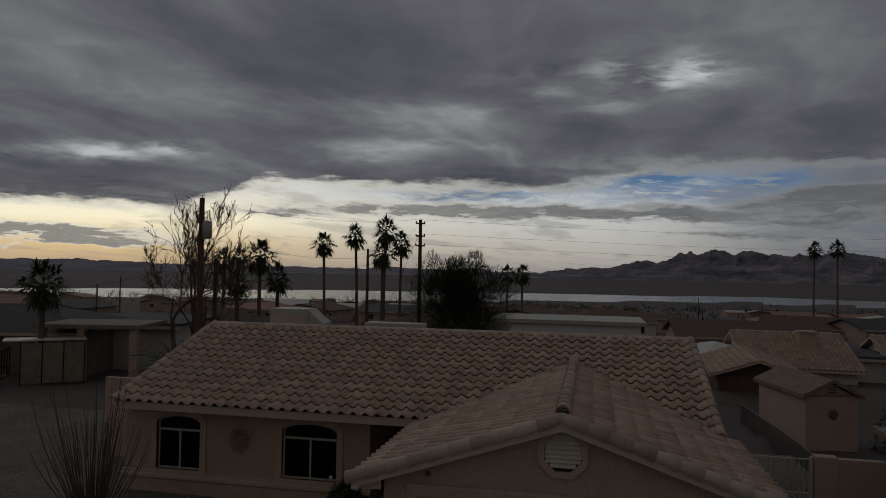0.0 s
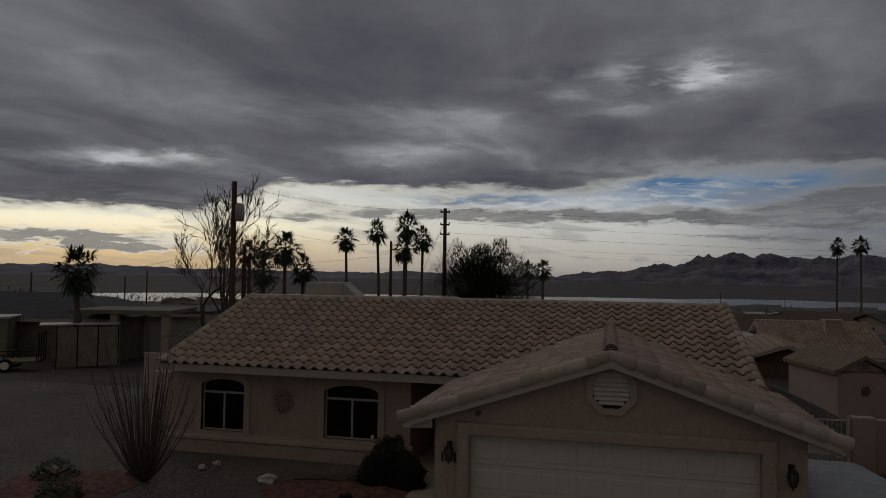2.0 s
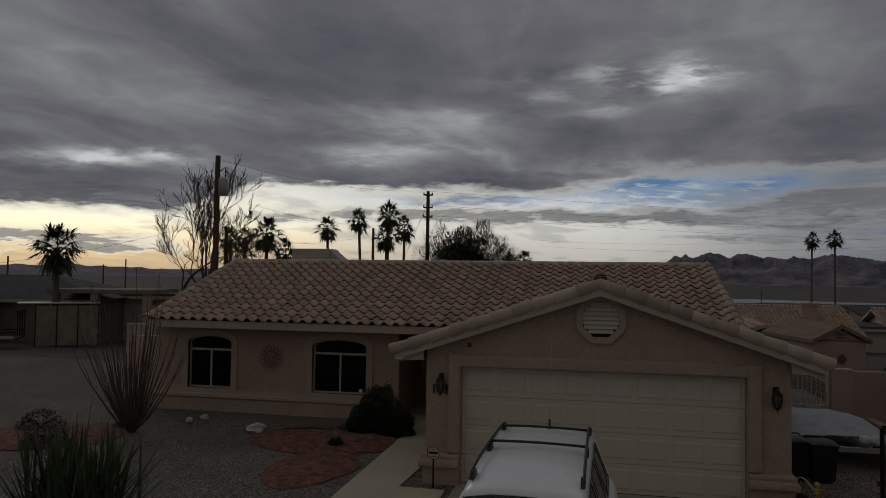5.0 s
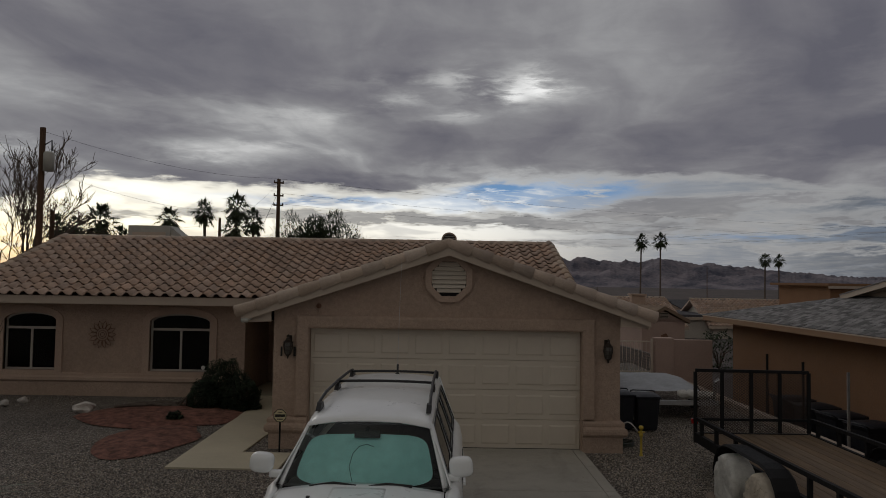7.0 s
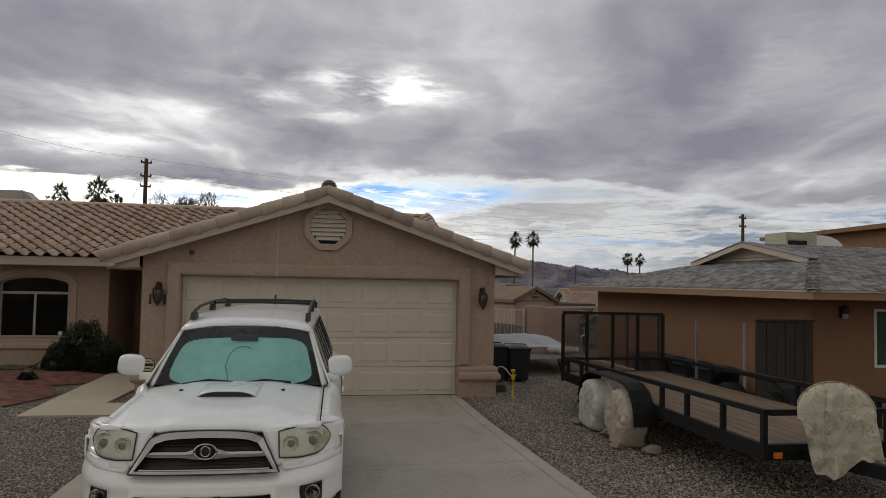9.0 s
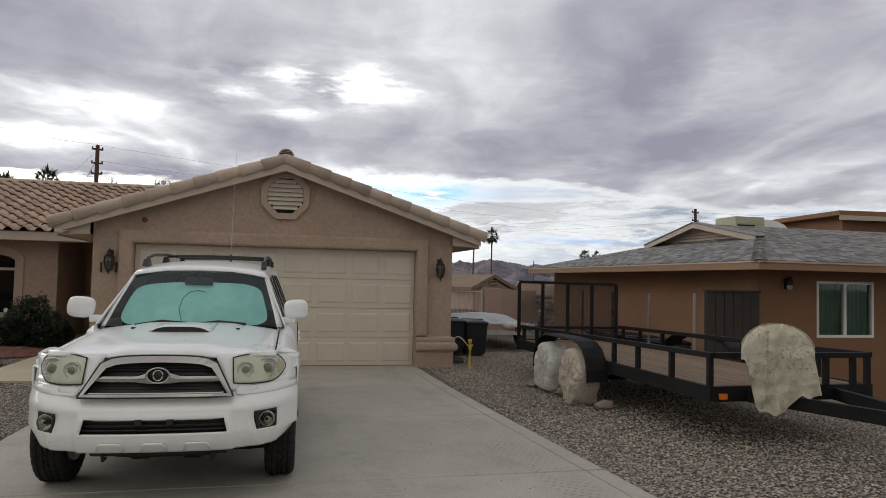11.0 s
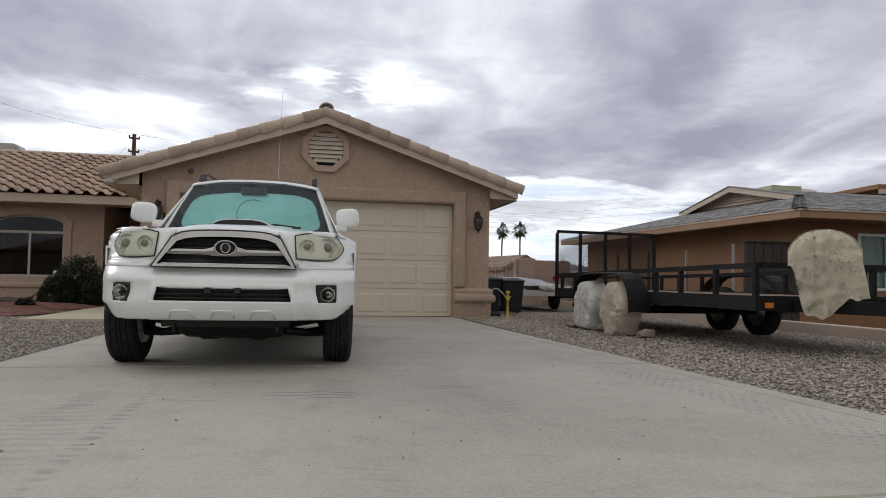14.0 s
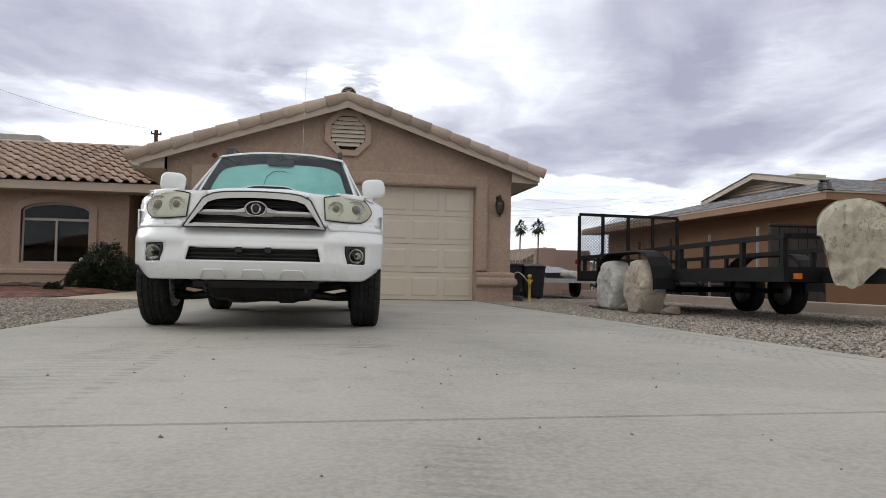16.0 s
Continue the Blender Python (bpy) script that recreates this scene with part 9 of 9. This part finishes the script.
hip_house("distant_house", 9.6, 60, 4.5, 5, 0.2, 0.95, 20, STUCCO_PALE, material("pale_roof", (0.6, 0.6, 0.58), 0.7, 0.08, 1), "white-roofed low house behind the roof")
hip_house("distant_house", 11.5, 84, 15, 10, -0.2, 1.25, 2, STUCCO_PINK, SHINGLE_BROWN, "red-brown roofed house behind the ridge", gable="x")
hip_house("distant_house", -1.5, 80, 15, 9, 1.0, 1.25, 0, WHITE, GREY_METAL, "flat pale-roofed house behind the ridge", gable="flat")
hip_house("distant_house", 1.5, 105, 12, 9, -0.4, 1.0, 4, STUCCO_PALE, SHINGLE_BROWN, "brown-roofed house far down the slope", windows=3)
hip_house("patio_house", -36.0, 55, 11, 8, 2.2, 2.5, 14, STUCCO_PALE, SHINGLE_DARK, "house with a flat pale patio roof", gable="flat")
hip_house("distant_house", -43.5, 54, 15, 9, 2.1, 3.5, 14, BOARD, SHINGLE_DARK, "grey-roofed house with pale walls", windows=3)
hip_house("distant_house", -29.5, 60, 10, 8, 1.6, 2.8, 0, STUCCO, SHINGLE_BROWN, "dark-roofed house behind the palms")
hip_house("distant_house", -12.0, 62, 12, 8, 1.2, 2.2, 0, STUCCO, SHINGLE_BROWN, "dark-roofed house behind the ridge")
hip_house("distant_house", 50.3, 42.25, 20, 9, 4.55, 4.7, -6, STUCCO_ORANGE, STUCCO_ORANGE, "orange stucco house with a flat parapet roof", gable="flat")
hip_house("distant_house", 28.8, 62, 4, 6, 3.0, 3.3, 8, STUCCO_ORANGE, STUCCO_ORANGE, "orange stucco block with a flat roof", gable="flat")
# houses over the street
for az, dist, w, e in ((150, 40, 15, 2.6), (180, 36, 17, 2.8), (208, 40, 16, 2.6)):
    hip_house("opposite_house", az, dist, w, 10, e, e + 1.5, 180 - az, STUCCO, TILE_RED, "tan stucco ranch house over the street", windows=3)
# open patio posts of the house to the west
px_, py_, pg_ = place(-36.7, 46)
pt = thing("patio_cover", pose(px_, py_, 0, 0, 0, 14), "flat pale patio roof on square posts", "patio cover")
part("roof_slab", box(-2.9, 2.9, -2.2, 2.2, 2.52, 2.75, 0.02), BOARD, pt)
for xx in (-2.6, -0.4, 2.5):
    part("post", box(xx - 0.2, xx + 0.2, -2.0, -1.6, pg_ - 0.3, 2.52), STUCCO, pt)
# small houses down to the shore
rs = random.Random(77)
roofs = [SHINGLE_BROWN, TILE_RED, SHINGLE_DARK, SHINGLE_BROWN, TILE_RED, GREY_METAL]
walls = [BOARD, STUCCO, STUCCO_PINK, STUCCO_ORANGE]
for k in range(90):
    az = rs.uniform(-52, 34)
    dist = 115 + 720 * rs.random() ** 1.5
    x, y, g = place(az, dist)
    w, d = rs.uniform(10, 17), rs.uniform(8, 11)
    e = g + rs.uniform(2.5, 3.0)
    hip_house("distant_house", az, dist, w, d, e, e + rs.uniform(0.9, 1.6), rs.uniform(-25, 25), rs.choice(walls), rs.choice(roofs), "small low house far down the slope", gable=rs.choice((False, "x", "y")), windows=rs.choice((2, 3)) if dist < 300 else 0)
# distant scrub and street trees, too many to count
sb = bmesh.new()
for k in range(900):
    az = rs.uniform(-56, 36)
    dist = 70 + 900 * rs.random() ** 1.3
    x, y, g = place(az, dist)
    s = rs.uniform(0.8, 2.6) * (2.0 if dist > 450 else 1 if dist > 120 else 0.7)
    for q in range(26):
        v = Vector((rs.gauss(0, 0.5), rs.gauss(0, 0.5), abs(rs.gauss(0.6, 0.4)))) * s
        dd = Vector((rs.uniform(-1, 1), rs.uniform(-1, 1), rs.uniform(-0.2, 1))).normalized() * s * 0.55
        blade(sb, Vector((x, y, g)) + v, Vector((x, y, g)) + v + dd, s * 0.30, 0.0, 1)
solid("distant_scrub", sb, LEAF_DARK, "dark scrub and street trees down the slope", "scrub", kind="stuff")

# ---------------------------------------------------------------- the lot to the west
wb = thing("storage_shed", pose(-36.0, 20.5, ground_z(-36, 20.5), 0, 0, 30), "cream metal storage container", "shed")
part("body", box(-2.6, 2.6, -1.2, 1.2, 0.05, 2.5, 0.04), BOARD, wb)
part("roof", box(-2.75, 2.75, -1.35, 1.35, 2.5, 2.62, 0.02), GREY_METAL, wb)
part("door", box(-0.6, 0.5, -1.23, -1.201, 0.1, 2.1), DARK, wb)
pn = thing("panel_fence", pose(-27.4, 20.3, ground_z(-27.4, 20.3) + 0.02, 0, 0, 40) @ Matrix.Diagonal((0.62, 1, 1, 1)), "sheet-panel enclosure with beige boards and posts", "fence")
for k in range(3):
    part("panel", box(-2.4 + k * 1.6, -0.9 + k * 1.6, -0.03, 0.03, 0.1, 2.2), BOARD, pn)
for k in range(4):
    part("post", box(-2.47 + k * 1.6, -2.39 + k * 1.6, -0.05, 0.05, 0.0, 2.3), BLACK_METAL, pn)
part("top_sheet", box(-3.8, 2.5, 0.1, 1.9, 2.3, 2.36), GREY_METAL, pn)
ut = thing("utility_trailer", pose(-29.9, 17.6, ground_z(-29.9, 17.6) + 0.03, 0, 0, -58), "small open utility trailer with a tall gate", "trailer")
part("bed", box(-0.85, 0.85, -1.5, 1.5, 0.45, 0.52), DECK, ut)
for x in (-0.85, 0.85):
    part("rail", beam((x, -1.5, 0.85), (x, 1.5, 0.85), 0.05, 0.05), BLACK_METAL, ut)
    for yy in (-1.45, 0.0, 1.45):
        part("post", beam((x, yy, 0.5), (x, yy, 0.83), 0.05, 0.05), BLACK_METAL, ut)
    part("wheel", T_TYRE, None, ut, at=pose(x * 1.2, 0.1, 0.335))
    part("rim", lathe([(0.2, -0.11), (0.2, 0.11), (0.0, 0.11)], 18, "x"), WHITE, ut, "white steel rim", at=pose(x * 1.2, 0.1, 0.335))
for z in (0.5, 1.9):
    part("gate_bar", beam((-0.85, 1.55, z), (0.85, 1.55, z), 0.05, 0.05), BLACK_METAL, ut)
for xx in (-0.85, -0.28, 0.28, 0.85):
    part("gate_bar", beam((xx, 1.55, 0.45), (xx, 1.55, 1.9), 0.05, 0.05), BLACK_METAL, ut)

# dish and roof plant beside the chimney of the tiled house
x, y, g = place(16.9, 60)
dish = thing("satellite_dish", pose(x, y, 0.05), "grey satellite dish on a short mast", "satellite dish")
part("mast", tube([(0, 0, -0.7), (0, 0, 0.0)], 0.03, 6), STEEL, dish)
part("bowl", lathe([(0.0, 0.08), (0.2, 0.06), (0.38, 0.0), (0.39, 0.01), (0.2, 0.08), (0.0, 0.1)], 20, "y"), GREY_METAL, dish, at=pose(0, -0.1, 0.1, -20, 0, 0), smooth=True)
x, y, g = place(17.6, 64)
low_roof = hip_house("distant_house", 17.9, 64, 6.0, 9, 0.35, 0.6, -3, STUCCO_PALE, SHINGLE_DARK, "dark flat-roofed wing beside the tiled house", gable="flat")
c4 = thing("rooftop_cooler", pose(x - 0.6, y - 1.0, 0.53), "dark rooftop cooler beside a chimney", "air conditioner")
part("cabinet", box(-0.75, 0.75, -0.6, 0.6, 0.0, 0.95, 0.03), SHINGLE_DARK, c4)
part("louvre", box(-0.6, 0.6, -0.615, -0.602, 0.2, 0.8), DARK, c4)
# ---------------------------------------------------------------- loose stones on the yard
def stones(name, count, x0, x1, y0, y1, keep, mat, seed, lo, hi, label, lift=0.0):
    r = np.random.default_rng(seed)
    base = np.array([(1, 0, 0), (-1, 0, 0), (0, 1, 0), (0, -1, 0), (0, 0, 1), (0, 0, -0.6)])
    tri = [(0, 2, 4), (2, 1, 4), (1, 3, 4), (3, 0, 4), (2, 0, 5), (1, 2, 5), (3, 1, 5), (0, 3, 5)]
    verts, faces = [], []
    n = 0
    while n < count:
        x, y = r.uniform(x0, x1), r.uniform(y0, y1)
        if not keep(x, y):
            continue
        s = r.uniform(lo, hi)
        a = r.uniform(0, 6.28)
        c, q = math.cos(a), math.sin(a)
        k = len(verts)
        for v in base:
            vx, vy, vz = v * s * r.uniform(0.7, 1.25, 3) * (1.15, 0.85, 0.75)
            verts.append((x + vx * c - vy * q, y + vx * q + vy * c, lift + s * 0.25 + vz))
        faces += [tuple(k + i for i in t) for t in tri]
        n += 1
    me = bpy.data.meshes.new(name)
    me.from_pydata(verts, [], faces)
    me.materials.append(mat)
    ob = new(name, me)
    return tagged(ob, label, "gravel", kind="stuff")


STONE = material("gravel_stone", (0.37, 0.325, 0.272), 0.92, 0.25, 30, spread=0.42)
free_right = lambda x, y: x > drive_right(y) + 0.14 and x < 6.98
stones("loose_gravel", 38000, 2.6, 6.98, -12.0, 2.5, free_right, STONE, 3, 0.008, 0.018, "loose grey and tan gravel stones")
stones("loose_gravel", 17000, -6.5, -2.55, -10.5, -0.6, lambda x, y: x < drive_left(y) - 0.03 and not (x > -4.45 and y > -1.55), STONE, 4, 0.008, 0.018, "loose grey and tan gravel stones")
# grit and small stains of dirt on the slabs
stones("drive_grit", 260, -2.4, 2.6, -12.4, -0.3, lambda x, y: True, ROCK_DARK, 6, 0.003, 0.008, "dark grit scattered over the concrete", 0.012)
